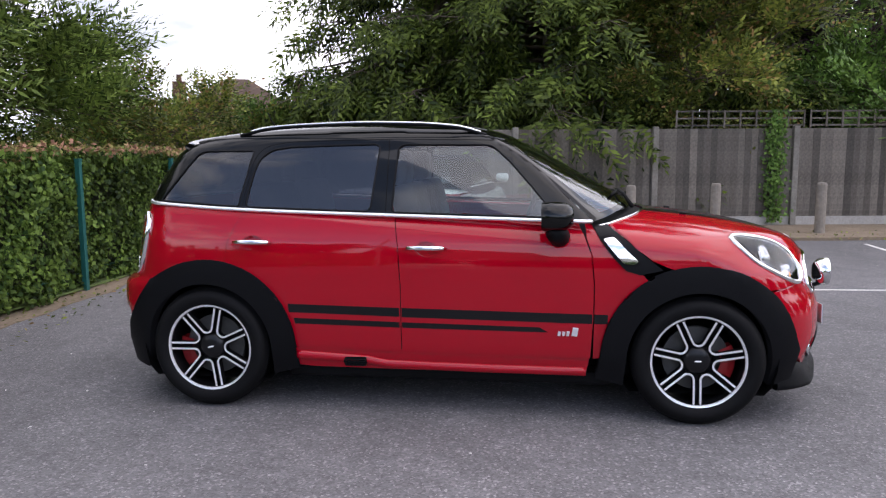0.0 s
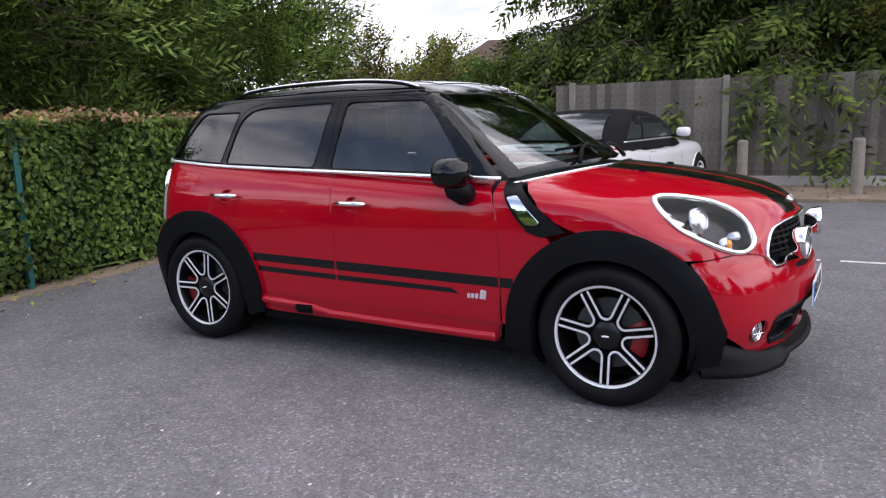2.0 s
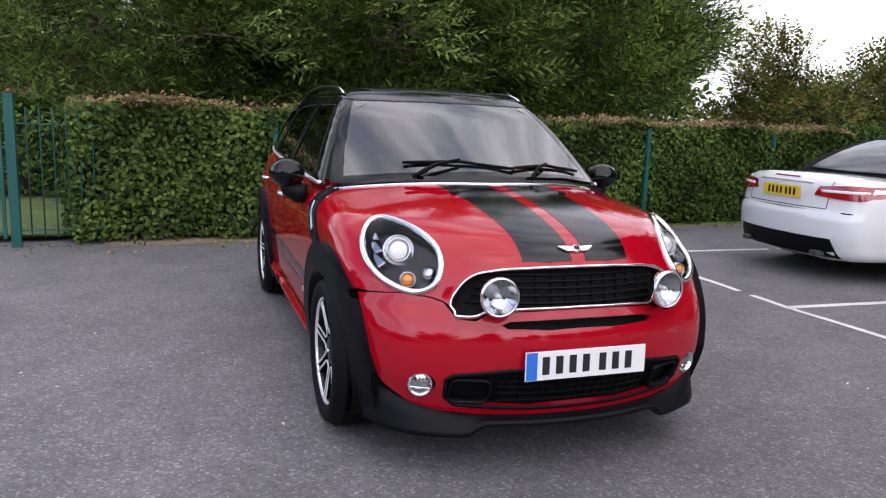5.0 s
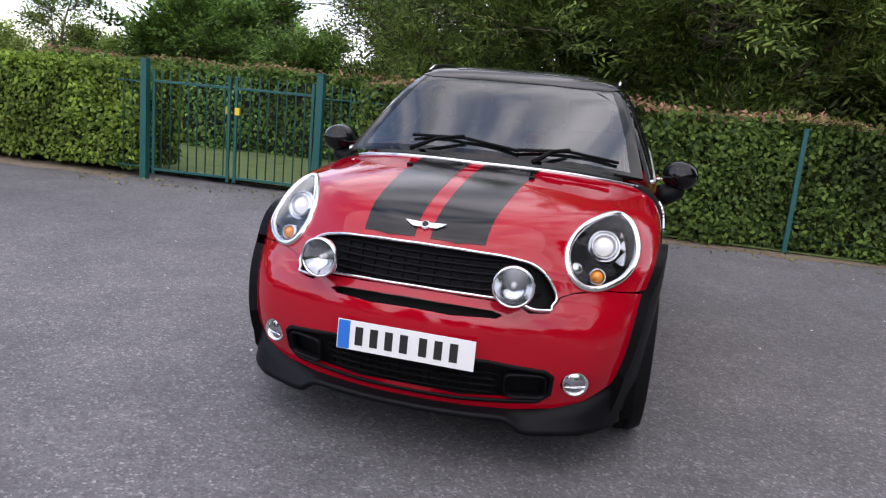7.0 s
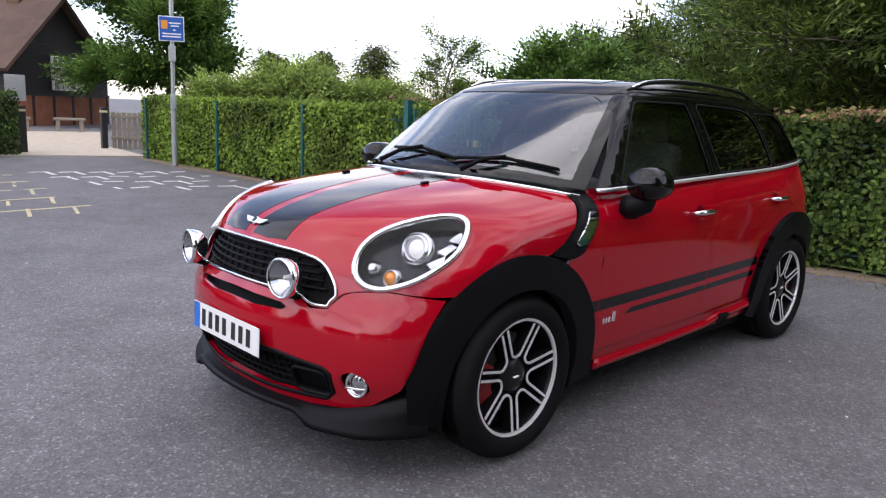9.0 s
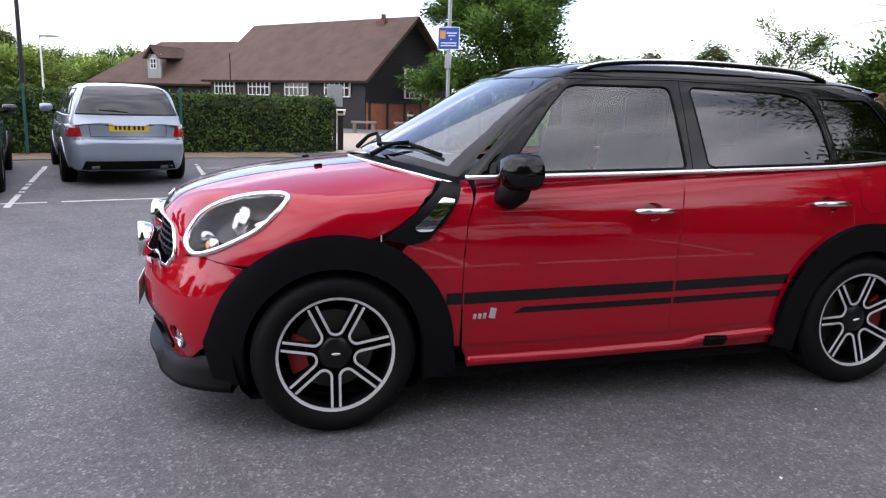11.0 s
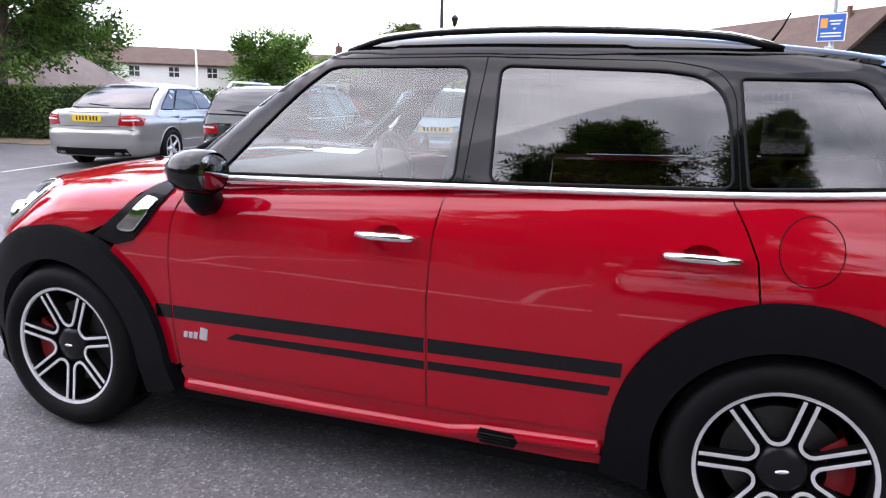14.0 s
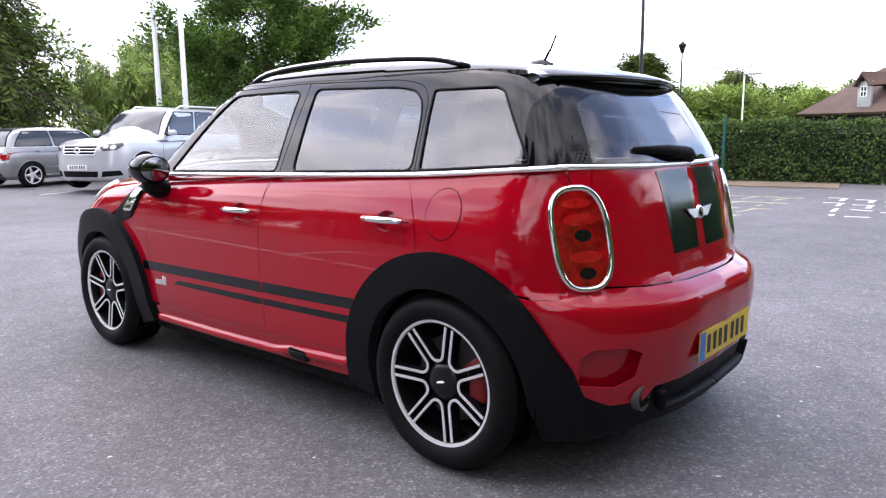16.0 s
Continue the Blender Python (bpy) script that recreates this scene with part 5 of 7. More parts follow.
# windscreen, scuttle, wipers
ws = [(y, z) for y, z in ((0.0, 1.505), (0.3, 1.495), (0.50, 1.472), (0.555, 1.455), (0.6, 1.38), (0.67, 1.22), (0.72, 1.075), (0.5, 1.10), (0.25, 1.115), (0.0, 1.12))]
ws = [(y * 0.955, z) for y, z in ws]
wsf = ws + [(-y, z) for y, z in ws[-2:0:-1]]
scr = panel("windscreen", wsf, on_front(f_up, 0.0), f_up, M_SCREEN, car, lip=0, step=0.05)
scr.visible_shadow = False
fr_o = [(0.0, 1.535), (0.35, 1.52), (0.54, 1.485), (0.60, 1.44), (0.66, 1.30), (0.735, 1.10), (0.75, 1.05), (0.5, 1.085), (0.25, 1.095), (0.0, 1.10)]
panel("screen_frame", fr_o + [(-y, z) for y, z in fr_o[-2:0:-1]], on_front(f_up, 0.0), f_up, M_BLACKP, car, holes=[[(y * 0.995, z) for y, z in wsf]], lip=0.02)
sc = [(1.12, 0.0), (1.097, 0.22), (1.035, 0.42), (0.96, 0.57), (0.855, 0.705), (0.78, 0.73), (0.78, 0.6), (0.9, 0.4), (0.98, 0.2), (1.0, 0.0)]
scuttle = panel("scuttle", sc + [(x, -y) for x, y in sc[-2:0:-1]], on_top(), f_low, M_CLAD, car, off=-0.012, lip=0.01)
bar_on("scuttle_trim", rounded([(0.80, 0.735), (0.85, 0.70), (0.955, 0.57), (1.03, 0.42), (1.092, 0.22), (1.115, 0.0), (1.092, -0.22), (1.03, -0.42), (0.955, -0.57), (0.85, -0.70), (0.80, -0.735)], 0.08, False), on_top(), f_low, M_CHROME, car, 0.012, 0.008)
for yb, y0, y1, zz in ((-0.38, -0.40, 0.16, 1.14), (0.24, 0.15, 0.62, 1.125)):
    pts = on_front(f_up, 0.0)(np.array([(y0, zz), ((y0 + y1) / 2, zz + 0.012), (y1, zz - 0.02)]))
    n_ = grad(f_up, pts)
    wp = thing("wiper", "", "")
    wp.parent = car
    v, f = tube(pts + n_ * 0.014, 0.009, 6)
    raw("blade", v, f, M_DARK, wp)
    mid = pts[1] + n_[1] * 0.026
    v, f = tube([(1.075 - 0.48 * (yb ** 2), yb, 1.09), (mid + np.array((1.04 - 0.45 * yb ** 2, yb, 1.105))) / 2 + np.array((0.01, 0, 0.012)), mid], [0.013, 0.01, 0.008], 6)
    raw("arm", v, f, M_DARK, wp)
# roof
ro = [(0.37, 0.0), (0.345, 0.3), (0.30, 0.50), (0.245, 0.565), (0.0, 0.588), (-0.6, 0.592), (-1.1, 0.578), (-1.4, 0.55), (-1.5, 0.53), (-1.56, 0.3), (-1.58, 0.0)]
sun1 = [(0.19, 0.38), (0.20, 0.0), (0.19, -0.38), (-0.38, -0.4), (-0.38, 0.4)]
roof = panel("roof", ro + [(x, -y) for x, y in ro[-2:0:-1]], on_top(f_up, 1.2), f_up, M_BLACKP, car, step=0.05, lip=0.015, off=0.003, label="gloss black roof")
panel("sunroof", sun1, on_top(f_up, 1.2), f_up, M_PANE, roof, off=0.006, lip=0.004)
# spoiler: carries the roof on past the rear window
V, F = [], []
for y in np.linspace(-0.57, 0.57, 25):
    a = abs(y) / 0.57
    zr = on_top(f_up, 1.2)(np.array([(-1.40, y), (-1.47, y)]))[:, 2]
    xb, zb = -1.685 + 0.15 * a ** 2.2, 1.452 - 0.008 * a ** 2
    for x, z in ((-1.40, zr[0] + 0.002), (-1.47, zr[1] + 0.006), ((xb - 1.47) / 2, (zr[1] + zb) / 2 + 0.009), (xb + 0.012, zb + 0.002), (xb, zb - 0.006), (xb + 0.006, zb - 0.02), (xb + 0.06, zb - 0.034), (-1.5, zb - 0.055)):
        V.append((x, y, z))
for i in range(24):
    for k in range(7):
        F.append((i * 8 + k, i * 8 + k + 1, (i + 1) * 8 + k + 1, (i + 1) * 8 + k))
F += [tuple(range(8)), tuple(24 * 8 + k for k in range(8))[::-1]]
raw("roof_spoiler", V, F, M_BLACKP, car)
v, f = tube([(-1.15, 0, 1.52), (-1.19, 0, 1.555), (-1.22, 0, 1.60), (-1.245, 0, 1.655)], [0.007, 0.006, 0.004, 0.0035], 6)
ant = raw("aerial", v, f, M_DARK, car)
v, f = revolve([(0.0, 0.03), (0.02, 0.026), (0.04, 0.008), (0.045, -0.01)], 16, "z")
raw("aerial_base", v * np.array((1.8, 0.7, 1)) + np.array((-1.16, 0, 1.527)), f, M_BLACKP, ant)
# tail: tailgate, rear glass, bumper
tg = [(0.0, 1.122), (0.35, 1.12), (0.57, 1.116), (0.605, 1.0), (0.625, 0.85), (0.60, 0.724), (0.56, 0.72), (0.45, 0.712), (0.2, 0.706), (0.0, 0.706)]
gate = panel("tailgate", tg + [(-y, z) for y, z in tg[-2:0:-1]], on_back(), f_low, M_RED, car, step=0.04)
for s in (1, -1):
    panel("tailgate_stripe", [(s * 0.035, 1.10), (s * 0.28, 1.098), (s * 0.25, 0.80), (s * 0.035, 0.80)], on_back(), f_low, M_STRIPE, gate, off=0.0015, lip=0.001)
rg = [(0.0, 1.385), (0.4, 1.375), (0.50, 1.34), (0.545, 1.2), (0.565, 1.135), (0.3, 1.135), (0.0, 1.135)]
rgf = rg + [(-y, z) for y, z in rg[-2:0:-1]]
rear_glass = panel("tailgate_glass", rgf, on_back(f_up), f_up, M_TINT, car, lip=0)
rear_glass.visible_shadow = False
fr_o = [(0.0, 1.44), (0.45, 1.43), (0.57, 1.38), (0.63, 1.2), (0.66, 1.125), (0.3, 1.125), (0.0, 1.125)]
panel("glass_surround", fr_o + [(-y, z) for y, z in fr_o[-2:0:-1]], on_back(f_up), f_up, M_BLACKP, car, holes=[rgf], lip=0.02)
bar_on("chrome_strip", [(y, 1.118 + 0.008 * (abs(y) / 0.68) ** 2) for y in np.linspace(-0.68, 0.68, 24)], on_back(f_up), f_up, M_SATIN, car, 0.019, 0.009)
v, f = tube([(-1.845, -0.02, 1.145), (-1.855, 0.02, 1.158), (-1.838, 0.16, 1.172), (-1.8, 0.36, 1.178)], [0.03, 0.026, 0.02, 0.01], 8)
raw("rear_wiper", v, f, M_DARK, car)
rbp = [(0.0, 0.70), (0.2, 0.70), (0.45, 0.706), (0.56, 0.714), (0.60, 0.716), (0.66, 0.717)]
r3 = [tuple(p) for p in on_back()(np.array(rbp))] + [tuple(p) for p in on_side(1)(np.array([(-1.74, 0.69), (-1.66, 0.69), (-1.61, 0.70), (-1.70, 0.60), (-1.765, 0.48), (-1.80, 0.36)]))] + [tuple(p) for p in on_back()(np.array([(0.62, 0.30), (0.5, 0.30), (0.45, 0.36), (0.2, 0.365), (0.0, 0.365)]))]
CEN_F, CEN = CEN, np.array((-0.95, 0.0, 0.6))
AX = np.array((-1.0, 0.0, 0.0))
AZ = np.cross(AX, AY)


def vent_line(s):
    return [(s * 0.54, 0.50), (s * 0.60, 0.528), (s * 0.71, 0.53), (s * 0.735, 0.50), (s * 0.728, 0.40), (s * 0.62, 0.38), (s * 0.55, 0.41)]


rb = to_fan(r3 + [(x, -y, z) for x, y, z in r3[-2:0:-1]])
rbump = panel("rear_bumper", [tuple(q) for q in rb], on_fan(), f_low, M_RED, car, holes=[[tuple(q) for q in to_fan(on_back()(np.array(vent_line(s))))] for s in (1, -1)], step=0.03, lip=0.02, off=0.002)
val = [tuple(p) for p in on_side(1)(np.array([(-1.655, 0.36), (-1.77, 0.42), (-1.80, 0.37)]))] + [tuple(p) for p in on_back()(np.array([(0.62, 0.315), (0.45, 0.31), (0.45, 0.22), (0.6, 0.2)]))] + [tuple(p) for p in on_side(1)(np.array([(-1.78, 0.2), (-1.68, 0.2)]))]
for s in (1, -1):
    panel("rear_valance", [tuple(q) for q in to_fan([(x, y * s, z) for x, y, z in val])], on_fan(), f_low, M_CLAD, car, off=0.004, lip=0.03)
dif = [(0.0, 0.36), (0.44, 0.355), (0.49, 0.30), (0.66, 0.30), (0.70, 0.22), (0.0, 0.2)]
dfo = panel("rear_diffuser", dif + [(-y, z) for y, z in dif[-1:0:-1]][1:] , on_back(), f_low, M_CLAD, car, off=-0.005, lip=0.05)
for s in (1, -1):
    bar_on("diffuser_fin", [(s * 0.42, 0.34), (s * 0.40, 0.27), (0.0, 0.262)], on_back(), f_low, M_CLAD, dfo, 0.03, 0.03)
    v, f = revolve([(0.034, 0.0), (0.045, -0.012), (0.048, -0.09), (0.042, -0.092), (0.039, 0.05)], 24, "x")
    ex = raw("exhaust_pipe", v + np.array((-1.845, s * 0.50, 0.325)), f, M_STEEL, car)
    v, f = revolve([(0.0, -0.08), (0.042, -0.08)], 20, "x")
    raw("pipe_bore", v + np.array((-1.845, s * 0.50, 0.325)), f, M_DARK, ex)
    panel("bumper_vent", vent_line(s), on_back(), f_low, M_RED, rbump, off=-0.035, lip=-0.035)
    bar_on("bumper_vent_edge", vent_line(s), on_back(), f_low, M_RED, rbump, 0.008, 0.003, closed=True)
    # tail lamp on the corner
    ov = [tuple(q) for q in to_fan(on_side(1)(np.array([(-1.765, 0.885)])))]
    u0, v0 = ov[0]
    lamp = []
    for x, z in oval(0, 0, 0.098, 0.178, 0, 40, 2.8):
        lamp.append((u0 + x / 1.05, v0 - z / 1.05))
    lamp = [(u * s, w) for u, w in lamp]
    if s > 0:
        lp3 = [tuple(p) for p in on_side(1)(np.array([(-1.66, 0.694), (-1.74, 0.694)]))] + [tuple(p) for p in on_back()(np.array([(0.64, 0.716), (0.607, 0.722), (0.632, 0.85), (0.612, 1.0), (0.577, 1.114), (0.61, 1.122)]))] + [tuple(p) for p in on_side(1)(np.array([(-1.70, 1.115), (-1.725, 1.06), (-1.753, 0.95), (-1.757, 0.80), (-1.74, 0.704), (-1.66, 0.704)]))]
    panel("lamp_panel", [tuple(q) for q in to_fan([(x, y * s, z) for x, y, z in lp3])], on_fan(), f_low, M_RED, car, off=-0.001)
    tlp = panel("tail_lamp", lamp, on_fan(), f_low, M_REDLENS, car, off=0.012, lip=0.012, step=0.02)
    bar_on("chrome_ring", lamp, on_fan(), f_low, M_CHROME, tlp, 0.024, 0.02, closed=True, off=0.002)
    for dz, r, m in ((0.125, 0.05, M_REDBRT), (0.07, 0.06, M_REDBRT), (0.015, 0.03, M_BOWL), (-0.06, 0.06, M_REDBRT), (-0.118, 0.03, M_BOWL)):
        panel("lamp_cell", [((u0 + x / 1.05) * s, v0 - (z + dz) / 1.05) for x, z in oval(0, 0, r, r * (0.35 if m is M_REDBRT else 0.7), 0, 20)], on_fan(), f_low, m, tlp, off=0.0145 + 0.001 * (dz < 0) + 0.001 * (dz < -0.1) , lip=0.002, step=0.02)
CEN, AX = CEN_F, np.array((0.75, 0.0, 0.66)) / np.linalg.norm((0.75, 0.0, 0.66))
AZ = np.cross(AX, AY)


# wheels
def wheel_parts(parent, R=0.333, rim=0.24, width=0.235, spokes=7, twin=True, caliper=None):
    """Tyre and alloy wheel about the y axis, outer face towards +y at y = 0."""
    h = width
    t = R - rim
    prof = [(rim - 0.004, -0.012), (rim + 0.006, -0.002), (rim + t * 0.35, 0.010), (rim + t * 0.7, 0.004), (R - 0.012, -0.018), (R - 0.003, -0.035)]
    for k in range(4):
        y = -0.045 - k * (h - 0.09) / 3
        prof += [(R, y + 0.006), (R, y - 0.012), (R - 0.007, y - 0.014), (R - 0.007, y - 0.02)]
    prof += [(R - 0.004, -h + 0.03), (R - 0.02, -h + 0.01), (rim + t * 0.5, -h), (rim, -h + 0.02)]
    v, f = revolve(prof, 64, "y")
    raw("tyre", v, f, M_RUBBER, parent)
    v, f = revolve([(rim - 0.03, -h + 0.03), (rim - 0.018, -0.05), (rim - 0.016, -0.022), (rim - 0.01, -0.014)], 48, "y")
    rm = raw("rim", v, f, M_RIMBLK, parent)
    v, f = revolve([(rim - 0.014, -0.02), (rim - 0.012, -0.011), (rim - 0.002, -0.008), (rim + 0.001, -0.014)] if twin else [(rim - 0.028, -0.022), (rim - 0.025, -0.011), (rim - 0.003, -0.008), (rim, -0.014)], 56, "y")
    raw("rim_edge", v, f, M_ALLOY, rm, "", False)
    v, f = revolve([(0.0, -0.026), (0.03, -0.027), (0.055, -0.032), (0.072, -0.042), (0.078, -0.07)], 32, "y")
    raw("hub", v, f, M_RIMBLK if twin else M_ALLOY, rm)
    v, f = revolve([(0.0, -0.0215), (0.018, -0.0215), (0.0185, -0.03)], 20, "y")
    raw("centre_cap", v * np.array((1.0, 1, 0.25 if twin else 1)), f, M_ALLOY, rm)
    v, f = revolve([(0.06, -0.10), (0.165, -0.10), (0.165, -0.125)], 40, "y")
    raw("brake_disc", v, f, M_STEEL, parent, "", False)
    da = 2 * math.pi / spokes
    for k in range(spokes):
        a0 = k * da + math.pi / 2
        if twin:
            # a bright bead round each opening
            hw, ro_ = da / 2, rim - 0.014
            gap = 0.0165
            D = (0.079 - gap) / (1 - math.sin(hw))
            rad = D * math.sin(hw) - gap
            loc = [(D - rad * math.cos(w), rad * math.sin(w)) for w in np.linspace(-math.pi / 2 + hw, math.pi / 2 - hw, 13)]
            ex_, ey_ = loc[-1]
            far_ = []
            for q in range(1, 9):
                r = 0.012 + (ro_ - math.hypot(ex_, ey_)) * q / 8
                far_.append((ex_ + r * math.cos(hw), ey_ + r * math.sin(hw)))
            loc = [(a, -b) for a, b in far_[::-1]] + loc + far_
            path = [(a * math.cos(a0) - b * math.sin(a0), a * math.sin(a0) + b * math.cos(a0)) for a, b in loc if math.hypot(a, b) < ro_ + 0.004]
            V, F = [], []
            P2 = np.array(path)
            tg_ = np.gradient(P2, axis=0)
            tg_ /= np.linalg.norm(tg_, axis=1)[:, None]
            nr_ = np.column_stack([-tg_[:, 1], tg_[:, 0]])
            for p, nn in zip(P2, nr_):
                r = math.hypot(*p)
                yf = -0.012 - 0.018 * (1 - (r - 0.08) / (rim - 0.1))
                for w, dy in ((-0.0056, -0.005), (-0.005, 0.0), (0.0, 0.0008), (0.005, 0.0), (0.0056, -0.005)):
                    V.append((p[0] + nn[0] * w, yf + dy, p[1] + nn[1] * w))
            for i in range(len(P2) - 1):
                for q in range(4):
                    F.append((i * 5 + q, i * 5 + q + 1, (i + 1) * 5 + q + 1, (i + 1) * 5 + q))
            raw("spoke_bead", V, F, M_ALLOY, rm, "", False)
            V2 = []
            for i in range(len(P2)):
                for q, dy in ((0, -0.04), (0, -0.0045), (2, -0.0045), (4, -0.0045), (4, -0.04)):
                    x_, y_, z_ = V[i * 5 + q]
                    V2.append((x_, V[i * 5 + 2][1] + dy, z_))
            raw("spoke_web", V2, F, M_DARK, rm, "", False)
            a1 = a0 + hw
            V, F = [], []
            for r in (0.07, 0.12, 0.18, rim - 0.015):
                for w, dy in ((-0.014, -0.06), (-0.012, -0.03), (0.012, -0.03), (0.014, -0.06)):
                    yf = -0.012 - 0.018 * (1 - (r - 0.08) / (rim - 0.1))
                    V.append((r * math.cos(a1) - w * math.sin(a1), yf + dy, r * math.sin(a1) + w * math.cos(a1)))
            for i in range(3):
                for q in range(3):
                    F.append((i * 4 + q, i * 4 + q + 1, (i + 1) * 4 + q + 1, (i + 1) * 4 + q))
            raw("spoke", V, F, M_DARK, rm, "", False)
        else:
            V, F = [], []
            for r, w in ((0.04, 0.035), (0.1, 0.028), (0.17, 0.024), (rim - 0.01, 0.034)):
                for ww, dy in ((-w, -0.05), (-w * 0.8, -0.012), (w * 0.8, -0.012), (w, -0.05)):
                    V.append((r * math.cos(a0) - ww * math.sin(a0), -0.01 + dy, r * math.sin(a0) + ww * math.cos(a0)))
            for i in range(3):
                for q in range(3):
                    F.append((i * 4 + q, i * 4 + q + 1, (i + 1) * 4 + q + 1, (i + 1) * 4 + q))
            raw("spoke", V, F, M_ALLOY, rm)
    if caliper is not None:
        V, F = revolve([(0.115, -0.055), (0.185, -0.055), (0.185, -0.12), (0.115, -0.12)], 10, "y", radians(55))
        ob = raw("brake_caliper", V, F, M_CALIPER, parent)
        ob.matrix_basis = pose(0, 0, 0, 0, caliper, 0)


wheel = thing("wheel", "", "")
wheel.parent = car
wheel_parts(wheel, caliper=150)
wheel.matrix_basis = pose(AXF, 0.872, HUB, 0, 0, 0)
corner = [(wheel, AXF, 1)]
for x, s in ((AXR, 1), (AXF, -1), (AXR, -1)):
    corner.append((copy_thing(wheel, pose(x, s * 0.872, HUB, 0, 12 if x < 0 else 0, 0 if s > 0 else 180)), x, s))
# calipers sit ahead of the front hubs and behind the rear ones
for w2, x, s in corner:
    for ch in w2.children:
        if ch.name.startswith("brake_caliper"):
            ch.matrix_basis = pose(0, 0, 0, 0, 27 if x * s > 0 else 207, 0)
# plates and badges
def plate(parent, m, material, width=0.52, height=0.111, bars=((0.0, 0.36),), band=True, group=7):
    p = part("number_plate", box_bm(0.004, width, height, (0, 0, 0), 0.001), material, parent)
    p.matrix_basis = m
    if band:
        part("blue_band", box_bm(0.002, 0.045, height * 0.96, (0.0025, -width / 2 + 0.026, 0)), M_BLUE, p)
    k = 0
    for i in range(group):
        y = -width / 2 + 0.085 + i * (width - 0.12) / group + (0.015 if i > 3 else 0)
        part("plate_bar", box_bm(0.002, 0.03, height * 0.62, (0.0025, y, 0)), M_INK, p)
    return p


plate(car, Matrix.Translation((2.088, 0, 0.472)) @ pose(0, 0, 0, 0, -2, 0), M_WPLATE)
plate(car, Matrix.Translation((-2.03, 0, 0.465)) @ pose(0, 0, 0, 0, 0, 180), M_YPLATE)


def wing_badge(name, c, n_, up, w, parent):
    """A round boss with two short wings, as plain shapes."""
    b = thing(name, "", "")
    b.parent = parent
    rot = Matrix((Vector(up).cross(Vector(n_)).normalized(), Vector(up), Vector(n_))).transposed().to_4x4()
    b.matrix_basis = Matrix.Translation(Vector(c) + Vector(n_) * 0.004) @ rot
    v, f = revolve([(0.0, 0.009), (w * 0.2, 0.008), (w * 0.23, 0.0)], 24, "z")
    raw("boss", v, f, M_SATIN, b)
    v, f = revolve([(0.0, 0.011), (w * 0.15, 0.0105), (w * 0.155, 0.006)], 24, "z")
    raw("boss_inlay", v, f, M_STRIPE, b)
    for s in (1, -1):
        bm = bmesh.new()
        o = [(s * w * 0.18, w * 0.12), (s * w, w * 0.17), (s * w * 0.8, 0), (s * w * 0.55, -w * 0.16), (s * w * 0.2, -w * 0.15)]
        fc = bm.faces.new([bm.verts.new((x, y, 0.006)) for x, y in o])
        r = bmesh.ops.extrude_face_region(bm, geom=[fc])
        bmesh.ops.translate(bm, vec=(0, 0, -0.006), verts=[g_ for g_ in r["geom"] if isinstance(g_, bmesh.types.BMVert)])
        bmesh.ops.recalc_face_normals(bm, faces=bm.faces)
        part("badge_wing", bm, M_SATIN, b)


c = on_top()(np.array([(1.945, 0.0)]))
n_ = grad(f_low, c)[0]
wing_badge("bonnet_badge", Vector(c[0]), Vector(n_), Vector((0, 1, 0)).cross(Vector(n_)) * -1, 0.078, car)
c = on_back()(np.array([(0.0, 0.93)]))
n_ = grad(f_low, c)[0]
wing_badge("tailgate_badge", Vector(c[0]), Vector(n_), (Vector((0, 0, 1)) - Vector(n_) * n_[2]).normalized(), 0.12, car)
for s in (1, -1):
    c = on_side(s)(np.array([(0.66, 0.462)]))[0]
    m = Matrix.Translation(Vector(c) + Vector((0, s * 0.002, 0))) @ (pose(0, 0, 0, 90, 0, 180) if s > 0 else pose(0, 0, 0, 90, 0, 0))
    sh = Matrix(((1, 0.35, 0, 0), (0, 1, 0, 0), (0, 0, 1, 0), (0, 0, 0, 1)))
    for x, h in ((-0.058, 0.022), (-0.036, 0.022), (-0.014, 0.024), (0.022, 0.043)):
        b_ = part("side_badge", box_bm(0.015 if x < 0.01 else 0.03, h, 0.004, (0, 0, 0), 0.0012), M_SATIN, car)
        b_.matrix_basis = m @ Matrix.Translation((x, (h - 0.023) * 0.5, 0.001)) @ sh

# cabin
cab = thing("cabin", "", "")
cab.parent = car
part("dashboard", box_bm(0.35, 1.3, 0.22, (0.62, 0, 0.96), 0.06), M_TRIMG, cab, smooth=True)
part("cabin_floor", box_bm(2.6, 1.35, 0.04, (-0.5, 0, 0.42)), M_DARK, cab)
part("parcel_shelf", box_bm(0.45, 1.1, 0.03, (-1.5, 0, 1.02), 0.01), M_DARK, cab)
for x, ys_ in ((0.0, (0.37, -0.37)), (-0.82, (0.36, -0.36))):
    for y in ys_:
        part("seat_cushion", box_bm(0.5, 0.5, 0.18, (x + 0.1, y, 0.58), 0.06), M_SEAT, cab, smooth=True)
        part("seat_back", box_bm(0.15, 0.48, 0.62, (x - 0.2, y, 0.92), 0.06, pose(0, 0, 0, 0, -14, 0)), M_SEAT, cab, smooth=True)
        part("headrest", box_bm(0.1, 0.27, 0.2, (x - 0.3, y, 1.31 if x > -0.5 else 1.25), 0.045), M_SEAT, cab, smooth=True)
v, f = tube([(0.42 + 0.05 * math.sin(a), -0.37 + 0.185 * math.cos(a), 0.98 + 0.175 * math.sin(a)) for a in np.linspace(0, 2 * math.pi, 28)[:-1]], 0.016, 8, True)
raw("steering_wheel", v, f, M_SEAT, cab)
part("rear_view_mirror", box_bm(0.03, 0.22, 0.07, (0.42, 0, 1.36), 0.015), M_DARK, cab)


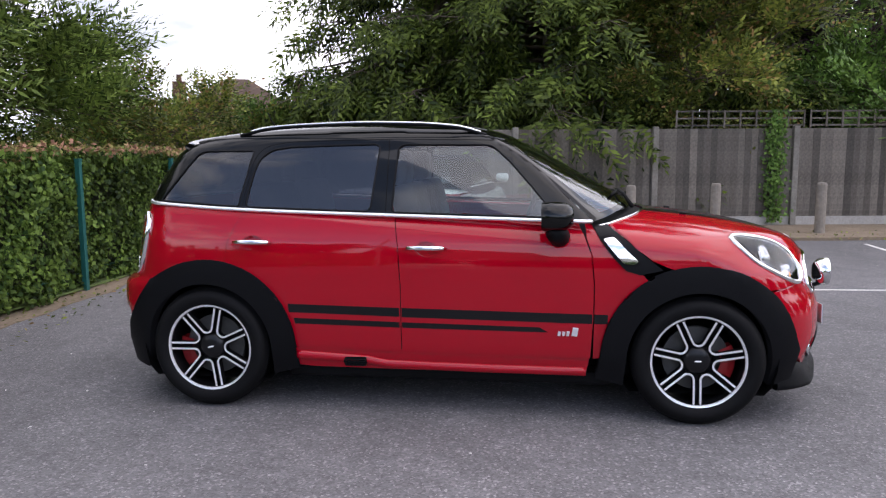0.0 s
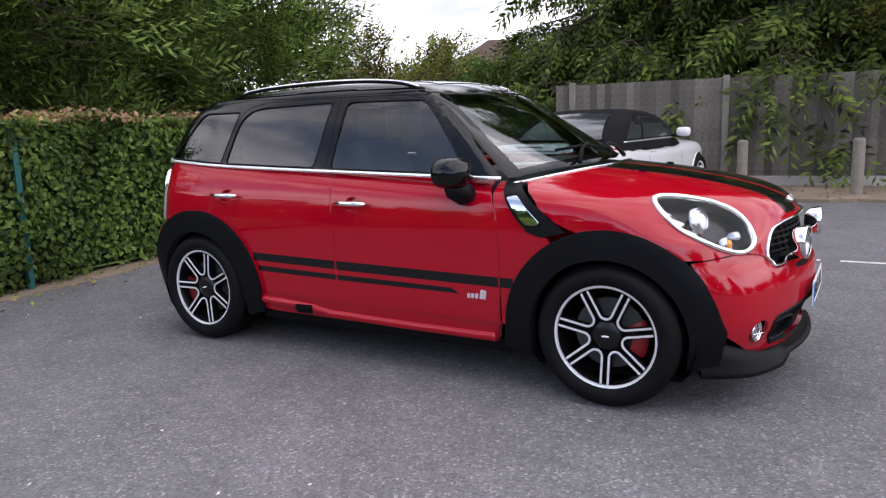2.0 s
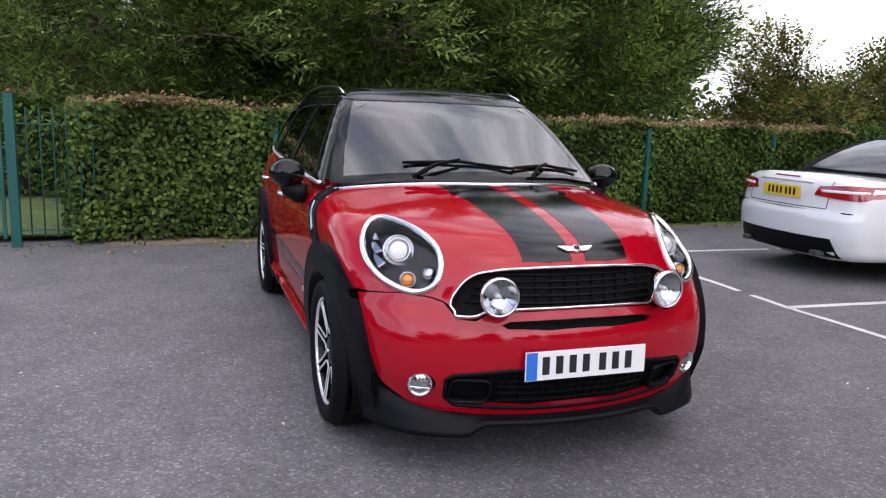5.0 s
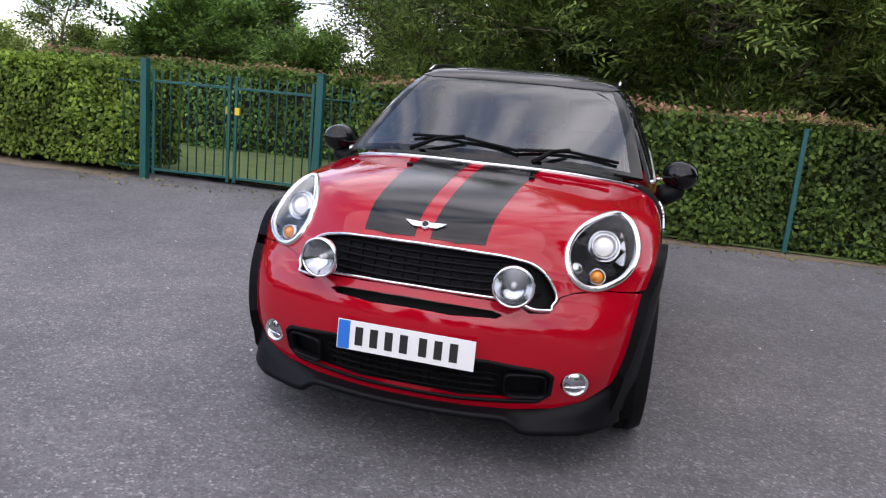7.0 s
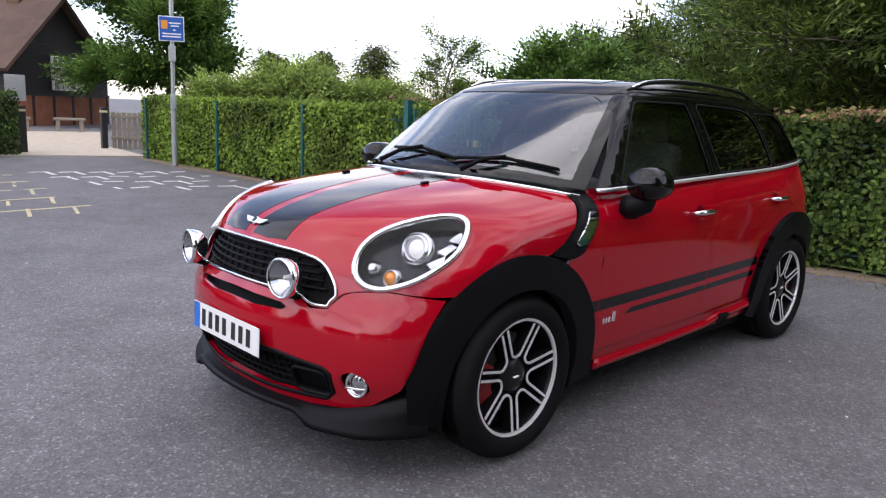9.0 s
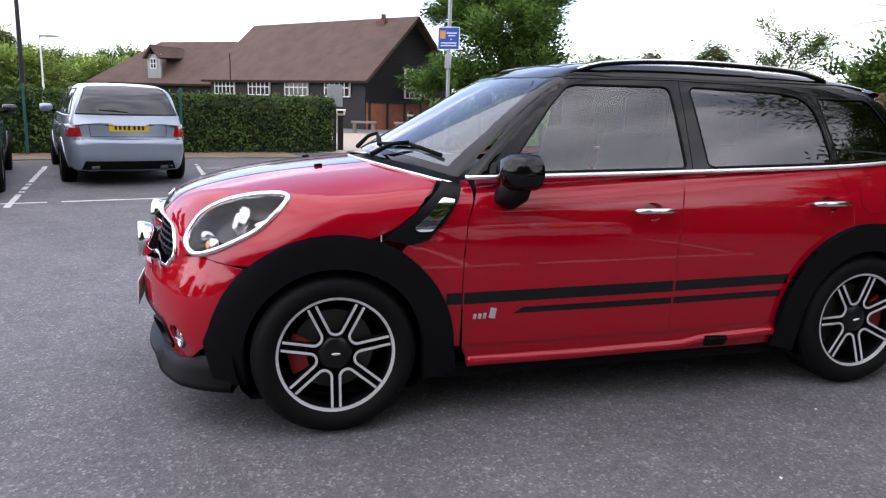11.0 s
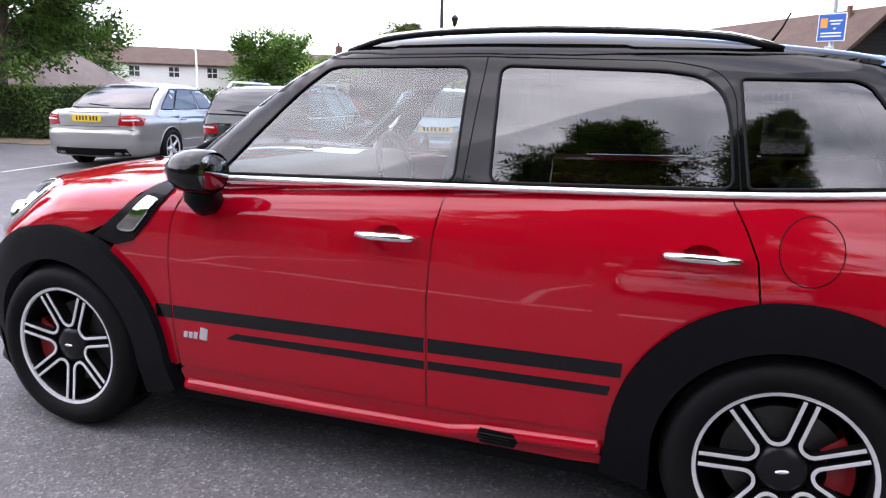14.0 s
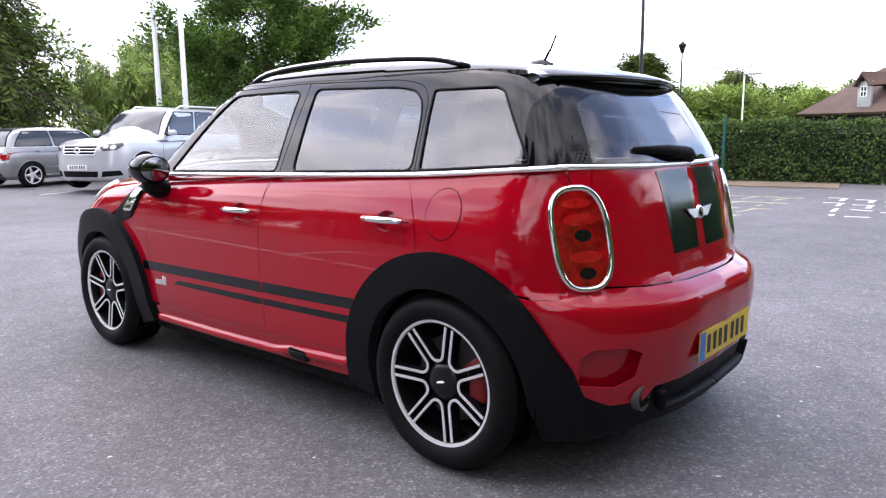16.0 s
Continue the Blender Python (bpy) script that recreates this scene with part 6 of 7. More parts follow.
# a sheet of paper behind the windscreen
bm = bmesh.new()
grid = [[bm.verts.new((-0.105 + 0.21 * a / 4, -0.148 + 0.296 * b / 4, 0.0015 + 0.006 * (a / 4) ** 2 + 0.003 * math.sin(b * 1.3))) for b in range(5)] for a in range(5)]
for a in range(4):
    for b in range(4):
        bm.faces.new((grid[a][b], grid[a + 1][b], grid[a + 1][b + 1], grid[a][b + 1]))
paper = part("paper_sheet", bm, M_SIGNW, None, "", True)
paper.matrix_basis = pose(0.66, -0.24, 1.071, 0, 0, 14)
tagged(paper, "white paper sheet lying flat on the dashboard", "paper")


# ---- railings, gate, fence, signs ----
def cyl(name, r, h, at, material, parent=None, label="", sides=16, top=None):
    v, f = revolve([(0.0, 0.0), (r, 0.0), (r if top is None else top, h), (0.0, h)], sides, "z")
    return raw(name, v + np.array(at), f, material, parent, label, False)


def railing(y0, y1, label, pales):
    fe = thing("railing_fence", label, "fence", "green railings")
    fe.location = (line_x(y0) - (0.0 if pales else 0.16), y0, 0)
    L = math.hypot(y1 - y0, line_x(y1) - line_x(y0))
    ang = math.degrees(math.atan2(y1 - y0, line_x(y1) - line_x(y0)))
    fe.rotation_euler = (0, 0, radians(ang))
    for z in (0.16, 1.2):
        part("rail", box_bm(L, 0.04, 0.012, (L / 2, 0, z)), M_GREEN, fe)
    me = None
    for k in range(int(L / 0.115) if pales else 0):
        v, f = tube([(0, 0, 0.08), (0, 0, 1.33), (0, 0, 1.36)], [0.008, 0.008, 0.002], 6)
        ob = raw("pale", v, f, M_GREEN, fe) if me is None else new("pale", me)
        me = me or ob.data
        ob.parent = fe
        ob.location = (0.08 + k * 0.115, 0, 0)
    return fe


for y0, y1, pl in ((4.75, 2.4, 0), (2.4, -0.46, 0), (-0.46, -2.2, 0), (-2.2, -2.95, 1), (-5.2, -5.6, 1), (-5.6, -7.5, 0), (-7.5, -9.9, 0), (-9.9, -12.4, 0), (7.2, 4.75, 0)):
    railing(y0, y1, "green painted steel railing running through the hedge", pl)
for y in (7.2, 4.75, 2.4, -0.46, -2.98, -5.2, -7.5, -9.9, -12.4):
    gatey = y in (-2.98, -5.2)
    w = 0.085 if gatey else 0.05
    h = 1.47 if gatey else 1.36
    bm = box_bm(w, w, h, (0, 0, h / 2), 0.004)
    box_bm(w + 0.008, w + 0.008, 0.02, (0, 0, h), 0.003, None, bm)
    p_ = part("fence_post", bm, M_GREEN)
    p_.location = (line_x(y) + (0.03 if gatey else 0.0), y, 0)
    tagged(p_, "square green steel gate post" if gatey else "square green steel post standing in the hedge", "post", "railing posts")
for x in (2.6, 5.4, 9.0, 12.4):
    bm = box_bm(0.05, 0.05, 1.35, (0, 0, 0.675), 0.004)
    p_ = part("fence_post", bm, M_GREEN)
    p_.location = (x, south_y(x) + 0.04, float(ground_z(x, south_y(x))))
    tagged(p_, "green steel post standing in the dark hedge", "post", "railing posts")
# gate of two leaves
for ya, yb in ((-3.06, -4.06), (-5.12, -4.1)):
    gt = thing("metal_gate", "closed green steel gate leaf with upright bars", "gate", "gate leaves")
    gt.location = (line_x(ya), ya, 0)
    L = abs(yb - ya)
    gt.rotation_euler = (0, 0, math.atan2(yb - ya, line_x(yb) - line_x(ya)))
    for z in (0.14, 1.22):
        part("gate_rail", box_bm(L, 0.04, 0.03, (L / 2, 0, z), 0.003), M_GREEN, gt)
    for x in (0.02, L - 0.02):
        part("gate_stile", box_bm(0.034, 0.034, 1.28, (x, 0, 0.72), 0.003), M_GREEN, gt)
    for k in range(8):
        v, f = tube([(0.12 + k * (L - 0.2) / 7, 0, 0.14), (0.12 + k * (L - 0.2) / 7, 0, 1.34), (0.12 + k * (L - 0.2) / 7, 0, 1.37)], [0.008, 0.008, 0.002], 6)
        raw("bar", v, f, M_GREEN, gt)
    part("latch", box_bm(0.06, 0.03, 0.09, (L - 0.05, 0.03, 0.95), 0.004), M_YPLATE, gt, "yellowed latch plate")


def fence_y(x):
    return 9.75 + 0.13 * (x - 2.0)


# closeboard fence with concrete posts and a trellis
fence = thing("board_fence", "tall weathered grey closeboard timber fence", "fence")
fence.location = (4, fence_y(4), 0.05)
fence.rotation_euler = (0, 0, math.atan(0.13))
fence_h = 1.66
n_b = 118
bme = None
rr = random.Random(5)
for k in range(n_b):
    x = -7.0 + k * 0.128
    if bme is None:
        bm = bmesh.new()
        vs = [bm.verts.new(q) for q in ((0, 0, 0), (0.138, 0, 0), (0.138, 0.009, 0), (0, 0.022, 0), (0, 0, fence_h), (0.138, 0, fence_h), (0.138, 0.009, fence_h), (0, 0.022, fence_h))]
        for q in ((0, 1, 5, 4), (1, 2, 6, 5), (2, 3, 7, 6), (3, 0, 4, 7), (4, 5, 6, 7), (3, 2, 1, 0)):
            bm.faces.new([vs[i] for i in q])
        bmesh.ops.recalc_face_normals(bm, faces=bm.faces)
        ob = part("board", bm, M_FENCE, fence)
        bme = ob.data
    else:
        ob = new("board", bme)
        ob.parent = fence
    ob.location = (x, rr.uniform(-0.006, 0.006), 0.16)
    ob.rotation_euler = (0, rr.uniform(-0.006, 0.006), 0)
part("gravel_board", box_bm(15.2, 0.04, 0.16, (0.5, 0.0, 0.08)), M_CONC, fence)
for k in range(1, 7):
    part("fence_post", box_bm(0.11, 0.11, 1.86, (-9.32 + k * 2.64, -0.03, 0.93), 0.012), M_POSTC, fence, "weathered grey concrete post")
for k in range(2):
    tr = thing("trellis", "weathered timber trellis along the fence top", "trellis", "trellis panels")
    tr.location = (2.95 + k * 2.5, fence_y(2.95 + k * 2.5) + 0.02, 0.05)
    tr.rotation_euler = (0, 0, math.atan(0.13))
    for z in (1.88, 2.01, 2.14):
        part("lath", box_bm(2.42, 0.02, 0.03, (1.25, 0, z)), M_FENCE, tr)
    for q in range(9):
        part("lath", box_bm(0.03, 0.02, 0.33, (0.05 + q * 0.3, -0.021, 2.0)), M_FENCE, tr)
# timber bollards on the verge
for x, y, h in ((0.4, 8.75, 0.8), (2.04, 8.5, 0.82), (3.4, 8.25, 0.86), (5.2, 8.6, 0.86)):
    v, f = revolve([(0.0, 0.0), (0.085, 0.0), (0.083, h - 0.03), (0.07, h), (0.0, h + 0.01)], 14, "z")
    b_ = raw("bollard", v, f, M_POST, None, "", False)
    b_.location = (x, y, 0.04)
    tagged(b_, "short round weathered timber bollard on the verge", "bollard", "timber bollards")
# ivy on a fence post
rng = np.random.default_rng(8)
P = np.column_stack([rng.normal(4.85, 0.1, 900), np.full(900, fence_y(4.85) - 0.1) + rng.normal(0, 0.03, 900), rng.uniform(0.1, 2.2, 900)])
v, f = leaves(rng, P, np.tile((0, -1.0, 0.2), (900, 1)), 0.07, 0.5, 0.8)
tagged(leaf_mesh("ivy", v, f, M_BROAD), "strand of green ivy climbing the fence", "ivy", "", "stuff")


# painted lines
def line(x0, y0, x1, y1, w=0.08, material=None, label="worn white painted bay line on the asphalt", name="bay_line"):
    d = Vector((x1 - x0, y1 - y0))
    n = Vector((-d.y, d.x)).normalized() * w / 2
    bm = bmesh.new()
    rg_ = random.Random(int((x0 * 7 + y0 * 13) * 100))
    k = max(2, int(d.length / 0.15))
    rows = []
    for i in range(k + 1):
        c = Vector((x0, y0)) + d * i / k
        row = []
        for s in (-1, 1):
            q = c + n * s * rg_.uniform(0.7, 1.1)
            row.append(bm.verts.new((q.x, q.y, float(ground_z(q.x, q.y)) + 0.004)))
        rows.append(row)
    for i in range(k):
        if rg_.random() > 0.06:
            bm.faces.new((rows[i][0], rows[i + 1][0], rows[i + 1][1], rows[i][1]))
    bmesh.ops.recalc_face_normals(bm, faces=bm.faces)
    for f_ in bm.faces:
        if f_.normal.z < 0:
            f_.normal_flip()
    return tagged(part(name, bm, material or M_LINE), label, "road marking", "painted markings", "structure")


line(-2.6, 3.2, 0.05, 3.08, 0.07)
line(0.05, 3.08, 2.85, 3.2, 0.07)
line(2.85, 3.2, 8.0, 3.5, 0.07)
line(-2.45, 3.2, -2.4, 6.8)
line(0.0, 3.1, 0.17, 7.0)
line(2.64, 3.2, 2.78, 7.2)
line(5.3, 3.35, 5.45, 7.4)
line(1.75, -6.6, 6.6, -5.6)
for x in (1.75, 4.15, 6.85, 9.6):
    line(x, -6.2 + 0.1 * x, x + 0.5, -11.0 + 0.19 * x)
line(11.2, -4.1, 12.6, -6.9)
line(13.4, -3.4, 14.4, -6.0)
# worn lettering and hatching painted by the path
rg2 = random.Random(3)
for r in range(4):
    for k in range(6):
        x = -0.3 - 0.42 * k - 0.1 * r
        y = -10.5 + 0.72 * r + 0.1 * k
        if rg2.random() < 0.85:
            a = rg2.uniform(-0.3, 0.3)
            line(x, y, x + 0.3 * math.cos(a), y + 0.3 * math.sin(a), 0.09, None, "worn painted stroke on the asphalt", "marking_stroke")
        if rg2.random() < 0.7:
            line(x + 0.05, y, x + 0.02, y + 0.42, 0.08, None, "worn painted stroke on the asphalt", "marking_stroke")
for r in range(5):
    y = -10.2 + 0.85 * r
    line(2.1, y + 0.2, 0.3, y, 0.07, M_YLINE, "worn yellow painted line on the asphalt", "marking_line")
    for k in range(3):
        x = 0.5 + 0.5 * k
        line(x, y, x + 0.12, y + 0.55, 0.05, M_YLINE, "worn yellow painted stroke on the asphalt", "marking_stroke")
# dead leaves and grit on the asphalt
rng = np.random.default_rng(4)
m = 260
P = np.column_stack([rng.uniform(-4, 7, m), rng.uniform(-8, 8, m), np.zeros(m)])
P[:, 2] = ground_z(P[:, 0], P[:, 1]) + 0.006
keep = ~((np.abs(P[:, 0]) < 2.1) & (np.abs(P[:, 1]) < 0.9))
v, f = leaves(rng, P[keep], np.tile((0, 0, 1.0), (keep.sum(), 1)), 0.022, 0.15, 0.6)
tagged(leaf_mesh("litter", v, f, M_LINE), "scattered pale specks and dry leaf scraps on asphalt", "litter", "", "stuff")
P = np.column_stack([np.concatenate([line_x(0) + rng.uniform(0.0, 0.8, 700) ** 1.5, rng.uniform(-3, 9, 700)]), np.concatenate([rng.uniform(-6, 8, 700), 7.4 + rng.uniform(0, 1.6, 700)]), np.full(1400, 0.02)])
P[:700, 0] -= 0.1 * P[:700, 1]
P[700:, 2] = 0.062
v, f = leaves(rng, P, np.tile((0, 0, 1.0), (1400, 1)), 0.045, 0.35, 0.6)
tagged(leaf_mesh("leaf_litter", v, f, M_OLIVE), "dry fallen leaves along the verge", "litter", "", "stuff")

# parking sign on a steel post
sp_ = thing("parking_sign", "blue and orange parking sign on a galvanised post", "sign")
sp_.location = (-2.62, -10.9, float(ground_z(0, -10.9)))
sp_.rotation_euler = (0, 0, radians(-28))
cyl("post", 0.055, 1.25, (0, 0, 0), M_GALV, sp_)
cyl("post", 0.038, 4.4, (0, 0, 1.25), M_GALV, sp_)
sf = part("sign_panel", box_bm(0.44, 0.015, 0.44, (0.0, 0.05, 2.5), 0.004), M_SIGNW, sp_)
part("sign_face", box_bm(0.41, 0.004, 0.41, (0.0, 0.06, 2.5)), M_SIGNB, sf)
part("orange_patch", box_bm(0.11, 0.004, 0.15, (0.12, 0.064, 2.57)), M_ORANGE, sf)
for k, (w, x, z) in enumerate(((0.2, -0.06, 2.6), (0.14, -0.06, 2.55), (0.04, -0.05, 2.48), (0.32, 0, 2.41), (0.32, 0, 2.36))):
    part("text_bar", box_bm(w, 0.004, 0.022, (x, 0.064, z)), M_SIGNW, sf)
part("control_box", box_bm(0.12, 0.1, 0.28, (0.0, 0.06, 2.06), 0.01), M_GALV, sp_)
part("control_box", box_bm(0.1, 0.09, 0.26, (0.0, 0.06, 1.2), 0.01), M_GALV, sp_)


def gz(x, y):
    return float(ground_z(x, y))


# by the path: notice post, bollards, little gate, benches
npst = thing("notice_board", "grey-backed notice board on a timber post", "sign")
npst.location = (-0.75, -13.9, gz(-0.75, -13.9))
part("post", box_bm(0.08, 0.08, 1.5, (0, 0, 0.75), 0.008), M_BOARD, npst)
part("board", box_bm(0.36, 0.04, 0.5, (0, 0.05, 1.3), 0.006), M_GALV, npst)
for x, y in ((-0.95, -14.3), (-2.95, -15.4)):
    b_ = thing("bollard", "black square timber bollard by the path", "bollard", "path bollards")
    b_.location = (x, y, gz(x, y))
    part("shaft", box_bm(0.13, 0.13, 0.95, (0, 0, 0.475), 0.012), M_BLKPOST, b_)
    part("collar", box_bm(0.135, 0.135, 0.05, (0, 0, 0.86), 0.004), M_YLINE, b_)
wg = thing("wooden_gate", "low grey picket gate panel beside the path", "gate")
wg.location = (-3.15, -15.5, gz(-3.1, -15.5))
wg.rotation_euler = (0, 0, radians(160))
for k in range(7):
    part("picket", box_bm(0.09, 0.02, 0.85, (0.06 + k * 0.115, 0.02, 0.42), 0.004), M_POST, wg)
for z in (0.25, 0.75):
    part("gate_rail", box_bm(0.82, 0.04, 0.07, (0.4, -0.012, z), 0.004), M_POST, wg)
for x, y in ((-3.3, -24.2), (-4.9, -24.0)):
    bn = thing("bench", "low backless timber bench on the path", "bench", "path benches")
    bn.location = (x, y, gz(x, y))
    bn.rotation_euler = (0, 0, radians(-15))
    part("seat", box_bm(0.95, 0.4, 0.08, (0, 0, 0.42), 0.012), M_POST, bn)
    for q in (-0.35, 0.35):
        part("leg", box_bm(0.12, 0.34, 0.38, (q, 0, 0.19), 0.01), M_POST, bn)
lect = thing("lectern_sign", "pale slanted information board on the path", "sign")
lect.location = (-2.3, -24.0, gz(0, -24))
part("stand", box_bm(0.35, 0.1, 0.7, (0, 0, 0.35), 0.01), M_CONC, lect)
part("panel", box_bm(0.5, 0.35, 0.05, (0, 0.05, 0.78), 0.008, pose(0, 0, 0, 30, 0, 0)), M_SIGNW, lect)


# ---- buildings ----
def roof_slab(a, b, c, d, thick, material, name, parent):
    """A sloping slab with corners a, b (eaves) and c, d (ridge)."""
    n = (Vector(b) - Vector(a)).cross(Vector(d) - Vector(a)).normalized()
    if n.z < 0:
        n = -n
    V = [Vector(q) for q in (a, b, c, d)]
    V += [q - n * thick for q in V]
    return raw(name, V, [(0, 1, 2, 3), (7, 6, 5, 4), (0, 4, 5, 1), (1, 5, 6, 2), (2, 6, 7, 3), (3, 7, 4, 0)], material, parent, "", False)


def lattice(parent, x, y, z, w, h, cols, rows, axis):
    """A white casement window standing proud of a wall; axis: 'x' for a wall along x, 'y' for one along y."""
    wd = thing("window", "", "")
    wd.parent = parent

    def bx(sx, sz, dx, dz, dep, m, nm, o=0.0):
        s_ = (sx, dep, sz) if axis == "x" else (dep, sx, sz)
        at = (x + dx, y + o, z + dz) if axis == "x" else (x + o, y + dx, z + dz)
        part(nm, box_bm(*s_, at), m, wd)
    bx(w, h, 0, 0, 0.04, M_PANE, "pane")
    for k in range(cols + 1):
        bx(0.05, h, -w / 2 + w * k / cols, 0, 0.09, M_WHITEW, "mullion")
    for k in range(rows + 1):
        bx(w, 0.05, 0, -h / 2 + h * k / rows, 0.084, M_WHITEW, "transom")
    return wd


def house(name, label, at, turn, length, width, eave, ridge, wall, roofm, over=0.35, hip=0.0, chim=(), category="building"):
    """Walls and a pitched roof; the ridge runs along x from 0 to length."""
    h = thing(name, label, category)
    h.location = (at[0], at[1], at[2] if len(at) > 2 else gz(at[0], at[1]))
    h.rotation_euler = (0, 0, radians(turn))
    t = 0.25
    hw = width / 2
    for y in (-hw + t / 2, hw - t / 2):
        part("wall", box_bm(length - 2 * t, t, eave, (length / 2, y, eave / 2)), wall, h)
    for x in (0, length - t):
        bm = bmesh.new()
        pts = [(-hw, 0), (hw, 0), (hw, eave), (0, ridge - 0.12 if not hip else eave), (-hw, eave)]
        v0 = [bm.verts.new((x, a, b)) for a, b in pts]
        v1 = [bm.verts.new((x + t, a, b)) for a, b in pts]
        bm.faces.new(v0)
        bm.faces.new(v1[::-1])
        for i in range(5):
            bm.faces.new((v0[i], v1[i], v1[(i + 1) % 5], v0[(i + 1) % 5]))
        bmesh.ops.recalc_face_normals(bm, faces=bm.faces)
        part("gable_wall", bm, wall, h)
    dz = (ridge - eave) / hw * over
    for s in (-1, 1):
        roof_slab((-over, s * (hw + over), eave - dz), (length + over, s * (hw + over), eave - dz), (length + over - hip, 0, ridge), (-over + hip, 0, ridge), 0.14, roofm, "roof", h)
    if hip:
        for x0, x1, q in ((-over, -over + hip, 0), (length + over, length + over - hip, 1)):
            raw("roof_hip", [(x0, -hw - over, eave - dz), (x0, hw + over, eave - dz), (x1, 0, ridge), (x0, -hw - over, eave - dz - 0.12), (x0, hw + over, eave - dz - 0.12)], [(0, 1, 2), (0, 3, 4, 1)], roofm, h, "", False)
    for x, zc in chim:
        ch = part("chimney", box_bm(0.55, 0.5, zc + 1.6, (x, 0.2, ridge - 1.1 + zc / 2), 0.02), M_CHIM, h)
        cyl("chimney_pot", 0.11, 0.3, (x, 0.2, ridge - 0.3 + zc), M_CHIM, ch)
    return h


BT = math.degrees(math.atan2(-0.79, 0.61))
barn = house("barn", "black weatherboarded barn with brown tiled roof", (-6.6, -30.2), BT, 10.6, 6.4, 2.35, 5.05, M_BOARD, M_TILE, chim=((1.6, 0.15),))
# brick plinth with timber studs on the gable, casements
part("brick_plinth", box_bm(0.06, 6.3, 1.15, (-0.035, 0, 0.575)), M_BRICK, barn)
for q in range(6):
    part("timber_stud", box_bm(0.05, 0.12, 1.15, (-0.075, -3.0 + q * 1.2, 0.575)), M_BOARD, barn)
part("timber_rail", box_bm(0.05, 6.3, 0.12, (-0.076, 0, 1.2)), M_BOARD, barn)
lattice(barn, -0.06, 0.1, 2.05, 0.95, 1.3, 3, 3, "y")
lattice(barn, -0.06, -1.0, 2.05, 0.95, 1.3, 3, 3, "y")
for q in range(4):
    lattice(barn, 1.6 + q * 2.6, 3.26, 1.75, 1.5, 0.75, 5, 2, "x")
for q in range(26):
    part("weatherboard", box_bm(0.03, 6.2 - max(0, (1.3 + q * 0.16 - 2.35)) * 2.37, 0.02, (-0.02, 0, 1.3 + q * 0.16)), M_BOARD, barn) if 1.3 + q * 0.16 < 4.8 else None
cyl("roof_lamp", 0.03, 1.3, (8.5, 3.6, 2.0), M_BLKPOST, barn)
wing2 = house("barn", "lower tiled barn range with a small dormer", (-0.6, -39.4), -38, 9.5, 6.2, 2.1, 4.3, M_BOARD, M_TILE, hip=2.4)
dm = thing("dormer", "", "")
dm.parent = wing2
part("dormer_front", box_bm(0.9, 0.12, 1.6, (5.2, 3.0, 2.6)), M_GALV, dm)
roof_slab((4.6, 3.3, 3.2), (4.6, 0.8, 3.3), (5.2, 0.8, 3.9), (5.2, 3.3, 3.9), 0.1, M_TILE, "dormer_roof", dm)
roof_slab((5.8, 3.3, 3.2), (5.8, 0.8, 3.3), (5.2, 0.8, 3.9), (5.2, 3.3, 3.9), 0.1, M_TILE, "dormer_roof", dm)
lattice(wing2, 5.2, 3.08, 2.9, 0.4, 0.5, 2, 2, "x")
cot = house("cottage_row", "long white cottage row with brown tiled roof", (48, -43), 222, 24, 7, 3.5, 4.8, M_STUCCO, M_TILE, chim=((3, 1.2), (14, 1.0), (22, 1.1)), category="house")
for q in range(8):
    lattice(cot, 2 + q * 2.9, -3.52, 2.75, 0.8, 0.8, 2, 2, "x")
hut = house("outbuilding", "low building with a grey-brown hipped roof", (25.6, -15.5), 200, 6.2, 7, 1.3, 3.1, M_BOARD, mat("grey_brown_tiles", (0.17, 0.13, 0.11), 0.85, scale=14, vary=0.3, bump=0.3), hip=2.2)
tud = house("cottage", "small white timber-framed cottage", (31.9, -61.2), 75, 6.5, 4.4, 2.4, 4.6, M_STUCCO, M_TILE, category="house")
for q in range(4):
    part("timber_stud", box_bm(0.06, 0.14, 2.2, (-0.04, -1.5 + q * 1.0, 2.1)), M_BOARD, tud)
hou = house("house", "brick bungalow with a hipped tiled roof and chimneys", (-15.6, 25.0), 24, 6.6, 6.6, 2.6, 4.75, M_BRICK, M_TILE, hip=3.2, chim=((0.9, 0.15), (5.9, 0.1)), category="house")
far_h = house("house", "distant brick house with a red tiled roof", (-40, -27), 60, 8, 6, 2.6, 4.9, M_BRICK, M_TILE, category="house")


# ---- lamp posts and flag poles ----
def lamp_post(x, y, h, r, material, label, head=None):
    lp = thing("lamp_post", label, "lamp post", "lamp posts")
    lp.location = (x, y, gz(x, y))
    cyl("pole", r, h, (0, 0, 0), material, lp, "", 12, r * 0.6)
    cyl("base", r * 1.5, 0.9, (0, 0, 0), material, lp, "", 12, r * 1.35)
    if head == "lantern":
        v, f = revolve([(0.0, 0.0), (0.08, 0.02), (0.17, 0.34), (0.2, 0.36), (0.05, 0.5), (0.0, 0.56)], 8, "z")
        raw("lantern", v + np.array((0, 0, h)), f, M_BLKPOST, lp)
    if head == "arm":
        part("lamp_head", box_bm(0.9, 0.18, 0.1, (-0.4, 0, h), 0.03), M_GALV, lp)
    return lp


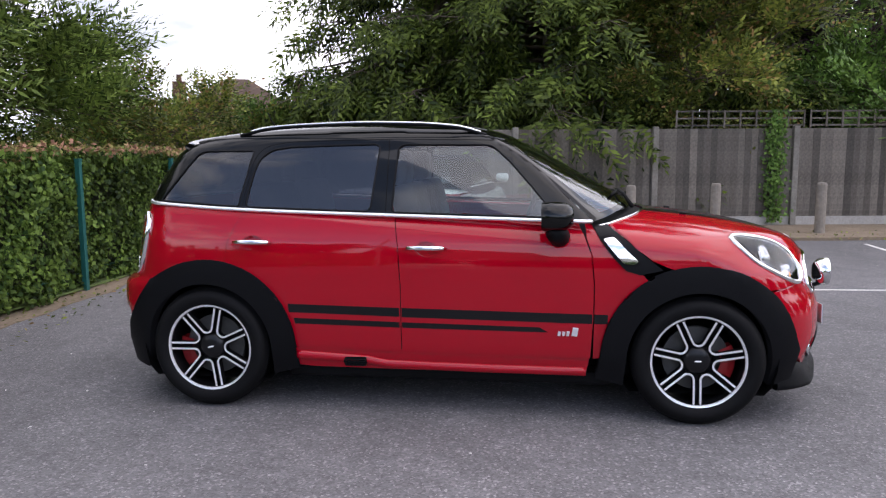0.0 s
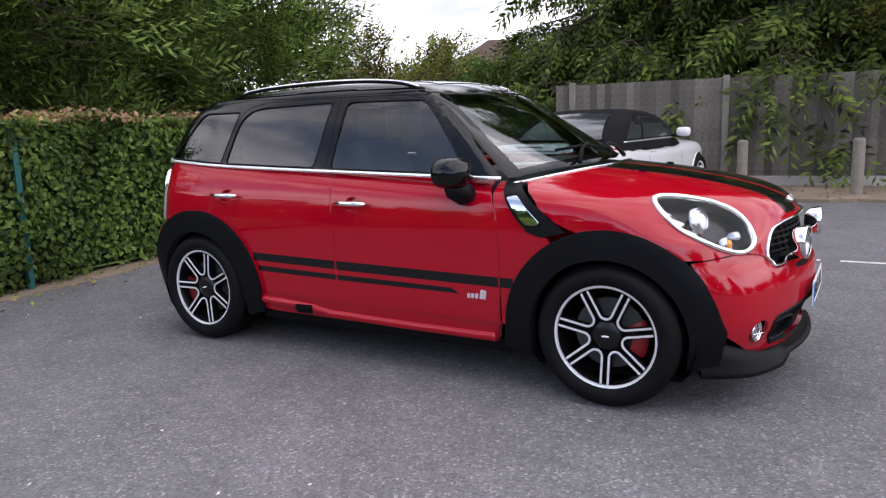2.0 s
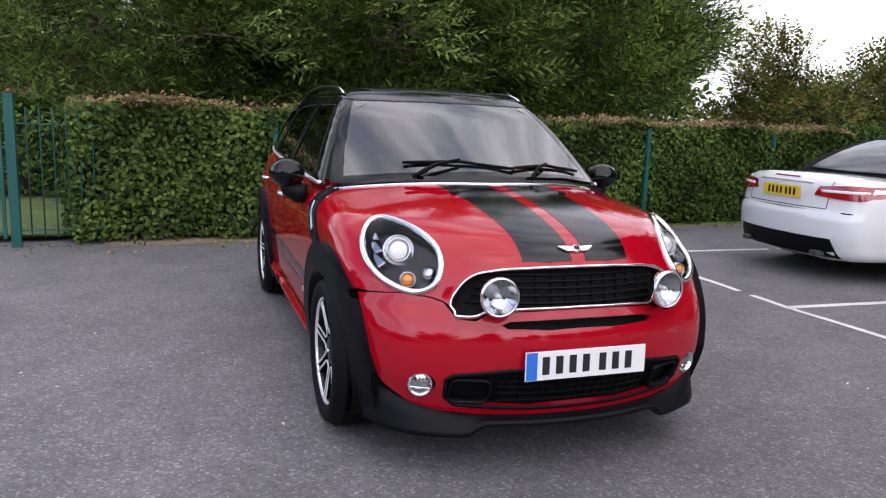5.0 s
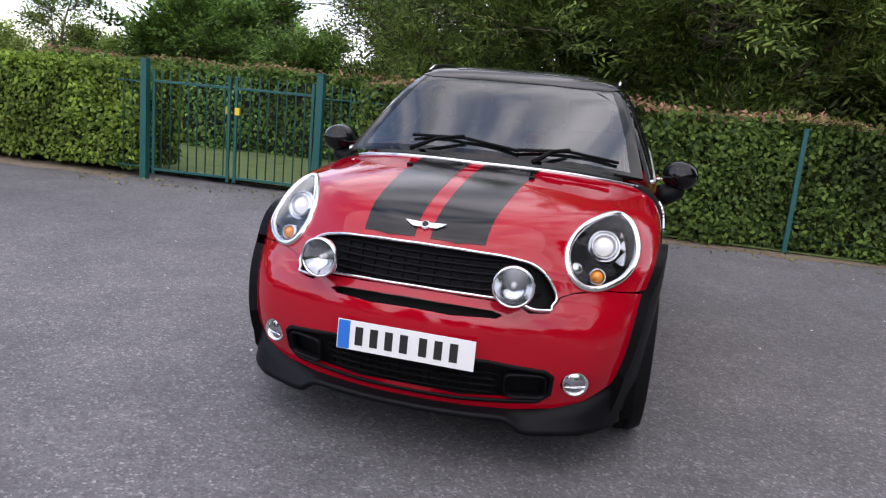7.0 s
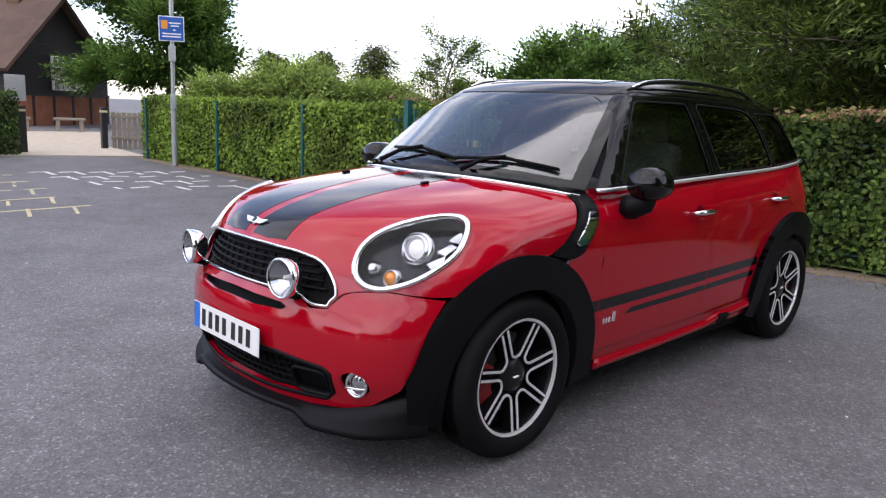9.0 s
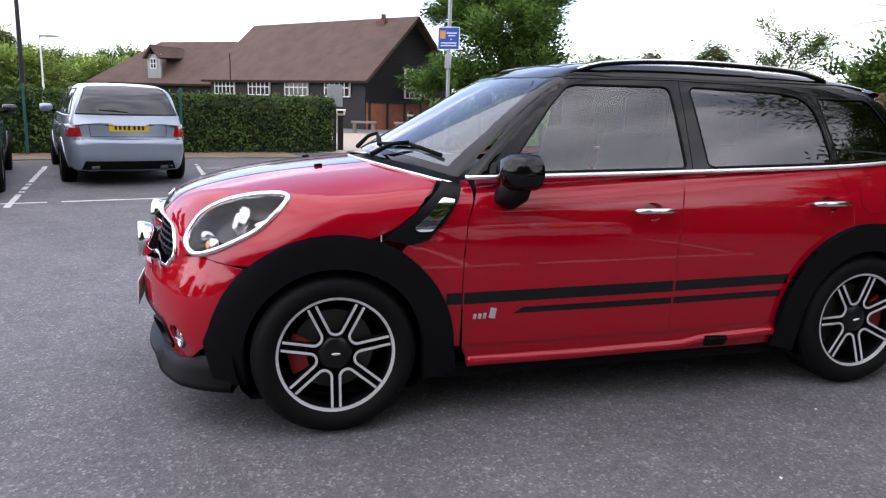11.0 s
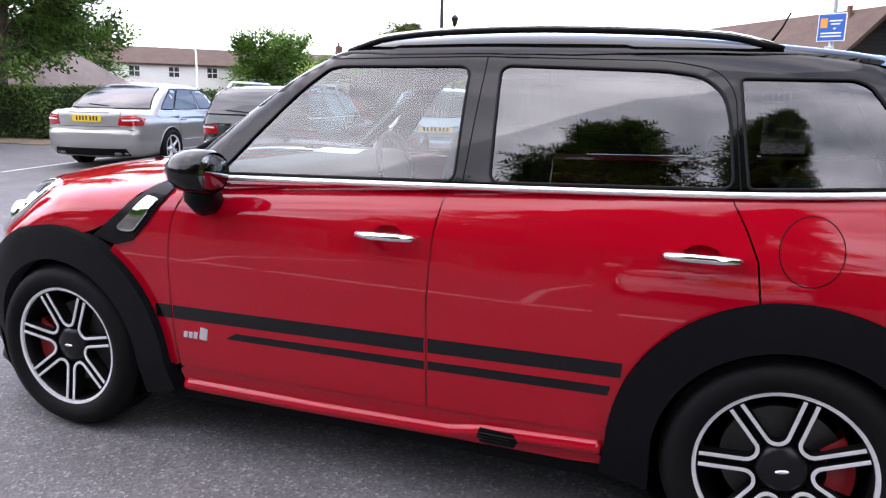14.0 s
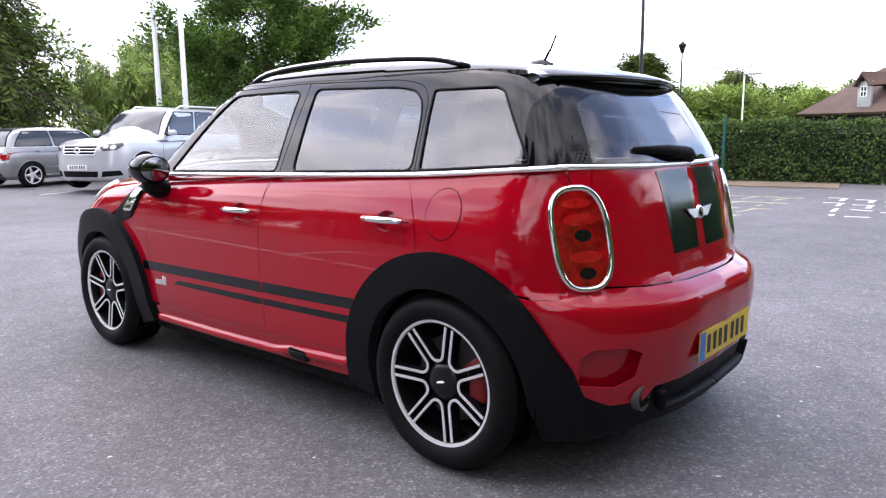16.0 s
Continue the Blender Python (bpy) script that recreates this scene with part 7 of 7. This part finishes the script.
lamp_post(6.45, -16.9, 4.9, 0.07, M_BLKPOST, "slim black steel lamp post")
lamp_post(10.65, -29.7, 4.4, 0.06, M_BLKPOST, "black lamp post with a lantern head", "lantern")
lamp_post(10.0, -36, 3.8, 0.06, M_SIGNW, "pale street lamp with a short arm", "arm")
lamp_post(16.6, -8.0, 8.5, 0.08, M_SIGNW, "tall white painted pole")
lamp_post(15.32, -8.05, 8.5, 0.08, M_SIGNW, "tall white painted flag pole")
lamp_post(30, -36, 5.5, 0.08, M_SIGNW, "white pole before the cottages")

# ---- trees further off ----
tree("broadleaf_tree", (-9.9, -27.6), 9.4, 3.1, M_BROAD, 46000, 0.22, "broad green tree beside the barn", 41, "broad", 0.2, 0.25)
tree("broadleaf_tree", (17.0, -11.6), 7.6, 3.0, M_BROAD, 52000, 0.16, "spreading green tree behind the far hedge", 42, "broad", 0.2, 0.3)
tree("conifer_tree", (16.6, -38), 5.7, 2.5, M_SPRUCE, 44000, 0.3, "bushy dark conifer beyond the hedge", 43, "spruce", 0.2, 0.05, 0.3)
tree("weeping_willow", (27, -12.2), 5.2, 2.4, M_WEEP, 34000, 0.28, "pale green weeping willow", 44, "weep", 0.25, 0.3, 0.2)
tree("weeping_willow", (33, -17.0), 7.0, 3.0, M_WEEP, 34000, 0.3, "tall pale weeping willow", 45, "weep", 0.25, 0.3, 0.2)
tree("conifer_tree", (23.6, -5.6), 9.0, 3.0, M_SPRUCE, 26000, 0.3, "dark conifer at the edge of the car park", 46, "spruce", 0.2, 0.08, 0.25)
birch = tree("birch_tree", (-17.6, -19.4), 5.8, 1.3, M_WILLOW, 7000, 0.13, "slim sparse birch tree", 47, "broad", 0.1, 0.2)
rnd_t = tree("broadleaf_tree", (-22, -17.0), 4.8, 2.2, M_BROAD, 16000, 0.24, "round dark green tree in the distance", 48, "broad", 0.2, 0.15)
bush = tree("shrub", (-12.5, -22), 2.9, 1.7, M_WEEP, 11000, 0.2, "pale green scrub beyond the hedge", 49, "broad", 0.08, 0.05, category="shrub")
pine = tree("conifer_tree", (-16.4, -26), 3.9, 1.0, M_SPRUCE, 8000, 0.22, "small dark conifer in the distance", 50, "spruce", 0.1, 0.06, 0.3)
rr = random.Random(9)


def put(ob, x, y, s, turn=None):
    return copy_thing(ob, Matrix.Translation((x, y, gz(x, y))) @ pose(0, 0, 0, 0, 0, rr.uniform(0, 360) if turn is None else turn) @ Matrix.Diagonal((s, s, s, 1)))


for x, y, s in ((-9.5, -22, 0.75), (-15.5, -21, 0.8), (-18.5, -24, 0.85), (-21.5, -21, 0.85), (-25, -19, 0.9), (12, -40, 1.2), (14.5, -44, 1.2), (21, -40, 1.1), (24, -43, 1.1), (9, -47, 1.2)):
    put(bush, x, y, s)
for x, y, s in ((-14.8, -27, 0.9), (-15.6, -29, 1.0), (-21, -28, 1.2), (15.5, -52, 1.4), (16.8, -54, 1.5), (38, -52, 0.9), (27, -60, 0.9)):
    put(pine, x, y, s)
for x, y, s in ((-26, -14, 0.8), (-28, -9, 0.9), (14, -58, 0.95), (18, -60, 0.95), (31, -47, 1.3), (36, -30, 1.2), (43, -25, 1.7), (45, -12, 1.9), (44, 2, 2.0), (40, 14, 2.0), (30, 20, 1.8), (20, 22, 1.7), (-18, 10, 1.7), (-20, 4, 1.8), (-24, 16, 1.3), (-11, 20, 0.75), (13, 18, 1.6), (52, -34, 1.6), (-34, -22, 1.4), (4, 20, 1.8), (-5, 22, 0.7), (10, -70, 1.2), (0, -75, 1.2), (30, -75, 1.2)):
    put(rnd_t, x, y, s)


# ---- parked cars ----
def shell(name, f, cen, ext, material, parent, label="", nu=84, nv=44):
    """A closed skin of the shape f, seen from its middle cen."""
    th = np.linspace(-math.pi / 2, math.pi / 2, nv)
    ph = np.linspace(0, 2 * math.pi, nu, endpoint=False)
    T, P = np.meshgrid(th, ph, indexing="ij")
    d = np.stack([np.cos(T) * np.cos(P) * ext[0], np.cos(T) * np.sin(P) * ext[1], np.sin(T) * ext[2]], -1).reshape(-1, 3)
    d /= np.linalg.norm(d, axis=1)[:, None]
    xyz = cast(f, np.array(cen, float), d, 4.5)
    n = grad(f, xyz)
    F = [(i * nu + j, i * nu + (j + 1) % nu, (i + 1) * nu + (j + 1) % nu, (i + 1) * nu + j) for i in range(nv - 1) for j in range(nu)]
    me = bpy.data.meshes.new(name)
    me.from_pydata([tuple(p) for p in xyz], [], F)
    me.update()
    me.shade_smooth()
    me.normals_split_custom_set_from_vertices([tuple(q) for q in n])
    return link(name, me, material, parent, label, False)


def parked(name, label, paint, at, turn, L, W, H, base, rear_over, belt_z, nose_z, boot_z, ws, rs, tyre, lamp, plate_z, windows, soft=False, rails=False, spokes=5, doors=(), face=None, tail_k=0.22, bumper=None):
    """A parked car with its rear at x = 0 and its nose at x = L. ws, rs: foot and top of windscreen and rear window; lamp: tail lamp outline (y, z)."""
    c = thing(name, label, "car", "parked cars")
    c.matrix_basis = pose(at[0], at[1], gz(*at), 0, 0, turn)
    hw = W / 2
    ax1, ax2 = rear_over, rear_over + base
    sz = cur((0.15, hw * 0.9), (0.3, hw * 0.955), (0.55, hw), (0.72, hw * 0.998), (belt_z - 0.08, hw * 0.965), (belt_z, hw * 0.94), ((belt_z + H) / 2, hw * 0.85), (H, hw * 0.70), (H + 0.1, hw * 0.62))
    sx = cur((-0.1, 0.13), (0.15, 0.07), (0.6, 0.015), (1.1, 0.0), (L - 1.3, 0.0), (L - 0.7, 0.03), (L - 0.25, 0.11), (L + 0.1, 0.25))
    nx = cur((0.1, L - 0.12), (0.3, L - 0.02), (0.5, L), (0.62, L - 0.012), (nose_z - 0.05, L - 0.06), (nose_z + 0.1, L - 0.25))
    tx = cur((0.1, 0.16), (0.3, 0.05), (0.45, 0.005), (0.6, 0.0), (0.66, 0.03), (boot_z - 0.08, 0.055 if rs[0] > 0.3 else 0.06), (boot_z, 0.08 if rs[0] > 0.3 else rs[0] + 0.02), (boot_z + 0.15, 0.2))
    dz = cur((-0.1, boot_z - 0.02), (0.05, boot_z - 0.01), (0.2, boot_z), (max(rs[0], 0.3), belt_z + (0.02 if rs[0] > 0.3 else 0)), (1.6, belt_z - 0.03), (ws[0] - 0.25, belt_z - 0.05), (ws[0] + 0.02, belt_z - 0.04), ((ws[0] + L) / 2, (belt_z + nose_z) / 2 + 0.04), (L - 0.25, nose_z), (L + 0.05, nose_z - 0.12))
    wx = cur((belt_z - 0.1, ws[0] + 0.2), (belt_z, ws[0]), ((belt_z + H) / 2, (ws[0] + ws[1]) / 2 + 0.02), (H - 0.06, ws[1]), (H + 0.1, ws[1] - 0.4))
    rx = cur((belt_z - 0.1, rs[0] - 0.06), (belt_z, rs[0]), ((belt_z + H) / 2, (rs[0] + rs[1]) / 2 - 0.03), (H - 0.06, rs[1]), (H + 0.1, rs[1] + 0.4))
    mid = (ws[1] + rs[1]) / 2
    rz = cur((rs[1] - 0.3, H - 0.09), (rs[1], H - 0.05), (mid - 0.2, H), (ws[1] - 0.2, H - 0.025), (ws[1] + 0.3, H - 0.1))

    def flank(p):
        return np.abs(p[..., 1]) + sx(p[..., 0]) - sz(p[..., 2])

    def low(p):
        y = np.abs(p[..., 1])
        nose = p[..., 0] - nx(p[..., 2]) + 0.42 * y ** 2.3
        tail = tx(p[..., 2]) + tail_k * y ** 2.4 - p[..., 0]
        deck = p[..., 2] - dz(p[..., 0]) + 0.07 * (y / hw) ** 2.6
        return smax(smax(smax(smax(flank(p), nose, 0.2), tail, 0.12), deck, 0.1), 0.2 - p[..., 2], 0.1)

    def up(p):
        y = np.abs(p[..., 1])
        front = (p[..., 0] - wx(p[..., 2]) + 0.3 * y ** 2) * 0.8
        back = (rx(p[..., 2]) + 0.16 * y ** 2.2 - p[..., 0]) * 0.9
        roof = p[..., 2] - rz(p[..., 0]) + 0.06 * (y / hw) ** 2.4
        return np.maximum(smax(smax(smax(flank(p) + 0.006, front, 0.07), back, 0.08), roof, 0.1), belt_z - 0.12 - p[..., 2])

    shell("body", low, (L / 2, 0, 0.55), (L / 2, hw, 0.45), paint, c)
    shell("roof", up, ((ws[0] + rs[0]) / 2, 0, belt_z + 0.1), ((ws[0] - rs[0]) / 2, hw, H - belt_z), M_SOFT if soft else paint, c, "black fabric hood" if soft else "")
    zt = H - 0.105
    for s in (1, -1):
        sd, su = on_side(s, low), on_side(s, up)
        for q0, q1 in windows:
            b0, b1 = belt_z + 0.03, zt
            fw_, rw_ = lambda z: float(wx(z)) - 0.17, lambda z: float(rx(z)) + 0.2
            o = []
            for z in np.linspace(b0, b1, 5):
                o.append((rw_(z) + (fw_(z) - rw_(z)) * q1, z))
            for z in np.linspace(b1, b0, 5):
                o.append((rw_(z) + (fw_(z) - rw_(z)) * q0, z))
            w_ = panel("side_window", o, su, up, M_PANE, c, off=0.003, lip=0.006, step=0.12)
            bar_on("window_frame", o, su, up, M_DARK, w_, 0.022, 0.006, closed=True, step=0.08)
        for x in doors:
            bar_on("door_gap", [(x, 0.36), (x + 0.02, 0.6), (x - 0.02, belt_z - 0.03)], sd, low, M_DARK, c, 0.009, 0.0015, step=0.06)
        for x in doors[:-1]:
            bar_on("door_handle", [(x + 0.06, belt_z - 0.15), (x + 0.26, belt_z - 0.145)], sd, low, paint, c, 0.028, 0.022, step=0.05)
        bar_on("side_moulding", [(ax1 + tyre * 1.3, 0.46), (ax2 - tyre * 1.3, 0.46)], sd, low, M_DARK if soft else paint, c, 0.03, 0.01, step=0.1)
        bar_on("sill", [(ax1 + tyre * 1.2, 0.27), (ax2 - tyre * 1.2, 0.27)], sd, low, paint, c, 0.07, 0.02, step=0.1)
        bar_on("waist_trim", [(float(rx(belt_z)) + 0.2, belt_z + 0.01), (float(wx(belt_z)) - 0.12, belt_z + 0.01)], su, up, M_SATIN, c, 0.018, 0.006, step=0.1)
        for x in (ax1, ax2):
            a_ = [(x + (tyre * 1.13) * math.cos(t), tyre + (tyre * 1.13) * math.sin(t)) for t in np.linspace(-0.32, math.pi + 0.32, 26)]
            panel("wheel_arch", a_, sd, low, M_DARK, c, off=0.002, lip=0.004, step=0.08)
            bar_on("arch_lip", a_, sd, low, paint, c, 0.016, 0.012, step=0.06)
        lp_ = panel("tail_lamp", [(s * y, z) for y, z in lamp][::s], on_back(low, 1.3), low, M_REDLENS, c, off=0.008, lip=0.012, step=0.05, edge=0.03)
        ys_, zs_ = [y for y, z in lamp], [z for y, z in lamp]
        zc = (min(zs_) + max(zs_)) / 2
        bar_on("lamp_strip", [(s * (min(ys_) + 0.07), zc + 0.005), (s * (max(ys_) - 0.04), zc + 0.01)], on_back(low, 1.3), low, M_SIGNW, lp_, 0.024 if max(zs_) - min(zs_) < 0.2 else 0.05, 0.003, off=0.008, step=0.04)
        if not soft:
            bar_on("lamp_strip", [(s * (min(ys_) + 0.05), zc + 0.045), (s * (max(ys_) - 0.03), zc + 0.05)], on_back(low, 1.3), low, M_REDBRT, lp_, 0.03, 0.003, off=0.008, step=0.04)
        mr_ = part("door_mirror", box_bm(0.11, 0.2, 0.13, (ws[0] - 0.36, s * (hw + 0.09), belt_z + 0.08), 0.054), paint, c, smooth=True)
        part("mirror_foot", box_bm(0.07, 0.12, 0.04, (ws[0] - 0.36, s * (hw - 0.01), belt_z + 0.03), 0.012), M_DARK, mr_)
        part("exhaust", box_bm(0.14, 0.11, 0.05, (0.12, s * hw * 0.55, 0.27), 0.018), M_STEEL, c)
        hp = face or [(hw * 0.5, nose_z - 0.10), (hw * 0.62, nose_z - 0.03), (hw * 0.84, nose_z + 0.0), (hw * 0.88, nose_z - 0.06), (hw * 0.80, nose_z - 0.15), (hw * 0.58, nose_z - 0.17)]
        h_ = panel("headlamp", [(s * y, z) for y, z in hp], on_front(low, L - 1.3), low, M_TRIMG, c, off=0.006, lip=0.01, step=0.06)
        for y in (0.62, 0.74):
            panel("lamp_cell", [(s * q, z) for q, z in oval(hw * y, nose_z - 0.09, 0.045, 0.045, n=14)], on_front(low, L - 1.3), low, M_SILVER, h_, off=0.01, lip=0.003, step=0.04)
        panel("bumper_duct", [(s * hw * 0.52, 0.30), (s * hw * 0.86, 0.33), (s * hw * 0.84, 0.43), (s * hw * 0.56, 0.42)], on_front(low, L - 1.3), low, M_DARK, c, off=0.004, lip=0.006, step=0.08)
        if rails:
            v, f = tube([(ws[1] - 0.35, s * hw * 0.64, H - 0.045), (ws[1] - 0.5, s * hw * 0.66, H + 0.03), (rs[1] + 0.4, s * hw * 0.66, H + 0.03), (rs[1] + 0.2, s * hw * 0.64, H - 0.06)], 0.02, 8)
            raw("roof_rail", v, f, M_SATIN, c)
    # screens
    for nm, fx, pl_, zz in (("windscreen", wx, on_front(up, mid), belt_z + 0.03), ("rear_window", rx, on_back(up, mid), belt_z + 0.04)):
        b_, t_ = (hw * 0.66, hw * 0.5) if soft and nm == "rear_window" else (hw * 0.80, hw * 0.63)
        o = [(-b_, zz), (0, zz - 0.005), (b_, zz), (b_ * 0.5 + t_ * 0.5, (zz + zt) / 2), (t_, zt), (t_ * 0.9, zt + 0.025), (0, zt + 0.04), (-t_ * 0.9, zt + 0.025), (-t_, zt), (-b_ * 0.5 - t_ * 0.5, (zz + zt) / 2)]
        g_ = panel(nm, o, pl_, up, M_PANE, c, off=0.016, lip=0.006, step=0.1)
        bar_on("window_seal", o, pl_, up, M_DARK, g_, 0.02, 0.017, closed=True, step=0.06)
        if nm == "rear_window" and not soft:
            bar_on("rear_wiper", [(0.0, zz + 0.02), (hw * 0.45, zz + 0.05)], pl_, up, M_DARK, g_, 0.02, 0.02, off=0.006, step=0.05)
    ob_ = on_back(low, 1.3)
    panel("plate_recess", [(-0.31, plate_z - 0.085), (0.31, plate_z - 0.085), (0.31, plate_z + 0.085), (-0.31, plate_z + 0.085)], ob_, low, paint, c, off=0.004, lip=0.004, step=0.1)
    px_ = float(ob_(np.array([(0.0, plate_z)]))[0][0])
    plate(c, pose(px_ - 0.016, 0, plate_z, 0, 0, 180), M_YPLATE, band=False)
    bar_on("boot_trim", [(-0.36, plate_z + 0.105), (0.36, plate_z + 0.105)], ob_, low, M_SATIN if not soft else paint, c, 0.026, 0.014, step=0.06)
    bar_on("bumper_seam", [(-hw * 0.86, 0.665), (hw * 0.86, 0.665)], ob_, low, M_DARK, c, 0.012, 0.001, step=0.05)
    bar_on("boot_gap", [(-hw * 0.62, boot_z - 0.05), (-hw * 0.6, plate_z - 0.13), (hw * 0.6, plate_z - 0.13), (hw * 0.62, boot_z - 0.05)], ob_, low, M_DARK, c, 0.008, 0.001, step=0.04)
    panel("bumper_foot", [(-hw * 0.76, 0.24), (hw * 0.76, 0.24), (hw * 0.7, 0.42 if soft else 0.36), (-hw * 0.7, 0.42 if soft else 0.36)], ob_, low, M_CLAD, c, off=0.004, lip=0.01, step=0.1)
    if soft:
        bar_on("brake_light", [(-0.17, boot_z - 0.035), (0.17, boot_z - 0.035)], ob_, low, M_REDLENS, c, 0.018, 0.006, step=0.05)
    if bumper:
        bar_on("bumper_strip", [(-hw * 0.84, 0.6), (-hw * 0.5, 0.6), (hw * 0.5, 0.6), (hw * 0.84, 0.6)], ob_, low, bumper, c, 0.05, 0.014, step=0.06)
    of_ = on_front(low, L - 1.3)
    go = [(-hw * 0.46, nose_z - 0.06), (hw * 0.46, nose_z - 0.06), (hw * 0.40, nose_z - 0.24), (-hw * 0.40, nose_z - 0.24)]
    gr = panel("front_grille", go, of_, low, M_DARK, c, off=0.006, lip=0.008, step=0.08)
    bar_on("grille_frame", go, of_, low, M_SATIN, gr, 0.022, 0.014, closed=True, step=0.05)
    for q in range(2):
        bar_on("grille_bar", [(-hw * 0.44, nose_z - 0.12 - q * 0.06), (hw * 0.44, nose_z - 0.12 - q * 0.06)], of_, low, M_SATIN, gr, 0.022, 0.014, off=0.006, step=0.06)
    v, f = revolve([(0.05, 0.0), (0.055, 0.012), (0.07, 0.012), (0.075, 0.0)], 20, "x")
    gx_ = float(of_(np.array([(0.0, nose_z - 0.15)]))[0][0])
    raw("grille_emblem", v + np.array((gx_ + 0.014, 0, nose_z - 0.15)), f, M_SATIN, gr)
    panel("lower_intake", [(-hw * 0.45, 0.30), (hw * 0.45, 0.30), (hw * 0.47, 0.42), (-hw * 0.47, 0.42)], of_, low, M_DARK, c, off=0.004, lip=0.006, step=0.08)
    fx_ = float(of_(np.array([(0.0, 0.5)]))[0][0])
    plate(c, pose(fx_ + 0.012, 0, 0.5, 0, 0, 0), M_WPLATE, band=False)
    w0_ = thing("wheel", "", "")
    w0_.parent = c
    wheel_parts(w0_, tyre, tyre * 0.72, 0.2, spokes, False)
    w0_.matrix_basis = pose(ax1, hw + 0.022, tyre, 0, 0, 0)
    for x, s in ((ax2, 1), (ax1, -1), (ax2, -1)):
        copy_thing(w0_, pose(x, s * (hw + 0.022), tyre, 0, 20, 0 if s > 0 else 180))
    return c


WIDE = [(0.40, 0.81), (0.62, 0.79), (0.80, 0.785), (0.86, 0.83), (0.845, 0.91), (0.70, 0.915), (0.44, 0.895)]
TALL = [(0.60, 0.70), (0.78, 0.69), (0.79, 0.85), (0.76, 0.97), (0.66, 0.975)]
BAND = [(0.52, 0.75), (0.72, 0.73), (0.86, 0.74), (0.85, 0.86), (0.78, 0.91), (0.56, 0.89)]
parked("convertible_car", "white convertible car with a black fabric hood", M_WHITEP, (-1.33, 4.15), 85, 4.7, 1.79, 1.4, 2.76, 1.12, 0.97, 0.80, 1.0, (3.15, 2.55), (0.78, 1.5), 0.335, WIDE, 0.82, ((0.03, 0.30), (0.33, 0.97)), soft=True, doors=(1.72, 3.02), tail_k=0.28)
parked("estate_car", "dark green estate car with roof rails", M_GREENP, (5.2, -6.0), -78, 4.72, 1.79, 1.45, 2.71, 1.05, 0.98, 0.80, 0.98, (3.3, 2.7), (0.08, 0.36), 0.325, BAND, 0.83, ((0.02, 0.27), (0.30, 0.62), (0.65, 0.97)), rails=True, doors=(1.3, 2.2, 3.2), bumper=M_SATIN)
parked("estate_car", "pale blue-grey estate car", M_BLUEP, (3.0, -7.6), -76, 4.22, 1.65, 1.45, 2.46, 0.9, 0.97, 0.80, 0.97, (3.0, 2.45), (0.08, 0.34), 0.305, TALL, 0.83, ((0.02, 0.27), (0.30, 0.62), (0.65, 0.97)), doors=(1.1, 1.95, 2.85))
parked("saloon_car", "silver saloon car parked nose to the hedge", M_BRONZE, (8.75, -6.5), -79, 4.84, 1.82, 1.46, 2.76, 1.1, 0.97, 0.82, 1.02, (3.3, 2.7), (0.62, 1.35), 0.33, BAND, 0.85, ((0.02, 0.2), (0.22, 0.6), (0.63, 0.97)), doors=(1.4, 2.3, 3.25))
parked("sport_utility_vehicle", "silver-white sport utility vehicle with roof rails", M_PALEP, (14.45, -8.4), 111.5, 4.8, 1.93, 1.78, 2.915, 0.98, 1.12, 1.0, 1.12, (3.45, 2.75), (0.12, 0.5), 0.385, [(y, z + 0.12) for y, z in BAND], 0.95, ((0.02, 0.25), (0.28, 0.6), (0.63, 0.97)), rails=True, doors=(1.35, 2.3, 3.3))
parked("hatchback", "silver three-door hatchback parked beside the hedge", M_SILVP, (16.6, -3.4), -79, 3.95, 1.7, 1.44, 2.5, 0.72, 0.95, 0.80, 0.95, (2.85, 2.25), (0.12, 0.5), 0.3, [(y, z - 0.02) for y, z in TALL], 0.8, ((0.02, 0.42), (0.46, 0.97)), doors=(1.35, 2.7))
